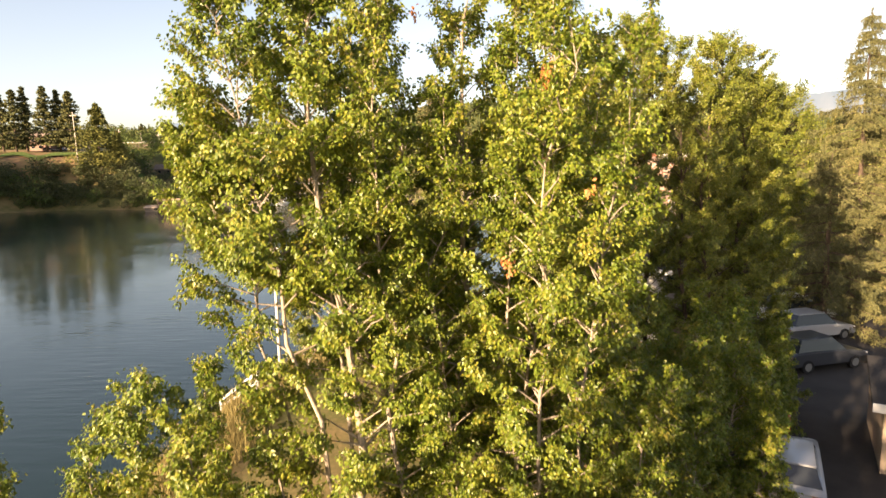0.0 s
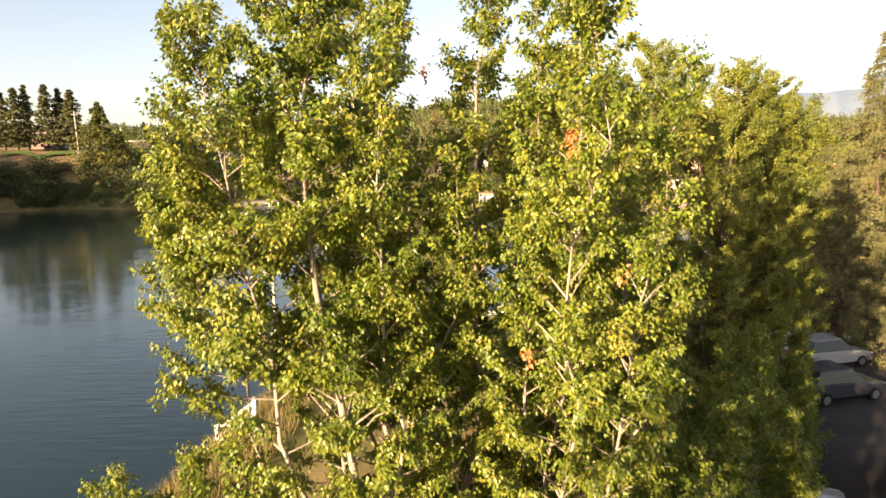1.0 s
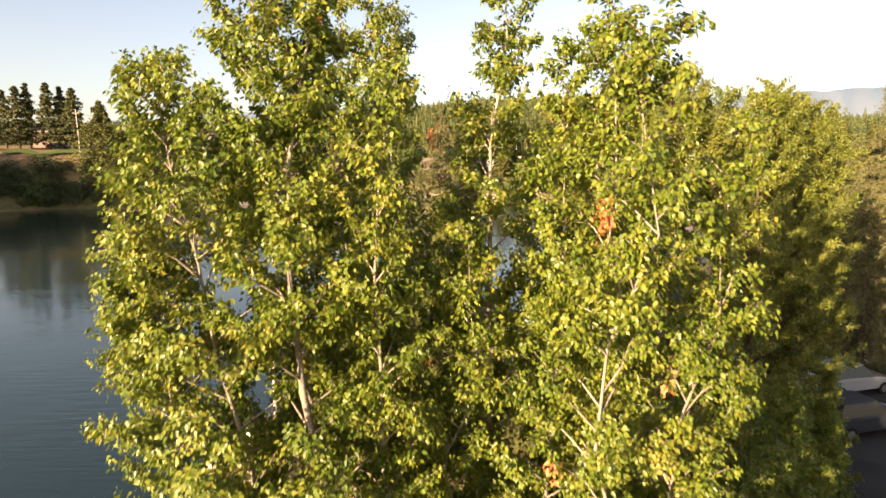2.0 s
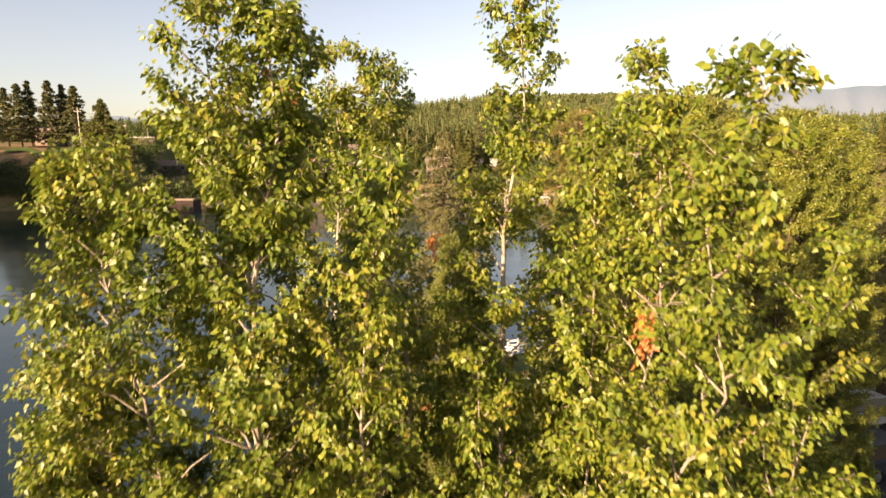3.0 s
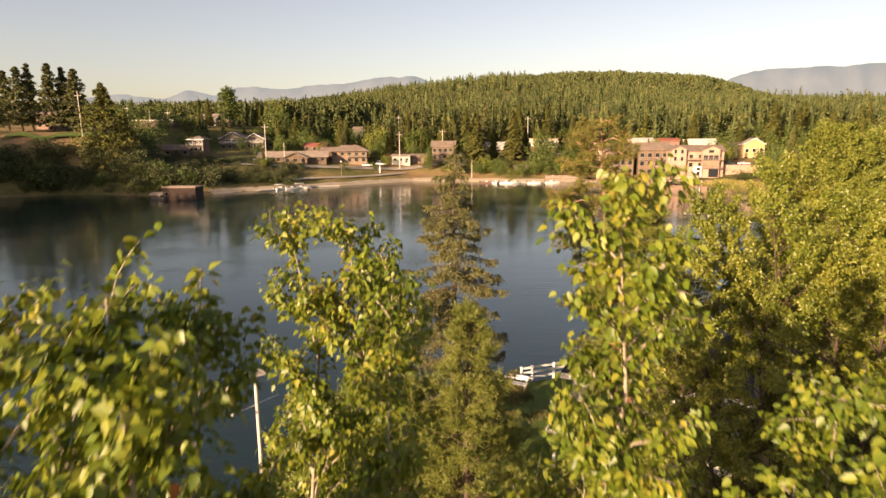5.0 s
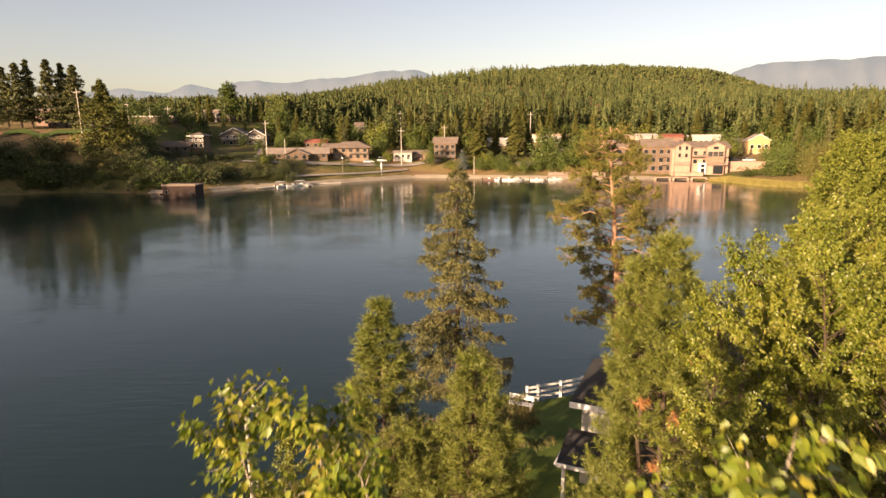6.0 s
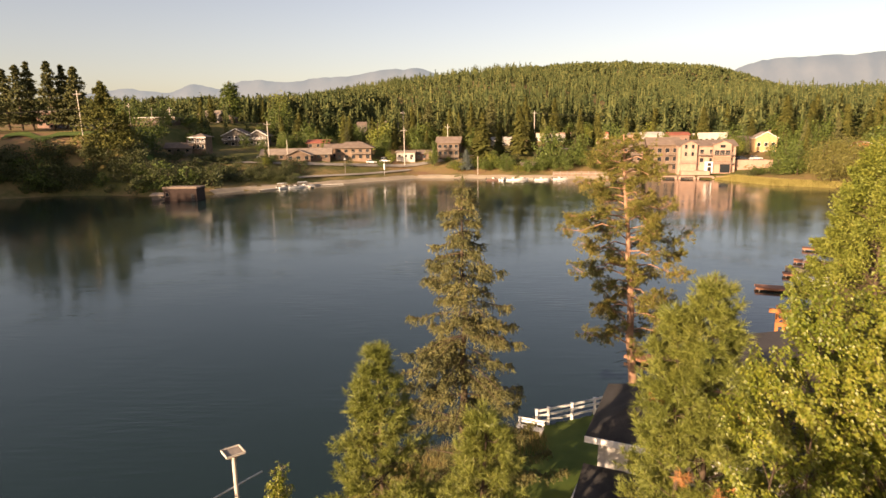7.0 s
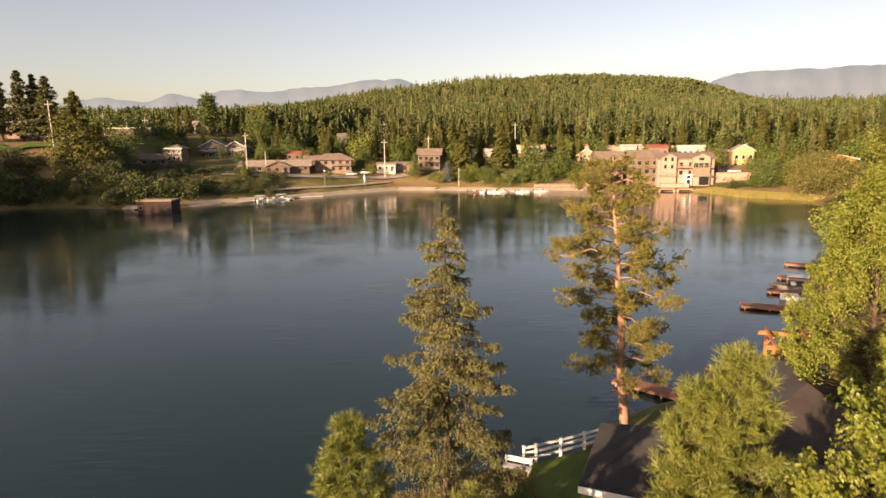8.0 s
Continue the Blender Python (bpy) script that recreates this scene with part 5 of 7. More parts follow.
def blades(name, label, area, count, tall, wide, mat, seed, dmin=0.2, dmax=4.0, lift=0.0):
    """Many thin grass blades on the bank strip inside a rectangle."""
    rng = np.random.default_rng(seed)
    x0, x1, y0, y1 = area
    p = np.stack([rng.uniform(x0, x1, count * 6), rng.uniform(y0, y1, count * 6)], 1)
    d = shore_distance(p)
    p = p[(d > dmin) & (d < dmax)][:count]
    k = len(p)
    z = np.maximum(height(p[:, 0], p[:, 1]), 0.0) + lift
    a = rng.uniform(0, 6.283, k)
    hgt = tall * rng.uniform(0.5, 1.2, k)
    s = np.stack([np.cos(a), np.sin(a), 0 * a], 1) * wide * 0.5
    b = np.stack([p[:, 0], p[:, 1], z - 0.05], 1)
    lean = rng.normal(size=(k, 3)) * np.array([0.22, 0.22, 0]) * hgt[:, None]
    v = np.stack([b - s, b + s, b + lean + np.stack([0 * a, 0 * a, hgt], 1)], 1).reshape(-1, 3)
    ob = raw(name, v, np.arange(3 * k).reshape(-1, 3), mat)
    return tagged(ob, label, "grass", kind="stuff")


STRAW = foliage("dry_straw", [(0.1, (0.12, 0.095, 0.035)), (0.5, (0.21, 0.165, 0.062)), (0.9, (0.30, 0.25, 0.10))], 0.1, 0.8, 0.1)
MARSH = foliage("marsh_grass", [(0.1, (0.20, 0.17, 0.055)), (0.5, (0.30, 0.25, 0.08)), (0.9, (0.38, 0.32, 0.12))], 0.2, 0.8, 0.1)
GRASS = foliage("green_grass", [(0.1, (0.05, 0.085, 0.015)), (0.5, (0.10, 0.14, 0.03)), (0.9, (0.19, 0.18, 0.05))], 0.2, 0.8, 0.1)
blades("bank_grass", "tall dry grass on the near bank", (-14, 4, 14, 50), 16000, 0.75, 0.03, STRAW, 71, 0.1, 4.5)
blades("lawn_grass", "short green grass of the lawn", (0.6, 8.4, 37, 50), 26000, 0.07, 0.03, GRASS, 72, 0.6, 14, 0.04)
blades("marsh_grass", "golden marsh grass on the far point", (90, 116, 204, 240), 16000, 0.95, 0.12, MARSH, 73, -1.2, 6.0)
# ---- far shore ----
def strip(name, pts, inner, outer, mat, lift, label, category):
    """A band of ground cover along the shore."""
    p = np.array(pts, float)
    fine = np.concatenate([np.linspace(a, b, max(2, int(np.hypot(*(b - a)) / 1.5)), endpoint=False) for a, b in zip(p, p[1:])] + [p[-1:]])
    t = unit(np.gradient(fine, axis=0))
    nrm = np.stack([t[:, 1], -t[:, 0]], 1)
    probe = shore_distance(fine + nrm * 2)
    nrm = np.where((probe > 0)[:, None], nrm, -nrm)
    offs = np.linspace(inner, outer, 6)
    v = []
    for o in offs:
        q = fine + nrm * o * (1 + 0.18 * np.sin(np.arange(len(fine)) * 0.7))[:, None]
        v.append(np.stack([q[:, 0], q[:, 1], np.maximum(height(q[:, 0], q[:, 1]), -0.3) + lift], 1))
    k = len(fine)
    f = [(i * k + j, i * k + j + 1, (i + 1) * k + j + 1, (i + 1) * k + j) for i in range(5) for j in range(k - 1)]
    return tagged(raw(name, np.concatenate(v), f, mat, smooth=True), label, category, kind="structure")


strip("beach", [(84, 243), (72, 247), (48, 250), (22, 251), (1, 257), (-20, 260), (-36, 247), (-49, 235), (-67, 221), (-75, 216), (-81, 205)], -0.8, 3.2, SAND, 0.12, "pale sand and gravel along the far shore", "beach")
ROAD = surface("far_path_gravel", (0.22, 0.19, 0.155), (0.34, 0.30, 0.25), 0.2, 0.95)


def lane(name, pts, width, mat, lift, label, category):
    """A lane of even width along a centre line, laid on the ground."""
    p = np.array(pts, float)
    fine = np.concatenate([np.linspace(a, b, max(2, int(np.hypot(*(b - a)) / 1.2)), endpoint=False) for a, b in zip(p, p[1:])] + [p[-1:]])
    t = unit(np.gradient(fine, axis=0))
    nrm = np.stack([t[:, 1], -t[:, 0]], 1)
    v = []
    for o in np.linspace(-width / 2, width / 2, 4):
        q = fine + nrm * o
        v.append(np.stack([q[:, 0], q[:, 1], height(q[:, 0], q[:, 1]) + lift], 1))
    k = len(fine)
    f = [(i * k + j, i * k + j + 1, (i + 1) * k + j + 1, (i + 1) * k + j) for i in range(3) for j in range(k - 1)]
    return tagged(raw(name, np.concatenate(v), f, mat, smooth=True), label, category, kind="structure")


lane("path", [(-66, 234), (-50, 247), (-38, 257), (-24, 270)], 2.0, ROAD, 0.5, "pale gravel path above the beach", "path")
lane("road", [(-92, 246), (-70, 252), (-50, 263), (-22, 277), (20, 296), (62, 304)], 3.6, ROAD, 0.5, "pale town road above the beach", "road")
strip("turf_bank", [(-99, 199), (-113, 204), (-131, 204), (-146, 196)], 23, 31, TURF, 0.5, "green mown grass on top of the bluff", "lawn")


def fir_tiers(rng, h, r, tiers, spikes, low=0.08, ragged=0.25, power=0.85):
    """Drooping star-shaped skirts stacked to a fir: triangles only."""
    out = []
    for i in range(tiers):
        k0 = low + (1 - low) * i / tiers
        k1 = min(1.0, k0 + (1 - low) / tiers * 1.9)
        rad = r * (1 - k0) ** power * rng.uniform(0.82, 1.12) + r * 0.04
        n = spikes * 2
        a = np.arange(n) * 2 * np.pi / n + rng.uniform(0, 6.28)
        rr = rad * np.where(np.arange(n) % 2 == 0, 1.0, 0.62) * rng.uniform(1 - ragged, 1 + ragged, n)
        ring = np.stack([np.cos(a) * rr, np.sin(a) * rr, h * k0 + rng.uniform(-0.02, 0.02, n) * h + np.where(np.arange(n) % 2 == 0, -0.012, 0.012) * h], 1)
        apex = np.array([0, 0, h * k1])
        tri = np.stack([ring, np.roll(ring, -1, 0), np.tile(apex, (n, 1))], 1)
        out.append(tri.reshape(-1, 3))
    return np.concatenate(out)


def conifer_shape(rng, h, r, tris, ragged=0.25, low=0.1, power=0.85):
    """Skirts of a fir overlaid with many small hanging sprigs."""
    core = fir_tiers(rng, h, r * (0.8 if power > 0.7 else 0.4), 13, 8, low, 0.3, power)
    k = rng.uniform(low, 1.0, tris) ** 0.9
    az = rng.uniform(0, 6.283, tris)
    tier = np.floor(k * 12)
    lobes = 1 + (0.2 if power > 0.7 else 0.5) * np.sin(az * 3 + tier * 1.7) + (0.16 if power > 0.7 else 0.3) * np.sin(az * 5 + tier * 3.1)
    rr = r * ((1 - k) ** power + 0.05) * lobes * rng.uniform(1 - ragged * 1.6, 1 + ragged, tris)
    c = np.stack([np.cos(az) * rr, np.sin(az) * rr, k * h], 1)
    out = np.stack([np.cos(az), np.sin(az), np.full(tris, -0.45)], 1)
    side = np.stack([-np.sin(az), np.cos(az), 0 * az], 1)
    s = (h * 0.045 * (1.2 - k) + h * 0.014) * rng.uniform(0.6, 1.3, tris)
    v = np.stack([c - side * s[:, None] * 0.6 - out * s[:, None] * 0.5 + rng.normal(size=(tris, 3)) * h * 0.008, c + side * s[:, None] * 0.6 - out * s[:, None] * 0.5, c + out * s[:, None] * 0.9], 1)
    return np.concatenate([core, v.reshape(-1, 3)])


def pine_pads(rng, h, r, tris, low=0.12, thick=0.007):
    """Ragged bunches of sprigs on the boughs of a full pine."""
    pads = 92
    k = np.sort(low + (0.99 - low) * (np.floor(rng.uniform(0, 24, pads)) / 24 + rng.normal(size=pads) * 0.006 + 0.02))
    az = np.arange(pads) * 2.4 + rng.uniform(-0.5, 0.5, pads)
    reach = r * 1.5 * ((1 - k).clip(0.01) ** 0.85 + 0.015) * rng.uniform(0.3, 1.2, pads)
    pick = rng.integers(0, pads, tris)
    s = rng.uniform(0.05, 1.0, tris) ** 0.75 * reach[pick]
    side = rng.normal(size=tris) * 0.12 * reach[pick] + rng.normal(size=tris) * 0.1
    a = az[pick]
    c = np.stack([np.cos(a) * s - np.sin(a) * side, np.sin(a) * s + np.cos(a) * side, k[pick] * h - 0.10 * s + rng.normal(size=tris) * h * thick], 1)
    e = unit(rng.normal(size=(tris, 3)) + np.array([0, 0, -0.1]))
    f = unit(np.cross(e, rng.normal(size=(tris, 3))))
    z = (h * 0.0155 * rng.uniform(0.6, 1.3, tris))[:, None]
    return np.stack([c - f * z * 0.7, c + f * z * 0.7, c + e * z * 1.7], 1).reshape(-1, 3)


def clump_shape(rng, h, w, count, leaf, trunk=0.18, crowns=9, conic=0.0):
    """Leaf quads gathered in uneven clumps round a crown."""
    k = rng.uniform(0, 1, crowns)
    az = rng.uniform(0, 6.283, crowns)
    rr = w * 0.5 * rng.uniform(0.25, 0.72, crowns) * (1 - conic * k)
    cc = np.stack([np.cos(az) * rr, np.sin(az) * rr, h * (trunk + (0.92 - trunk) * (0.12 + 0.76 * k))], 1)
    cr = w * 0.5 * rng.uniform(0.35, 0.6, crowns) * (1 - 0.5 * conic * k)
    pick = rng.integers(0, crowns, count)
    d = unit(rng.normal(size=(count, 3)))
    p = cc[pick] + d * cr[pick, None] * rng.uniform(0.72, 1.08, (count, 1)) * np.array([1, 1, 0.85 * min(2.2, h / max(w, 0.1))])
    p[:, 2] = np.clip(p[:, 2], h * trunk * 0.4, h)
    pile = Pile()
    plain_leaves(rng, p, d, leaf, pile, wide=0.95)
    return np.concatenate(pile.v), np.concatenate(pile.f)


def far_tree(kind, seed, h, w, leaf_mat, label, bark=None, tris=900, leaf=0.5, crowns=10, conic=0.0, trunk=0.15):
    """A master tree at the origin, kept for copying."""
    rng = np.random.default_rng(seed)
    ob = empty(kind, Matrix(), label, "tree")
    if kind in ("pine_tree", "fir_tree", "blue_spruce"):
        v = pine_pads(rng, h, w / 2, tris, 0.12 if w < 12 else 0.04, 0.007 if w < 12 else 0.024) if kind == "pine_tree" else conifer_shape(rng, h, w / 2, tris, 0.22, 0.06, 0.85)
        raw("crown", v, np.arange(len(v)).reshape(-1, 3), leaf_mat, ob, kind="stuff")
    else:
        v, f = clump_shape(rng, h, w, tris, leaf, trunk, crowns, conic)
        raw("crown", v, f, leaf_mat, ob, kind="stuff")
    pile = Pile()
    pile.add(*tube(stem_path(rng, (0, 0, -1), (0, 0, h * 0.93), n=6, wobble=0.06), h * 0.013 * np.linspace(1, 0.15, 6) + 0.03, 7))
    for i in range(7):
        k = rng.uniform(0.25, 0.8)
        a = rng.uniform(0, 6.28)
        pile.add(*tube([(0, 0, h * k), (math.cos(a) * w * 0.3 * (1.1 - k), math.sin(a) * w * 0.3 * (1.1 - k), h * (k + 0.05))], [h * 0.005 + 0.01, 0.015], 4))
    pile.make("trunk", bark or BARK_DARK, ob, smooth=True)
    return ob


MASTERS = {}


def plant(key, x, y, h, w=None, label=None, group="", z=None):
    """Set a copy of a master tree on the ground, scaled to its height and width."""
    ob, mh, mw, used = MASTERS[key]
    s = h / mh
    sw = (w / mw) if w else s
    z = ground_z(x, y) if z is None else z
    m = pose(x, y, z - 0.1, 0, 0, (x * 37 + y * 53) % 360) @ Matrix.Diagonal((sw, sw, s, 1))
    if not used:
        ob.matrix_basis = m
        MASTERS[key] = (ob, mh, mw, True)
        made = ob
    else:
        made = copy_thing(ob, m @ Matrix.Diagonal((*(1 / k for k in ob.scale), 1)))
    return tagged(made, label or "", group=group)


PINE_DARK = foliage("far_pine_needles", [(0.1, (0.045, 0.055, 0.028)), (0.5, (0.095, 0.102, 0.042)), (0.9, (0.18, 0.16, 0.060))], 0.0, 0.8, 0.1, 0.2)
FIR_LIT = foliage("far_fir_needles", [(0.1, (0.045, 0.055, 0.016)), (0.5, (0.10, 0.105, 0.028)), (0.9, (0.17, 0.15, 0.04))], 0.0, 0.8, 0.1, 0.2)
BLUE = foliage("blue_spruce_needles", [(0.1, (0.07, 0.09, 0.08)), (0.9, (0.16, 0.18, 0.15))], 0.0, 0.8, 0.1, 0.2)
SPEC = {
    "pine_a": ("pine_tree", 1, 22, 8.5, PINE_DARK, dict(tris=5200)), "pine_b": ("pine_tree", 2, 22, 7.5, PINE_DARK, dict(tris=4600)), "pine_c": ("pine_tree", 14, 21, 14, FIR_LIT, dict(tris=9000)),
    "fir_a": ("fir_tree", 3, 20, 7, FIR_LIT, dict(tris=1000)), "fir_b": ("fir_tree", 4, 20, 6, FIR_LIT, dict(tris=900)),
    "blue": ("blue_spruce", 5, 9, 5.5, BLUE, dict(tris=800)),
    "broad_a": ("broadleaf_tree", 6, 13, 12, BROADLEAF, dict(tris=1900, leaf=0.55, crowns=20)), "broad_b": ("broadleaf_tree", 7, 12, 9, BROADLEAF, dict(tris=900, leaf=0.56, crowns=15)),
    "bright": ("broadleaf_tree", 8, 13, 9, CEDAR, dict(tris=900, leaf=0.56, crowns=15)),
    "column": ("lombardy_poplar", 9, 22, 6.5, BROADLEAF, dict(tris=3200, leaf=0.5, crowns=60, conic=0.55, trunk=0.03)),
    "willow": ("willow_shrub", 10, 9, 13, WILLOW, dict(tris=2600, leaf=0.36, crowns=26, trunk=0.02)),
    "shrub_a": ("bank_shrub", 11, 4, 6, SHRUB, dict(tris=820, leaf=0.28, crowns=10, trunk=0.02)), "shrub_b": ("bank_shrub", 12, 4.5, 5, SHRUB, dict(tris=760, leaf=0.28, crowns=9, trunk=0.02)),
    "shrub_c": ("bank_shrub", 13, 3, 5, BROADLEAF, dict(tris=600, leaf=0.28, crowns=7, trunk=0.02)),
}
LABELS = {"pine_a": "tall dark pine standing on the bluff", "pine_b": "slim dark pine among houses", "pine_c": "broad olive-brown spruce on the bank", "fir_a": "dense olive fir on the far shore", "fir_b": "narrow olive fir on the far shore",
          "blue": "small grey-blue spruce by the beach", "broad_a": "wide dark green broadleaf tree by the beach", "broad_b": "round dark broadleaf tree near houses", "bright": "bright green broadleaf tree on the slope",
          "column": "tall columnar poplar behind the houses", "willow": "rounded olive willow at the water's edge", "shrub_a": "dense dark shrub on the bank", "shrub_b": "upright olive shrub on the bank", "shrub_c": "pale yellow-green shrub by the water"}
for key, (kind, seed, h, w, mat, kw) in SPEC.items():
    MASTERS[key] = (far_tree(kind, 100 + seed, h, w, mat, LABELS[key], **kw), h, w, False)

# trees of the bluff and of the far shore, that stand out singly
for key, x, y, h, w in [
    ("pine_a", -169.4, 244, 24.2, 12.2), ("pine_b", -167.9, 248, 25.6, 10.9), ("pine_a", -158.6, 246, 25.8, 12.8), ("pine_b", -155.8, 250, 24.6, 10.9), ("pine_a", -148.6, 246, 23.9, 12.8), ("pine_b", -152.6, 252, 22.4, 10.9), ("pine_b", -176, 246, 22.6, 11.5),
    ("pine_a", -171, 233, 15, 10), ("broad_b", -176, 229, 12, 10), ("pine_c", -124.3, 222, 21, 18), ("pine_c", -118.5, 224, 12.5, 9), ("broad_b", -117, 232, 10, 11),
    ("column", -125.4, 340, 47.7 - ground_z(-125.4, 340), 14.5), ("broad_a", -124, 252, 11.5, 13), ("broad_b", -160, 300, 12, 12), ("broad_b", -150, 312, 12, 13), ("broad_b", -170, 330, 13, 10), ("broad_b", -178, 318, 14, 12), ("pine_b", -166, 338, 14, 8),
    ("broad_b", -127, 292, 8, 12), ("broad_b", -120, 284, 8, 12), ("broad_b", -135, 285, 8, 11), ("broad_a", -96, 330, 16, 15), ("fir_a", -83, 318, 15, 9), ("broad_b", -76, 310, 13, 11),
    ("bright", -100, 345, 17, 11), ("broad_b", -70, 296, 9, 11), ("bright", -41.5, 300, 15, 10.5), ("bright", -62, 330, 13, 9), ("broad_b", -52, 318, 11, 9), ("column", -14, 275, 12, 3.6), ("blue", -0.5, 268, 8.8, 6.5),
    ("fir_b", 6.5, 275, 21.5, 9.5), ("fir_a", 22.5, 282, 22, 10), ("broad_a", 34, 266, 14, 14), ("broad_a", 44, 267, 12.5, 12), ("broad_b", 52, 268, 8, 9), ("pine_b", -19, 322, 22, 12), ("pine_a", -26, 330, 21, 12),
    ("fir_a", -8, 305, 20, 8), ("fir_b", 2, 312, 22, 8), ("pine_b", 12, 330, 24, 9), ("fir_a", 31, 345, 22, 8), ("fir_b", 47, 350, 21, 8), ("fir_b", 62, 312, 15, 7), ("broad_b", 68, 320, 12, 12), ("fir_a", 82, 340, 18, 8),
    ("fir_b", 95, 330, 18, 8), ("fir_a", 113, 315, 19, 8), ("fir_b", 129, 300, 14, 6.5), ("fir_a", 144, 300, 23, 10), ("fir_b", 151, 292, 20, 9), ("fir_a", 160, 305, 22, 9), ("fir_b", 168, 280, 15, 8), ("bright", 172, 272, 14, 13),
    ("broad_b", 122, 255, 11, 10), ("willow", 128, 238, 9, 14), ("willow", 137, 243, 9.5, 14), ("willow", 120, 226, 9, 14), ("willow", 134, 226, 10, 15), ("broad_b", 160, 258, 12, 12), ("broad_b", 178, 262, 13, 13),
]:
    plant(key, x, y, h, w, group="trees of the far shore")
rng = np.random.default_rng(5)
for i in range(185):
    x = rng.uniform(-188, -84)
    y = np.interp(x, [-190, -146, -131, -113, -99, -84], [176, 197, 205, 205, 200, 208]) + rng.uniform(1.5, 17)
    if -95 < x and y < 207:
        continue
    key = ("shrub_a", "shrub_b", "shrub_a", "shrub_c")[i % 4] if y < np.interp(x, [-150, -100], [203, 207]) + 8 else ("shrub_a", "shrub_b")[i % 2]
    hh = rng.uniform(3.0, 6.6)
    plant(key, x, y, hh, hh * rng.uniform(1.2, 1.7), group="shrubs of the bluff")
for i in range(90):
    x, y = rng.uniform(-130, -62), rng.uniform(228, 256)
    plant(("shrub_b", "shrub_a")[i % 2], x, y, rng.uniform(1.8, 3.6), rng.uniform(4, 6.5), group="hedge below the lodge")
for i in range(45):
    t = rng.uniform(0, 1)
    x = -104 + 40 * t
    plant(("shrub_a", "shrub_b")[i % 2], x, 216 + 14 * t + rng.uniform(0, 16), rng.uniform(2.0, 4.2), rng.uniform(4, 6.5), group="hedge below the lodge")
for i in range(46):
    x = rng.uniform(-50, 75)
    plant(("shrub_b", "shrub_a", "broad_b", "shrub_c")[i % 4], x, np.interp(x, [-50, -36, -20, 1, 75], [240, 252, 265, 262, 253]) + rng.uniform(6, 26) + (8 if x < 0 else 0), rng.uniform(1.5, 4.5), rng.uniform(2.5, 5), group="garden shrubs of the far shore")
for key, x, y, h, w in (("broad_a", 113, 228, 9.5, 11), ("broad_b", 109, 233, 6, 9), ("willow", 114, 210, 9.5, 13), ("willow", 123, 214, 9, 14), ("willow", 131, 226, 9, 14), ("broad_a", 114, 239, 11, 10), ("broad_b", 104, 239, 4, 8), ("shrub_b", 100, 236, 3, 7)):
    plant(key, x, y, h, w, group="willows of the point")
for i in range(30):
    x = rng.uniform(110, 150)
    plant(("willow", "broad_b", "shrub_b")[i % 3], x + 8, np.interp(x, [98, 113, 150], [222, 210, 238]) + rng.uniform(8, 40), rng.uniform(3, 7), rng.uniform(5, 9), group="willows of the point")
for i in range(40):
    t = rng.uniform(0, 1)
    x, y = 22 + 88 * t, 63 + 138 * t
    plant(("willow", "bright", "fir_b", "broad_b")[i % 4], x + rng.uniform(7, 24), y + rng.uniform(-9, 3), rng.uniform(6, 13) * (1.0 if t < 0.45 else 0.5), rng.uniform(6, 10), group="trees of the wooded shore")


def forest(name, seed, count, area, tall, template, label, keep, clear=0.0):
    """Many small firs in one mesh over the ground of an area."""
    rng = np.random.default_rng(seed)
    x0, x1, y0, y1 = area
    n = count * 3
    p = np.stack([rng.uniform(x0, x1, n), rng.uniform(y0, y1, n)], 1)
    ok = keep(p)
    if clear:
        ok &= np.array([noise.noise(Vector((a * 0.012, b * 0.012, 7.0))) for a, b in p]) < clear
    p = p[ok][:count]
    k = len(p)
    z = height(p[:, 0], p[:, 1])
    hgt = (tall[0] + (tall[1] - tall[0]) * rng.beta(1.6, 2.2, k)) * np.interp(p[:, 0] / p[:, 1].clip(150), [-0.35, 0.02], [0.62, 1.0])
    shapes = [template(np.random.default_rng(seed + j)) for j in range(7)]
    which = rng.integers(0, 7, k)
    v = np.stack(shapes)[which] * (hgt[:, None, None] * np.array([1, 1, 1]))
    v[..., :2] *= rng.uniform(0.75, 1.35, k)[:, None, None]
    a = rng.uniform(0, 6.283, k)
    ca, sa = np.cos(a)[:, None], np.sin(a)[:, None]
    vx, vy = v[..., 0] * ca - v[..., 1] * sa, v[..., 0] * sa + v[..., 1] * ca
    v = np.stack([vx + p[:, 0:1], vy + p[:, 1:2], v[..., 2] + z[:, None] - 0.3], -1).reshape(-1, 3)
    ob = raw(name, v, np.arange(len(v)).reshape(-1, 3), FAR_CONIFER)
    return tagged(ob, label, "forest", kind="stuff")


def ragged_fir(count, wide, core=5):
    """A unit fir: a thin dark core under loose drooping sprigs of uneven size."""
    def make(r):
        inner = fir_tiers(r, 0.97, wide * 0.6, core, 3)
        k = r.beta(1.1, 1.5, count) * 0.92 + 0.05
        a = r.uniform(0, 6.283, count)
        reach = wide * ((1 - k) ** r.uniform(0.6, 0.95) + 0.06) * r.uniform(0.55, 1.12, count)
        c = np.stack([np.cos(a) * reach, np.sin(a) * reach, k], 1)
        out = unit(np.stack([np.cos(a), np.sin(a), r.uniform(-0.9, 0.5, count)], 1))
        side = unit(np.cross(out, r.normal(size=(count, 3))))
        z = (wide * (0.55 - 0.3 * k) * r.uniform(0.6, 1.35, count) * (45 / count) ** 0.4)[:, None]
        tri = np.stack([c - out * z * 0.6 - side * z * 0.55, c - out * z * 0.6 + side * z * 0.55, c + out * z * 0.8], 1)
        return np.concatenate([inner, tri.reshape(-1, 3)])
    return make


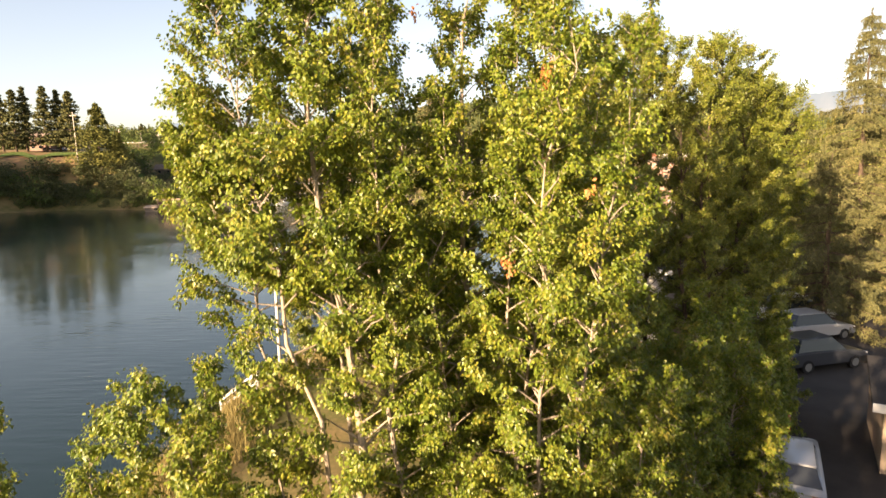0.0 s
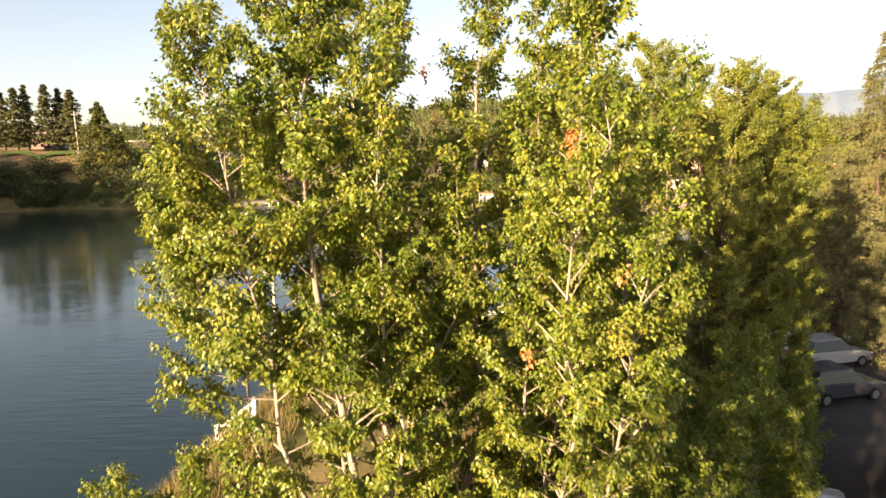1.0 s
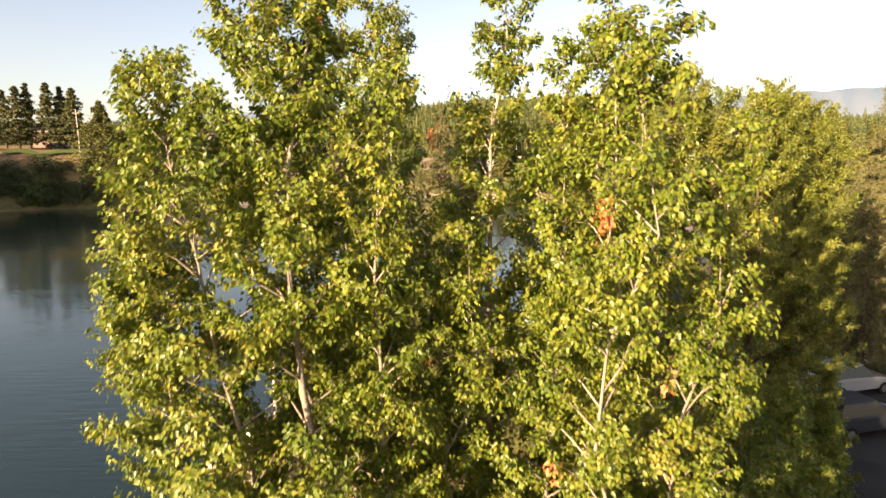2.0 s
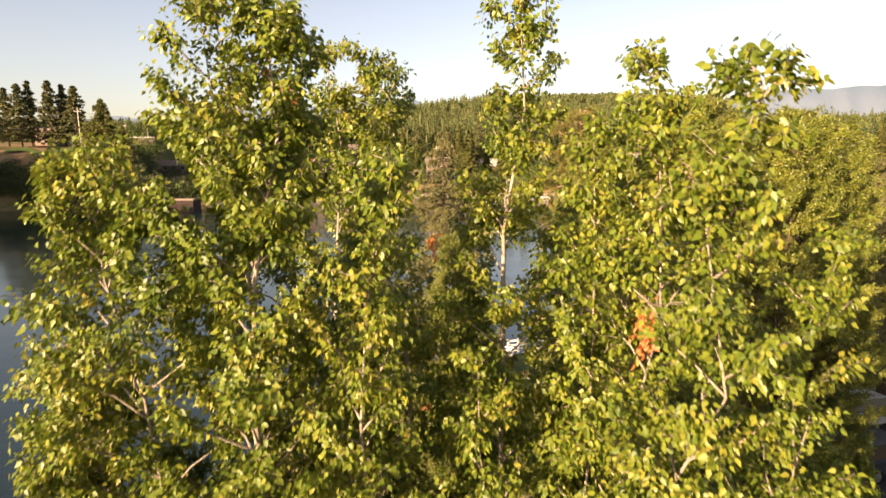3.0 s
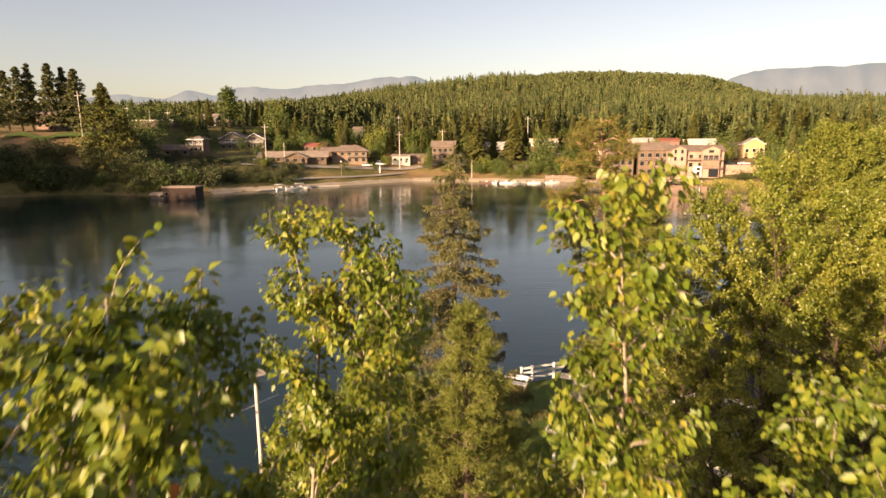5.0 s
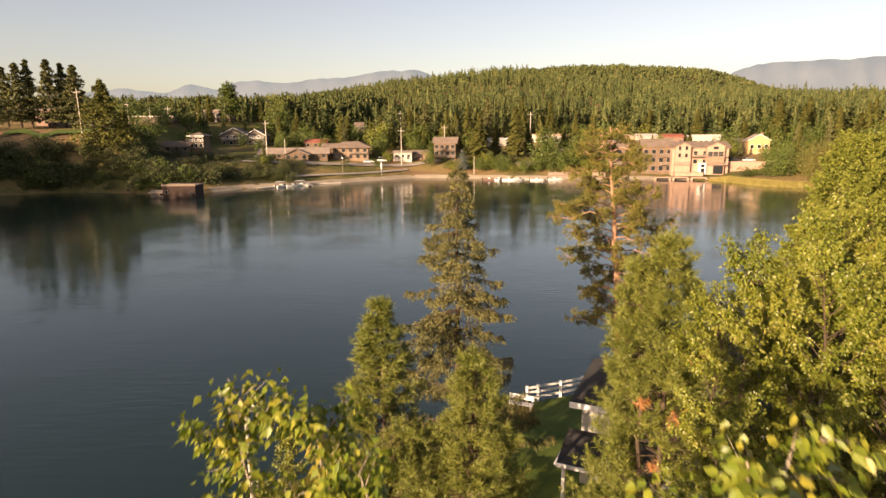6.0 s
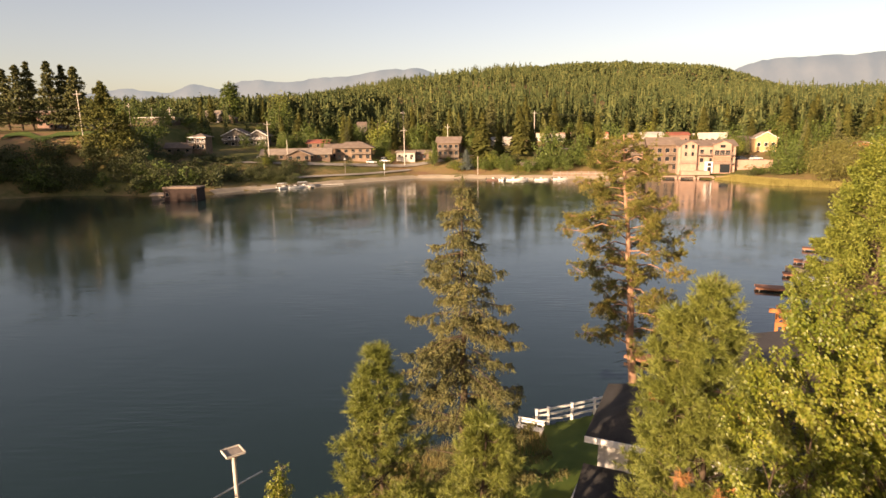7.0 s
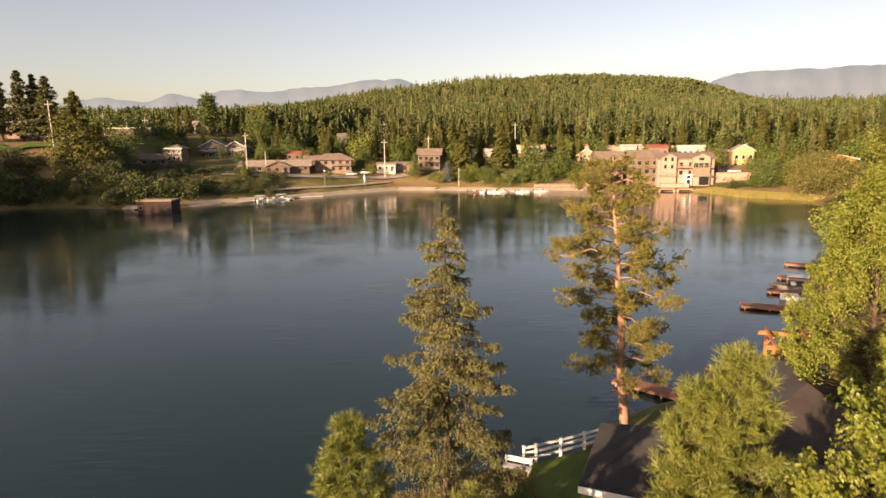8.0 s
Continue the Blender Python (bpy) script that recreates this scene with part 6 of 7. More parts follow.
forest("forest_belt", 81, 1500, (-420, 420, 255, 480), (11, 25), ragged_fir(110, 0.17, 8), "belt of tall firs and pines behind the town",
       lambda p: (shore_distance(p) > np.where(np.abs(p[:, 0] - 0) < 175, 88, 60)) & (p[:, 0] > -420) & ((p[:, 0] > -140) | (p[:, 1] > 345)), 0.45)
forest("hill_forest", 82, 12500, (-750, 1000, 470, 1180), (9, 22), ragged_fir(24, 0.17, 4), "dense conifer forest covering the near hill", lambda p: (p[:, 1] - 470) > -1, 0.36)
forest("ridge_forest", 83, 9000, (-300, 1900, 1180, 2150), (12, 24), ragged_fir(8, 0.32, 2), "conifer forest on the rounded far hill", lambda p: p[:, 1] > 0)
# out-of-view firs, added to keep low sun off the left bank
forest("unseen_west_forest", 84, 1100, (-330, -108, -60, 192), (21, 31), ragged_fir(40, 0.2, 5), "unseen tall firs added on the west shore to shade the bluff", lambda p: (shore_distance(p) > 5) & (p[:, 0] < -0.82 * p[:, 1] - 8))
forest("plateau_trees", 85, 1500, (-360, -62, 345, 520), (18, 28), ragged_fir(80, 0.24, 6), "dense belt of trees behind the houses on the bluff", lambda p: p[:, 1] > 350)
forest("town_pines", 86, 260, (-45, 190, 305, 400), (19, 31), ragged_fir(190, 0.15, 9), "tall pines standing behind the town", lambda p: (shore_distance(p) > 62) & ((p[:, 0] < 4) | (p[:, 0] > 64) | (p[:, 1] > 346)), 0.3)

# ---- buildings of the far shore ----
WOOD_BROWN = surface("brown_wood_siding", (0.10, 0.066, 0.046), (0.19, 0.13, 0.09), 0.7, 0.85, bump=0.3)
WOOD_TAN = surface("tan_wood_siding", (0.18, 0.12, 0.08), (0.28, 0.195, 0.135), 0.7, 0.85, bump=0.3)
STUCCO = surface("beige_stucco", (0.34, 0.205, 0.15), (0.44, 0.28, 0.21), 0.5, 0.9, bump=0.15)
STONE = surface("pinkish_stone", (0.32, 0.20, 0.15), (0.43, 0.285, 0.215), 0.8, 0.9, bump=0.6)
YELLOW = surface("yellow_siding", (0.38, 0.25, 0.12), (0.48, 0.33, 0.17), 0.6, 0.85)
ORANGE = surface("orange_siding", (0.46, 0.15, 0.05), (0.58, 0.22, 0.08), 0.6, 0.85)
WHITE_WALL = surface("white_wall", (0.38, 0.345, 0.30), (0.52, 0.48, 0.43), 0.5, 0.8)
GREY_WALL = surface("grey_brown_wall", (0.10, 0.085, 0.073), (0.18, 0.155, 0.13), 0.6, 0.85)
BOATHOUSE = surface("dark_red_boards", (0.026, 0.016, 0.013), (0.048, 0.030, 0.025), 0.8, 0.9, bump=0.4)
TAN_ROOF = surface("tan_shingles", (0.21, 0.165, 0.13), (0.32, 0.255, 0.20), 0.6, 0.9, bump=0.4)
BROWN_ROOF = surface("brown_shingles", (0.15, 0.11, 0.085), (0.24, 0.18, 0.14), 0.6, 0.9, bump=0.4)
RED_ROOF = surface("red_roof", (0.24, 0.07, 0.05), (0.34, 0.12, 0.08), 0.6, 0.8)


def row(n, w, z, ww, hh, off=0.0):
    return [(-w / 2 + w * (i + 0.5) / n + off, z, ww, hh) for i in range(n)]


house("boathouse", "dark red board boathouse with a flat roof standing in the lake", (-83.2, 186.5, 0.0), 3, 9.4, 6.5, 3.6, 0.5, BOATHOUSE, BROWN_ROOF, "flat", 0.6, wins=[(-3.8, 1.4, 0.9, 1.0)], door=3.5, category="boathouse", base=1.0)
house("boat_shelter", "low open-fronted grey shelter beside the boathouse", (-91.4, 190, 0.0), 0, 4.5, 4.0, 1.3, 0.5, GREY_WALL, TAN_ROOF, "x", 0.4, wins=[(1.2, 0.5, 1.3, 1.0)], category="shelter", base=1.0)
house("brick_house", "brick house half hidden behind the pines", (-172, 262, 22.2), 0, 9.0, 9, 6.0, 2.6, BRICK, TAN_ROOF, "hip", 0.7, wins=row(3, 9, 0.9, 1.3, 1.3) + row(3, 9, 3.7, 1.3, 1.3))
house("motel", "long white single-storey motel on the bluff", (-160.5, 266, 21.8), 0, 21, 7, 3.2, 0.9, WHITE_WALL, BROWN_ROOF, "x", 0.8, wins=row(7, 21, 0.9, 1.2, 1.2), door=-4.5)
house("shop_building", "long flat building with a dark roof and pale fascia", (-146.4, 300, 22.6), 0, 19, 10, 3.6, 0.6, WOOD_BROWN, WHITE_WALL, "flat", 1.2, wins=row(6, 19, 0.8, 1.6, 1.5), door=0)
house("shop_annex", "low shop wing with a brown roof", (-142, 294, 21.5), 0, 15, 5, 2.6, 0.9, WOOD_BROWN, BROWN_ROOF, "x", 0.5, wins=row(4, 15, 0.8, 1.4, 1.1))
house("tan_house", "house with a pale tan roof above the road", (-134, 331, 24.8), -8, 11, 9, 3.4, 2.2, WHITE_WALL, TAN_ROOF, "x", 0.8, wins=row(4, 11, 0.9, 1.3, 1.2))
house("small_house", "small brown house beside the tan-roofed one", (-123, 329, 23.6), 5, 6, 7, 2.8, 1.5, WOOD_BROWN, TAN_ROOF, "y", 0.5, wins=[(-1.2, 0.9, 1.1, 1.1), (1.2, 0.9, 1.1, 1.1)])
house("balcony_house", "two-storey red-brown house with wrap-round balconies", (-110.1, 262, 12.2), -4, 6.2, 6, 5.2, 1.4, WOOD_BROWN, BROWN_ROOF, "hip", 0.8, wins=row(3, 6.2, 0.7, 1.2, 1.5) + row(3, 6.2, 3.3, 1.2, 1.4), balconies=[(-3.6, 3.6, 2.9, 1.2)], trim=WHITE_PAINT)
house("cabin", "low dark cabin with a masonry chimney on the slope", (-117.6, 260, 11.0), 6, 10.5, 6, 2.5, 1.8, GREY_WALL, BROWN_ROOF, "x", 0.6, wins=row(3, 10.5, 0.7, 1.3, 1.1), chimney=(3.0, 3, 5.4))
AF = house("lodge_house", "large grey-brown house with two gables and a porch", (-108.5, 300, 12.4), 4, 12.5, 9, 5.4, 3.0, GREY_WALL, BROWN_ROOF, "y", 0.7, wins=row(4, 12.5, 0.9, 1.4, 1.4) + row(3, 9, 3.6, 1.3, 1.3), balconies=[(-6.2, 6.2, 3.0, 1.6)], trim=WHITE_PAINT)
house("gabled_house", "grey-brown gabled house joined to the larger one", (-98.6, 301, 12.8), 4, 8.6, 8, 4.8, 2.4, GREY_WALL, BROWN_ROOF, "y", 0.7, wins=row(3, 8.6, 0.9, 1.3, 1.3) + row(2, 6, 3.2, 1.2, 1.2), balconies=[(-4.2, 4.2, 2.8, 1.4)], trim=WHITE_PAINT)
house("long_lodge", "long low lodge with a broad tan shingle roof", (-69.8, 262, 7.8), 10, 27, 9, 2.5, 1.9, WOOD_BROWN, TAN_ROOF, "x", 1.0, wins=row(9, 27, 0.7, 1.3, 1.2), door=2.0)
house("lodge_porch", "gabled entrance porch of the long lodge", (-68.0, 258.6, 7.6), 10, 9.5, 4.5, 2.3, 2.0, WOOD_BROWN, TAN_ROOF, "y", 0.8, wins=row(3, 9.5, 0.6, 1.5, 1.3))
house("hip_roof_house", "two-storey house with a broad hipped brown roof", (-48.2, 272, 7.0), 6, 15, 9, 5.0, 2.4, WOOD_TAN, BROWN_ROOF, "hip", 1.3, wins=row(5, 15, 0.7, 1.4, 1.4) + row(5, 15, 3.3, 1.4, 1.2), balconies=[(-1.0, 7.4, 2.8, 1.5)], chimney=(2, 5, 7.6))
house("hip_roof_wing", "brown wing of the hipped-roof house", (-57.0, 276, 7.6), 6, 8, 8, 4.2, 1.8, WOOD_BROWN, BROWN_ROOF, "x", 0.8, wins=row(3, 8, 0.8, 1.2, 1.2))
house("white_cottage", "small white cottage beside a utility pole", (-26.9, 281, 6.6), 0, 8, 5.5, 2.9, 0.7, WHITE_WALL, TAN_ROOF, "x", 0.4, wins=row(3, 8, 1.0, 1.1, 1.0), door=2.4)
house("brown_shop", "low brown shop behind the dry bank", (-17.8, 285, 6.0), 0, 10, 6, 3.0, 1.2, BRICK, BROWN_ROOF, "x", 0.5, wins=row(4, 10, 0.9, 1.2, 1.2))
house("balcony_building", "dark three-storey building with stacked balconies", (-8.4, 283, 4.4), -6, 9.6, 9, 9.3, 2.2, WOOD_BROWN, BROWN_ROOF, "x", 0.9, wins=row(4, 9.6, 0.8, 1.5, 1.7) + row(4, 9.6, 3.7, 1.5, 1.7) + row(4, 9.6, 6.7, 1.5, 1.5), balconies=[(-4.8, 4.8, 3.1, 1.8), (-4.8, 4.8, 6.1, 1.8)])
house("white_garage", "white building with a pale roof between the firs", (16.5, 320, 9.0), -12, 9.6, 8, 4.4, 1.6, WHITE_WALL, WHITE_WALL, "x", 0.5, wins=row(3, 9.6, 1.0, 1.3, 1.2), door=3.4)
house("long_store", "long flat cream store behind the trees", (43.0, 330, 11.6), -6, 19, 12, 4.6, 0.5, WHITE_WALL, STUCCO, "flat", 0.5, wins=row(6, 19, 1.2, 1.6, 1.4), side=[("left", 3, 1.2, 1.4, 1.2)])
house("boat_store", "low shed with a pale roof by the beach trees", (25.5, 268, 2.2), 0, 6, 5, 2.2, 1.0, WOOD_TAN, TAN_ROOF, "x", 0.5, wins=[(-1.2, 0.8, 1.0, 0.9)], door=1.4)
YG = house("gable_house", "cream gabled house with an orange roof and cupola", (61.8, 290, 8.2), -10, 7.4, 8, 4.4, 2.6, STUCCO, RED_ROOF, "y", 0.6, wins=row(3, 7.4, 0.8, 1.2, 1.6) + row(2, 4, 3.0, 1.0, 1.2), trim=WHITE_PAINT)
cup = part("cupola", box_bm(-0.8, 0.8, 2.2, 3.8, 6.4, 8.2), STUCCO, YG, "small square roof cupola")
bm = bmesh.new()
bmesh.ops.create_cone(bm, cap_ends=True, segments=4, radius1=1.5, radius2=0.05, depth=0.9, matrix=Matrix.Translation((0, 3, 8.65)) @ Matrix.Rotation(radians(45), 4, "Z"))
part("cupola_roof", bm, RED_ROOF, cup)
for nm, lb, x, y, z, w, h, rise, wm, rm, rg in [
    ("town_house", "white house with a pale roof behind the apartments", 84, 296, 11.2, 9, 4.2, 1.2, WHITE_WALL, WHITE_WALL, "x"), ("town_house", "house with a red roof behind the apartments", 97, 300, 11.4, 9, 4.0, 1.0, BRICK, RED_ROOF, "x"),
    ("town_house", "white flat-roofed house behind the apartments", 112, 300, 11.2, 13, 4.4, 0.5, WHITE_WALL, WHITE_WALL, "flat"), ("town_house", "grey house with a brown roof behind the apartments", 122, 292, 8.6, 8, 4.4, 1.4, GREY_WALL, BROWN_ROOF, "x"),
    ("town_house", "small pale house in the firs", 76, 300, 11.0, 7, 4.0, 1.4, STUCCO, TAN_ROOF, "y"), ("town_house", "small white house in the trees on the slope", -42, 352, 19.0, 8, 3.6, 1.4, WHITE_WALL, TAN_ROOF, "x"),
    ("town_house", "small grey house in the trees on the slope", -58, 356, 19.0, 6, 3.4, 1.3, GREY_WALL, BROWN_ROOF, "x"), ("town_house", "small red-roofed house behind the lodge", -66, 284, 11.4, 10, 2.8, 1.2, WOOD_BROWN, RED_ROOF, "x")]:
    house(nm, lb, (x, y, z), 0, w, 7, h, rise, wm, rm, rg, 0.5, wins=row(max(2, int(w / 2.6)), w, 1.0, 1.2, 1.2))

# lakeside apartments
house("apartment_house", "brown three-storey lakeside apartments with stacked balconies", (76.2, 256, 1.9), -8, 11.5, 10, 10.6, 2.4, WOOD_BROWN, BROWN_ROOF, "x", 0.8,
      wins=row(4, 11.5, 0.9, 1.5, 1.7) + row(4, 11.5, 4.1, 1.5, 1.7) + row(4, 11.5, 7.4, 1.5, 1.6), side=[("right", 3, 4.2, 1.2, 1.4), ("right", 3, 7.4, 1.2, 1.4)], balconies=[(1.0, 5.7, 3.3, 1.7), (1.0, 5.7, 6.6, 1.7), (-5.7, -1.5, 6.6, 1.4)])
house("apartment_house", "brown gabled lakeside apartments joined by a dark gap", (63.6, 259, 2.2), -8, 11.0, 10, 9.8, 2.4, WOOD_BROWN, BROWN_ROOF, "x", 0.8,
      wins=row(4, 11, 0.9, 1.5, 1.7) + row(4, 11, 4.1, 1.5, 1.6) + row(4, 11, 7.1, 1.5, 1.5), balconies=[(-5.4, -0.5, 3.3, 1.6), (0.8, 5.4, 6.4, 1.6)])
RS = house("resort_building", "large pinkish four-storey lakeside resort with gabled bays", (90.5, 250, 1.6), -8, 20.5, 13, 10.3, 1.9, STONE, BROWN_ROOF, "x", 0.8,
           wins=row(6, 20.5, 4.2, 1.3, 1.5) + row(6, 20.5, 7.4, 1.3, 1.4), side=[("right", 3, 4.2, 1.3, 1.5), ("right", 8, 4.2, 1.3, 1.5), ("right", 3, 7.4, 1.3, 1.5), ("right", 8, 7.4, 1.3, 1.5)],
           balconies=[(-3.6, 9.4, 7.0, 2.6), (-9.8, -3.7, 3.9, 2.4), (2.0, 9.4, 3.9, 2.6)])
for gx_, gw in ((-6.6, 5.6), (5.2, 6.4)):
    gb = bmesh.new()
    pr = [(gx_ - gw / 2, 0.0), (gx_ + gw / 2, 0.0), (gx_ + gw / 2, 11.0), (gx_, 12.1), (gx_ - gw / 2, 11.0)]
    a = [gb.verts.new((p, -1.6, q)) for p, q in pr]
    b = [gb.verts.new((p, 4.0, q)) for p, q in pr]
    gb.faces.new(a)
    gb.faces.new(b[::-1])
    for i in range(5):
        gb.faces.new((a[i], b[i], b[(i + 1) % 5], a[(i + 1) % 5]))
    bmesh.ops.recalc_face_normals(gb, faces=gb.faces)
    bay = part("gabled_bay", gb, STUCCO if gx_ > 0 else STONE, RS, "pinkish stone bay")
    rb = bmesh.new()
    slab(rb, [(gx_ - gw / 2 - 0.5, 4.2, 10.75), (gx_ - gw / 2 - 0.5, -2.2, 10.75), (gx_, -2.2, 12.35), (gx_, 4.2, 12.35)], 0.2)
    slab(rb, [(gx_ + gw / 2 + 0.5, -2.2, 10.75), (gx_ + gw / 2 + 0.5, 4.2, 10.75), (gx_, 4.2, 12.35), (gx_, -2.2, 12.35)], 0.2)
    bmesh.ops.recalc_face_normals(rb, faces=rb.faces)
    part("bay_roof", rb, BROWN_ROOF, RS)
    if gx_ < 0:
        for lv in (2, 3):
            for k in (-1, 1):
                window(RS, gx_ + k * gw * 0.22, 1.1 + lv * 2.75, 0.9, 1.4, -1.6)
    else:
        window(RS, gx_, 9.6, 1.8, 1.0, -1.6)
        for k in (-1, 0, 1):
            window(RS, gx_ + k * 1.9, 6.9, 1.6, 1.7, -1.6)
        part("timber_panel", box_bm(gx_ - gw / 2 + 0.1, gx_ + gw / 2 - 0.1, -1.72, -1.605, 4.2, 6.3), WOOD_TAN, RS, "brown timber siding")
        part("glazed_front", box_bm(gx_ - 0.6, gx_ + gw / 2 - 0.3, -1.70, -1.605, 0.3, 3.4), GLASS, RS, "dark ground-floor glazing")
part("entrance_porch", box_bm(-0.6, 1.9, -2.4, -0.02, 0.0, 4.4, bevel=0.05), WHITE_PAINT, RS, "bright white entrance block")
window(RS, 0.65, 0.2, 1.2, 2.2, -2.4)
window(RS, 0.65, 2.9, 1.2, 1.0, -2.4)
part("terrace", box_bm(-9.6, 0.6, -4.2, -0.05, -0.4, 1.0), STONE, RS, "stone terrace wall")
house("stone_terrace", "pinkish stone parking terrace next to the resort", (107.4, 250.5, 0.6), -6, 15.5, 9, 5.2, 0.25, STONE, STONE, "flat", 0.15, category="terrace")
house("yellow_tower_house", "tall yellow gabled house above the stone annex", (129, 285, 5.6), -10, 8.6, 8, 8.2, 2.4, YELLOW, TAN_ROOF, "y", 0.5, wins=row(3, 8.6, 0.9, 1.4, 1.7) + row(3, 8.6, 4.6, 1.3, 1.6), chimney=(2.2, 5, 11.2), trim=WHITE_PAINT)
house("orange_house", "bright orange house with a low roof in the trees", (149.5, 251, 6.2), -20, 11, 8, 4.9, 1.4, ORANGE, RED_ROOF, "y", 0.7, wins=row(3, 11, 0.9, 1.5, 1.3) + row(3, 8, 3.2, 1.4, 1.1), balconies=[(-5.4, 0.0, 2.7, 1.4)], trim=WHITE_PAINT)


def utility_pole(label, x, y, top, base_z, arm=True, lean=0.0, r=0.17, group="utility poles", name="utility_pole"):
    """A wooden pole with a cross-arm, insulators and a can-shaped transformer."""
    z = min(base_z, ground_z(x, y))
    ob = empty(name, pose(x, y, z, 0, lean, 0), label, "pole", group)
    h = top - z
    v, q = tube([(0, 0, -0.5), (0, 0, h / 2), (0, 0, h)], [r * 1.2, r, r * 0.8], 9)
    raw("shaft", v, q, POLE_WOOD, ob, smooth=True)
    if arm:
        a = part("cross_arm", box_bm(-1.3, 1.3, -0.08, 0.08, h - 1.4, h - 1.2), GREY_WOOD, ob)
        for k in (-1.15, -0.5, 0.5, 1.15):
            part("insulator", box_bm(k - 0.06, k + 0.06, -0.06, 0.06, h - 1.2, h - 0.98, bevel=0.02), WHITE_PAINT, a)
    return ob


utility_pole("tall pale utility pole on the bluff", -132.3, 222, 34.0, 17.6, lean=-1.2)
utility_pole("pale utility pole at the lodge", -78.7, 255, 23.4, 10.5)
utility_pole("short wooden pole in front of the lodge", -72.2, 258, 16.0, 7.6, arm=False, r=0.14)
utility_pole("pale utility pole beside the cottage", -26.8, 275, 20.2, 5.6)
utility_pole("utility pole behind the dark building", -9.0, 300, 21.5, 9.5)
utility_pole("utility pole rising over the cream store", 34.2, 330, 27.9, 12)
utility_pole("slim pole standing on the beach", 4.2, 262, 8.6, 0.9, arm=False, r=0.12)
utility_pole("pole by the shop building", -158.3, 300, 33.3, 22, r=0.14)
utility_pole("flag pole with no flag by the shop building", -145.7, 296, 30.9, 22, arm=False, r=0.1)
utility_pole("pole beside the shop building", -139.1, 300, 31.2, 22, r=0.14)
utility_pole("utility pole in front of the firs", -33, 335, 29, 15)


def wire(label, a, b, sag, r=0.035):
    p = [np.array(a) + (np.array(b) - np.array(a)) * t - np.array([0, 0, sag * 4 * t * (1 - t)]) for t in np.linspace(0, 1, 14)]
    v, q = tube(p, [r] * 14, 4)
    tagged(raw("power_line", v, q, DARK_FRAME), label, "cable", "power lines")


wire("dark overhead cable from the bluff pole", (-132.3, 222, 28.0), (-230, 215, 27.0), 1.2)
wire("dark overhead cable from the bluff pole", (-132.3, 222, 32.8), (-78.7, 255, 22.2), 1.5)
wire("dark overhead cable over the town", (34.2, 330, 26.6), (200, 330, 26.0), 3.0, 0.05)
wire("dark overhead cable over the town", (-9.0, 300, 20.2), (34.2, 330, 26.6), 1.5)


def lamp_post(x, y, h, label):
    z = ground_z(x, y)
    ob = empty("street_lamp", pose(x, y, z), label, "street lamp")
    v, q = tube([(0, 0, -0.3), (0, 0, h)], [0.1, 0.07], 8)
    raw("post", v, q, GREY_WOOD, ob)
    part("lantern", box_bm(-0.22, 0.22, -0.22, 0.22, h, h + 0.6, bevel=0.05), WHITE_PAINT, ob, "pale lantern head")
    part("cap", box_bm(-0.3, 0.3, -0.3, 0.3, h + 0.6, h + 0.7), DARK_FRAME, ob)


lamp_post(-47.5, 250, 6.0, "slim lamp post beside the beach path")


def banner(x, y, z, h):
    ob = empty("folded_parasol", pose(x, y, z), "tall folded white parasol on the bank", "parasol")
    v, q = tube([(0, 0, -0.3), (0, 0, h)], [0.05, 0.04], 8)
    raw("mast", v, q, STEEL, ob)
    v, q = tube([(0, 0, h * 0.45), (0, 0, h * 0.6), (0, 0, h * 0.85), (0, 0, h)], [0.16, 0.34, 0.26, 0.03], 10)
    raw("cloth", v, q, WHITE_PAINT, ob, "furled white cloth", smooth=True)


banner(-32.9, 255, ground_z(-32.9, 255), 5.6)
WHITE_DECK = surface("pale_deck_boards", (0.42, 0.37, 0.31), (0.60, 0.55, 0.48), 1.0, 0.8)
dock("pale floating dock along the beach", (-60.5, 229.5), (-45.5, 233.5 + 1.5), 2.0, 0.4, mat=WHITE_DECK, group="beach docks", step_=0.4)
dock("pale floating dock at the beach", (-69.5, 215.0), (-60.5, 226.5), 1.8, 0.4, mat=WHITE_DECK, group="beach docks", step_=0.4)
dock("pale finger dock at the beach", (-57.5, 230.0), (-54.0, 224.0), 1.5, 0.4, mat=WHITE_DECK, group="beach docks", step_=0.4)
for x, y, r_, c in ((-63.5, 222.5, 60, True), (-60.0, 224.5, 40, False), (-57.5, 227, 30, True)):
    boat("white boat moored at the floating dock", x, y, r_, 6.0, None, c, "moored boats")
for x, y, r_, m in ((10.0, 246.5, 10, BRICK), (17.5, 245.5, -8, None), (21.0, 246.5, 30, None), (28.0, 245.0, 5, None), (13.5, 247.5, 70, None), (35.0, 246.8, 12, None)):
    boat("small boat moored along the beach wall" if m is None else "reddish boat moored along the beach wall", x, y, r_, 5.6, m, False, "moored boats")
dock("pale dock below the beach wall", (8.0, 248.2), (38.0, 247.2), 1.6, 0.4, mat=WHITE_DECK, group="beach docks", step_=0.4)


def beach_wall():
    ob = empty("retaining_wall", pose(44, 251.5, 0.5, 0, 0, -2), "warm timber retaining wall along the beach", "wall")
    for k in range(4):
        part("board", box_bm(-11, 11, -0.12, 0.12, k * 0.55, k * 0.55 + 0.5), WOOD_TAN if k % 2 else GREY_WOOD, ob)
    for i in range(9):
        part("post", box_bm(-11 + i * 2.7, -10.7 + i * 2.7, -0.3, -0.125, -0.8, 2.3), GREY_WOOD, ob)


beach_wall()


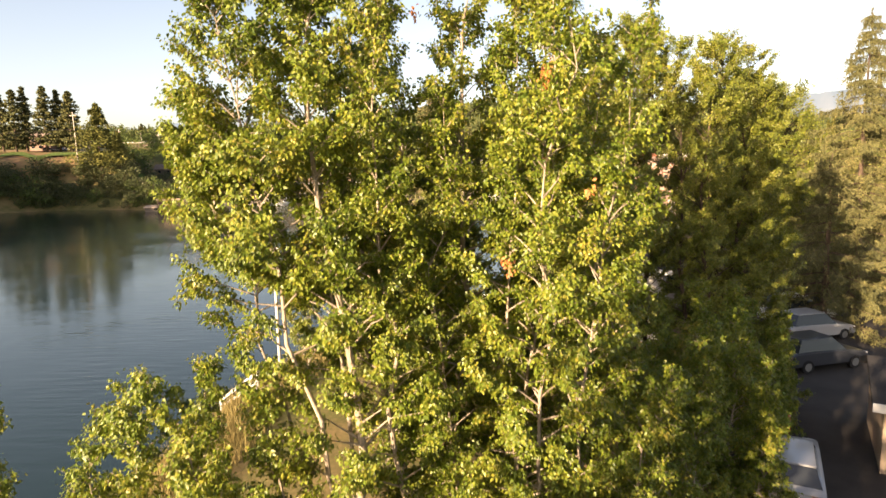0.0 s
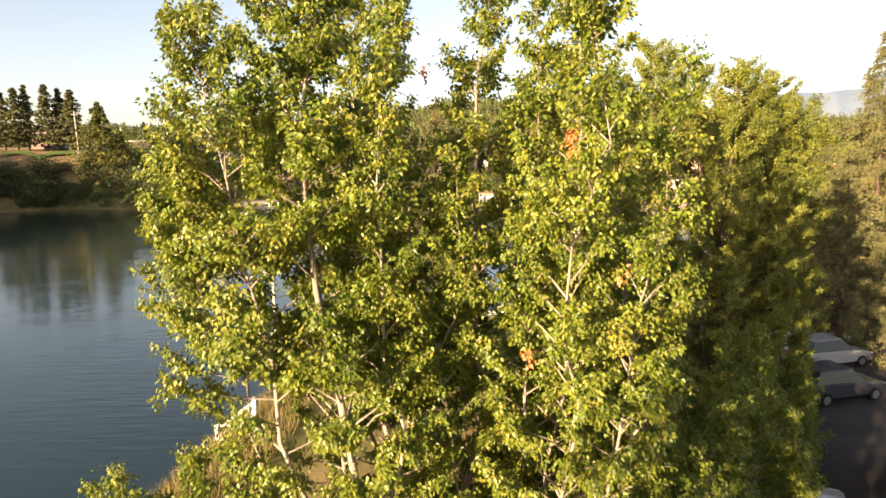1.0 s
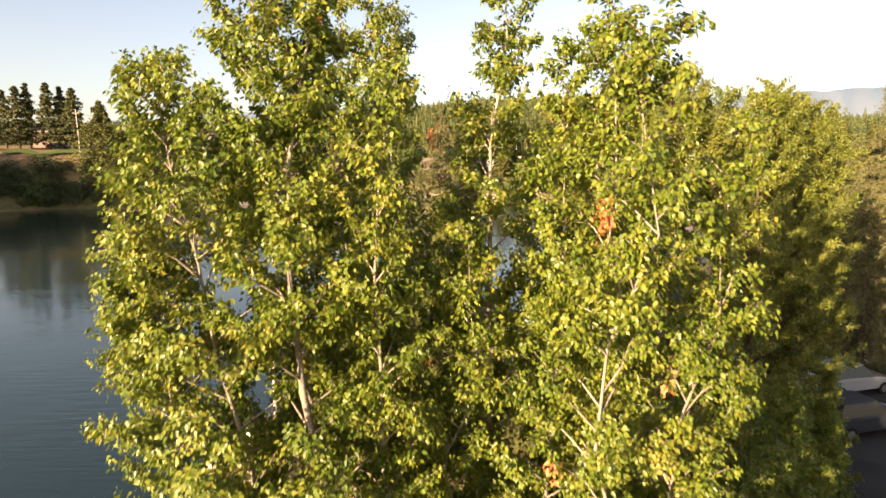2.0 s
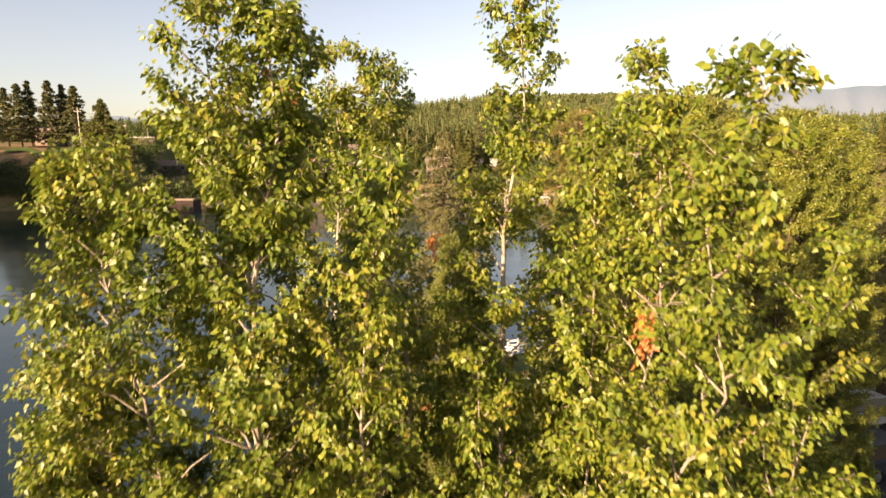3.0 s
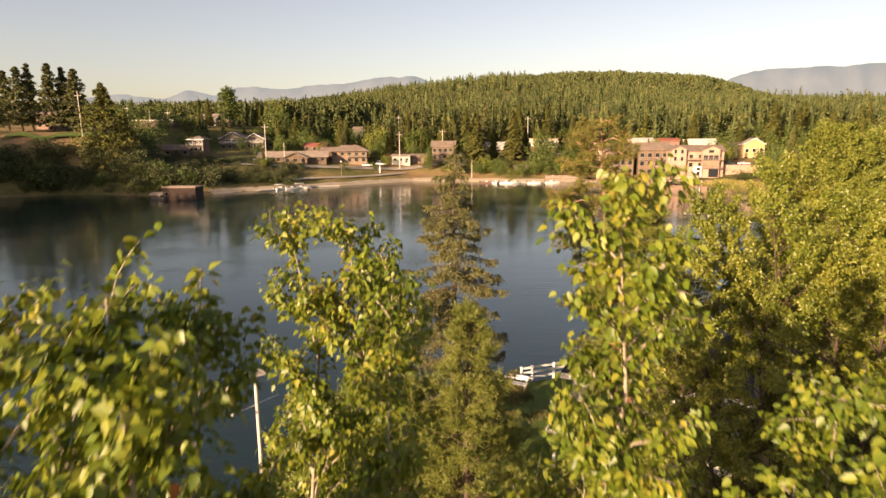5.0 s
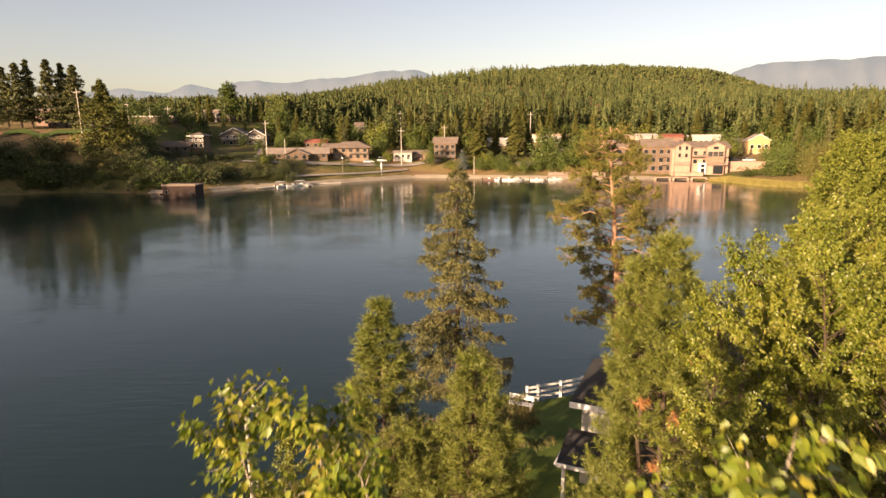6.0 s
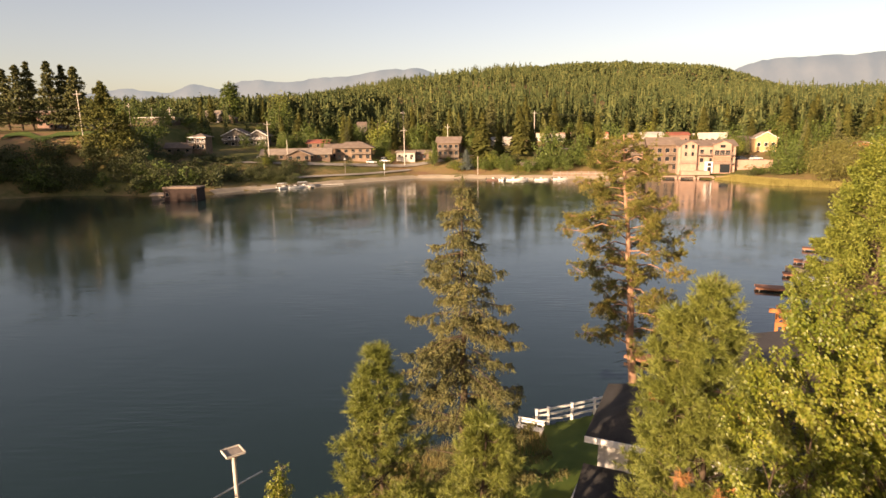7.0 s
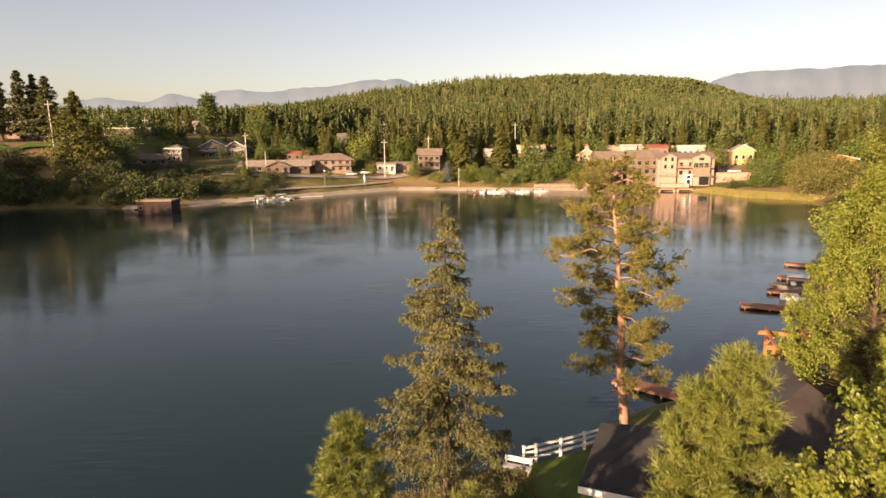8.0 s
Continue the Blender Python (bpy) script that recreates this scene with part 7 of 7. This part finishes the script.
def arch_landing(x, y, rz):
    """A stone landing whose shaded arched mouth at the water is a dark panel."""
    ob = empty("boat_landing", pose(x, y, 0, 0, 0, rz), "low stone landing with a dark arched opening", "landing", "stone landings")
    part("deck", box_bm(-2.6, 2.6, -1.2, 1.6, 0.75, 1.1, bevel=0.04), STONE, ob)
    for s in (-1, 1):
        part("pier", box_bm(s * 2.6 - 0.35, s * 2.6 + 0.35, -1.1, 1.5, -0.8, 0.75), STONE, ob)
    # the shade between the piers is drawn as a dark board
    part("opening", box_bm(-2.24, 2.24, 0.2, 0.4, -0.6, 0.7), DARK_FRAME, ob, "dark panel standing for the shade in the mouth")


for k in range(4):
    arch_landing(75 + k * 6.3, 244.8 - k * 1.3, -11)
for lb, c, x, y, r_, t in [("white van parked by the cottage", CAR_WHITE, -35.5, 277, 5, 0.6), ("white car parked by the cottage", CAR_WHITE, -40.5, 272, 5, 0.0), ("silver car parked by the lodge", SILVER, -84, 262, 10, 0.0),
                           ("white van parked behind the lodge", CAR_WHITE, -76, 280, 0, 0.8), ("dark car parked on the bluff", CAR_DARK, -166, 258, 3, 0.0), ("silver car parked on the bluff", SILVER, -160, 257, 3, 0.0), ("dark car parked on the bluff", CAR_DARK, -154.5, 257, 3, 0.1),
                           ("dark car parked on the annex terrace", CAR_DARK, 105.0, 253.5, 4, 0.0), ("white car parked on the annex terrace", CAR_WHITE, 110.4, 253.0, 4, 0.0)]:
    car_mesh(lb, c, x, y, r_, "cars in the town", t, z=6.26 if "terrace" in lb else None)

# garden and street trees between the houses
rng = np.random.default_rng(17)
tries = 0
planted = 0
while planted < 190 and tries < 4000:
    tries += 1
    x, y = rng.uniform(-150, 185), rng.uniform(240, 352)
    d = float(shore_distance(np.array([[x, y]]))[0])
    if y > 302 and abs(x + 0.37 * y) < 9:
        continue
    if d < 24 or (x < -132 and y < 300) or (-130 < x < -86 and y < 302):
        continue
    if (any(abs(x - hx) < hw / 2 + 2.2 and hy - 9 < y < hy + hd + 3 for hx, hy, hw, hd in HOUSES)
            or (8 < x < 62 and 272 < y < 332)):
        continue
    key = ("broad_b", "fir_a", "fir_b", "broad_b", "pine_b", "bright", "broad_a")[int(rng.integers(0, 7))]
    hh = rng.uniform(5, 9) if d < 45 else rng.uniform(9, 17) * (0.68 if x < -60 else 1.0)
    plant(key, x, y, hh * (1.25 if key[:3] in ("fir", "pin") else 0.85), None, group="garden trees of the town")
    planted += 1

for i in range(46):
    x, y = rng.uniform(-250, -90), rng.uniform(342, 440)
    if any(abs(x - hx) < hw / 2 + 2.2 and hy - 9 < y < hy + hd + 3 for hx, hy, hw, hd in HOUSES):
        continue
    plant(("pine_b", "fir_a", "broad_b", "fir_b", "column", "pine_a")[i % 6], x, y, rng.uniform(7, 11.5), None, group="trees behind the bluff")

# unseen trees, added behind the starting place to shade the car park
for x, y in ((-8.0, -5.0), (-4.4, -3.2), (-1.6, -5.0), (1.4, -3.6), (4.4, -5.2)):
    plant("broad_a", x, y, 14.0, 7.0, "unseen broadleaf tree added behind the start to shade the car park", group="shade trees")

for i in range(34):
    x = rng.uniform(-6, 62)
    plant(("broad_b", "broad_a", "broad_b", "bright")[i % 4], x, np.interp(x, [-6, 1, 22, 48, 72], [262, 260, 255, 254, 252]) + rng.uniform(3, 15), rng.uniform(3.5, 7.5), rng.uniform(4.5, 8), group="trees along the beach")
for x, y, hh in ((57, 279, 9), (66.5, 283, 10.5), (74, 279, 10), (86, 281, 12), (97, 280, 10.5), (113, 276, 9), (38, 318, 10), (49, 316, 9)):
    plant(("broad_b", "fir_a", "bright")[int(x) % 3], x, y, hh, hh * 0.62, group="trees behind the resort")
for x, y, hh, key in ((-88, 276, 7, "broad_b"), (-80, 284, 9, "broad_a"), (-62, 284, 9, "broad_b"), (-38, 290, 10, "broad_a"), (-33, 276, 6, "bright"), (-22, 292, 9, "broad_b"), (-15, 278, 7, "bright"),
                      (4, 290, 12, "fir_a"), (14, 286, 14, "fir_b"), (29, 290, 13, "fir_a"), (40, 300, 11, "broad_a"), (53, 302, 12, "fir_b"), (-100, 288, 7, "broad_b"), (-118, 276, 7, "broad_a"), (-128, 270, 8, "broad_b")):
    plant(key, x, y, hh, hh * (0.45 if key[:3] == "fir" else 0.85), group="garden trees between the houses")
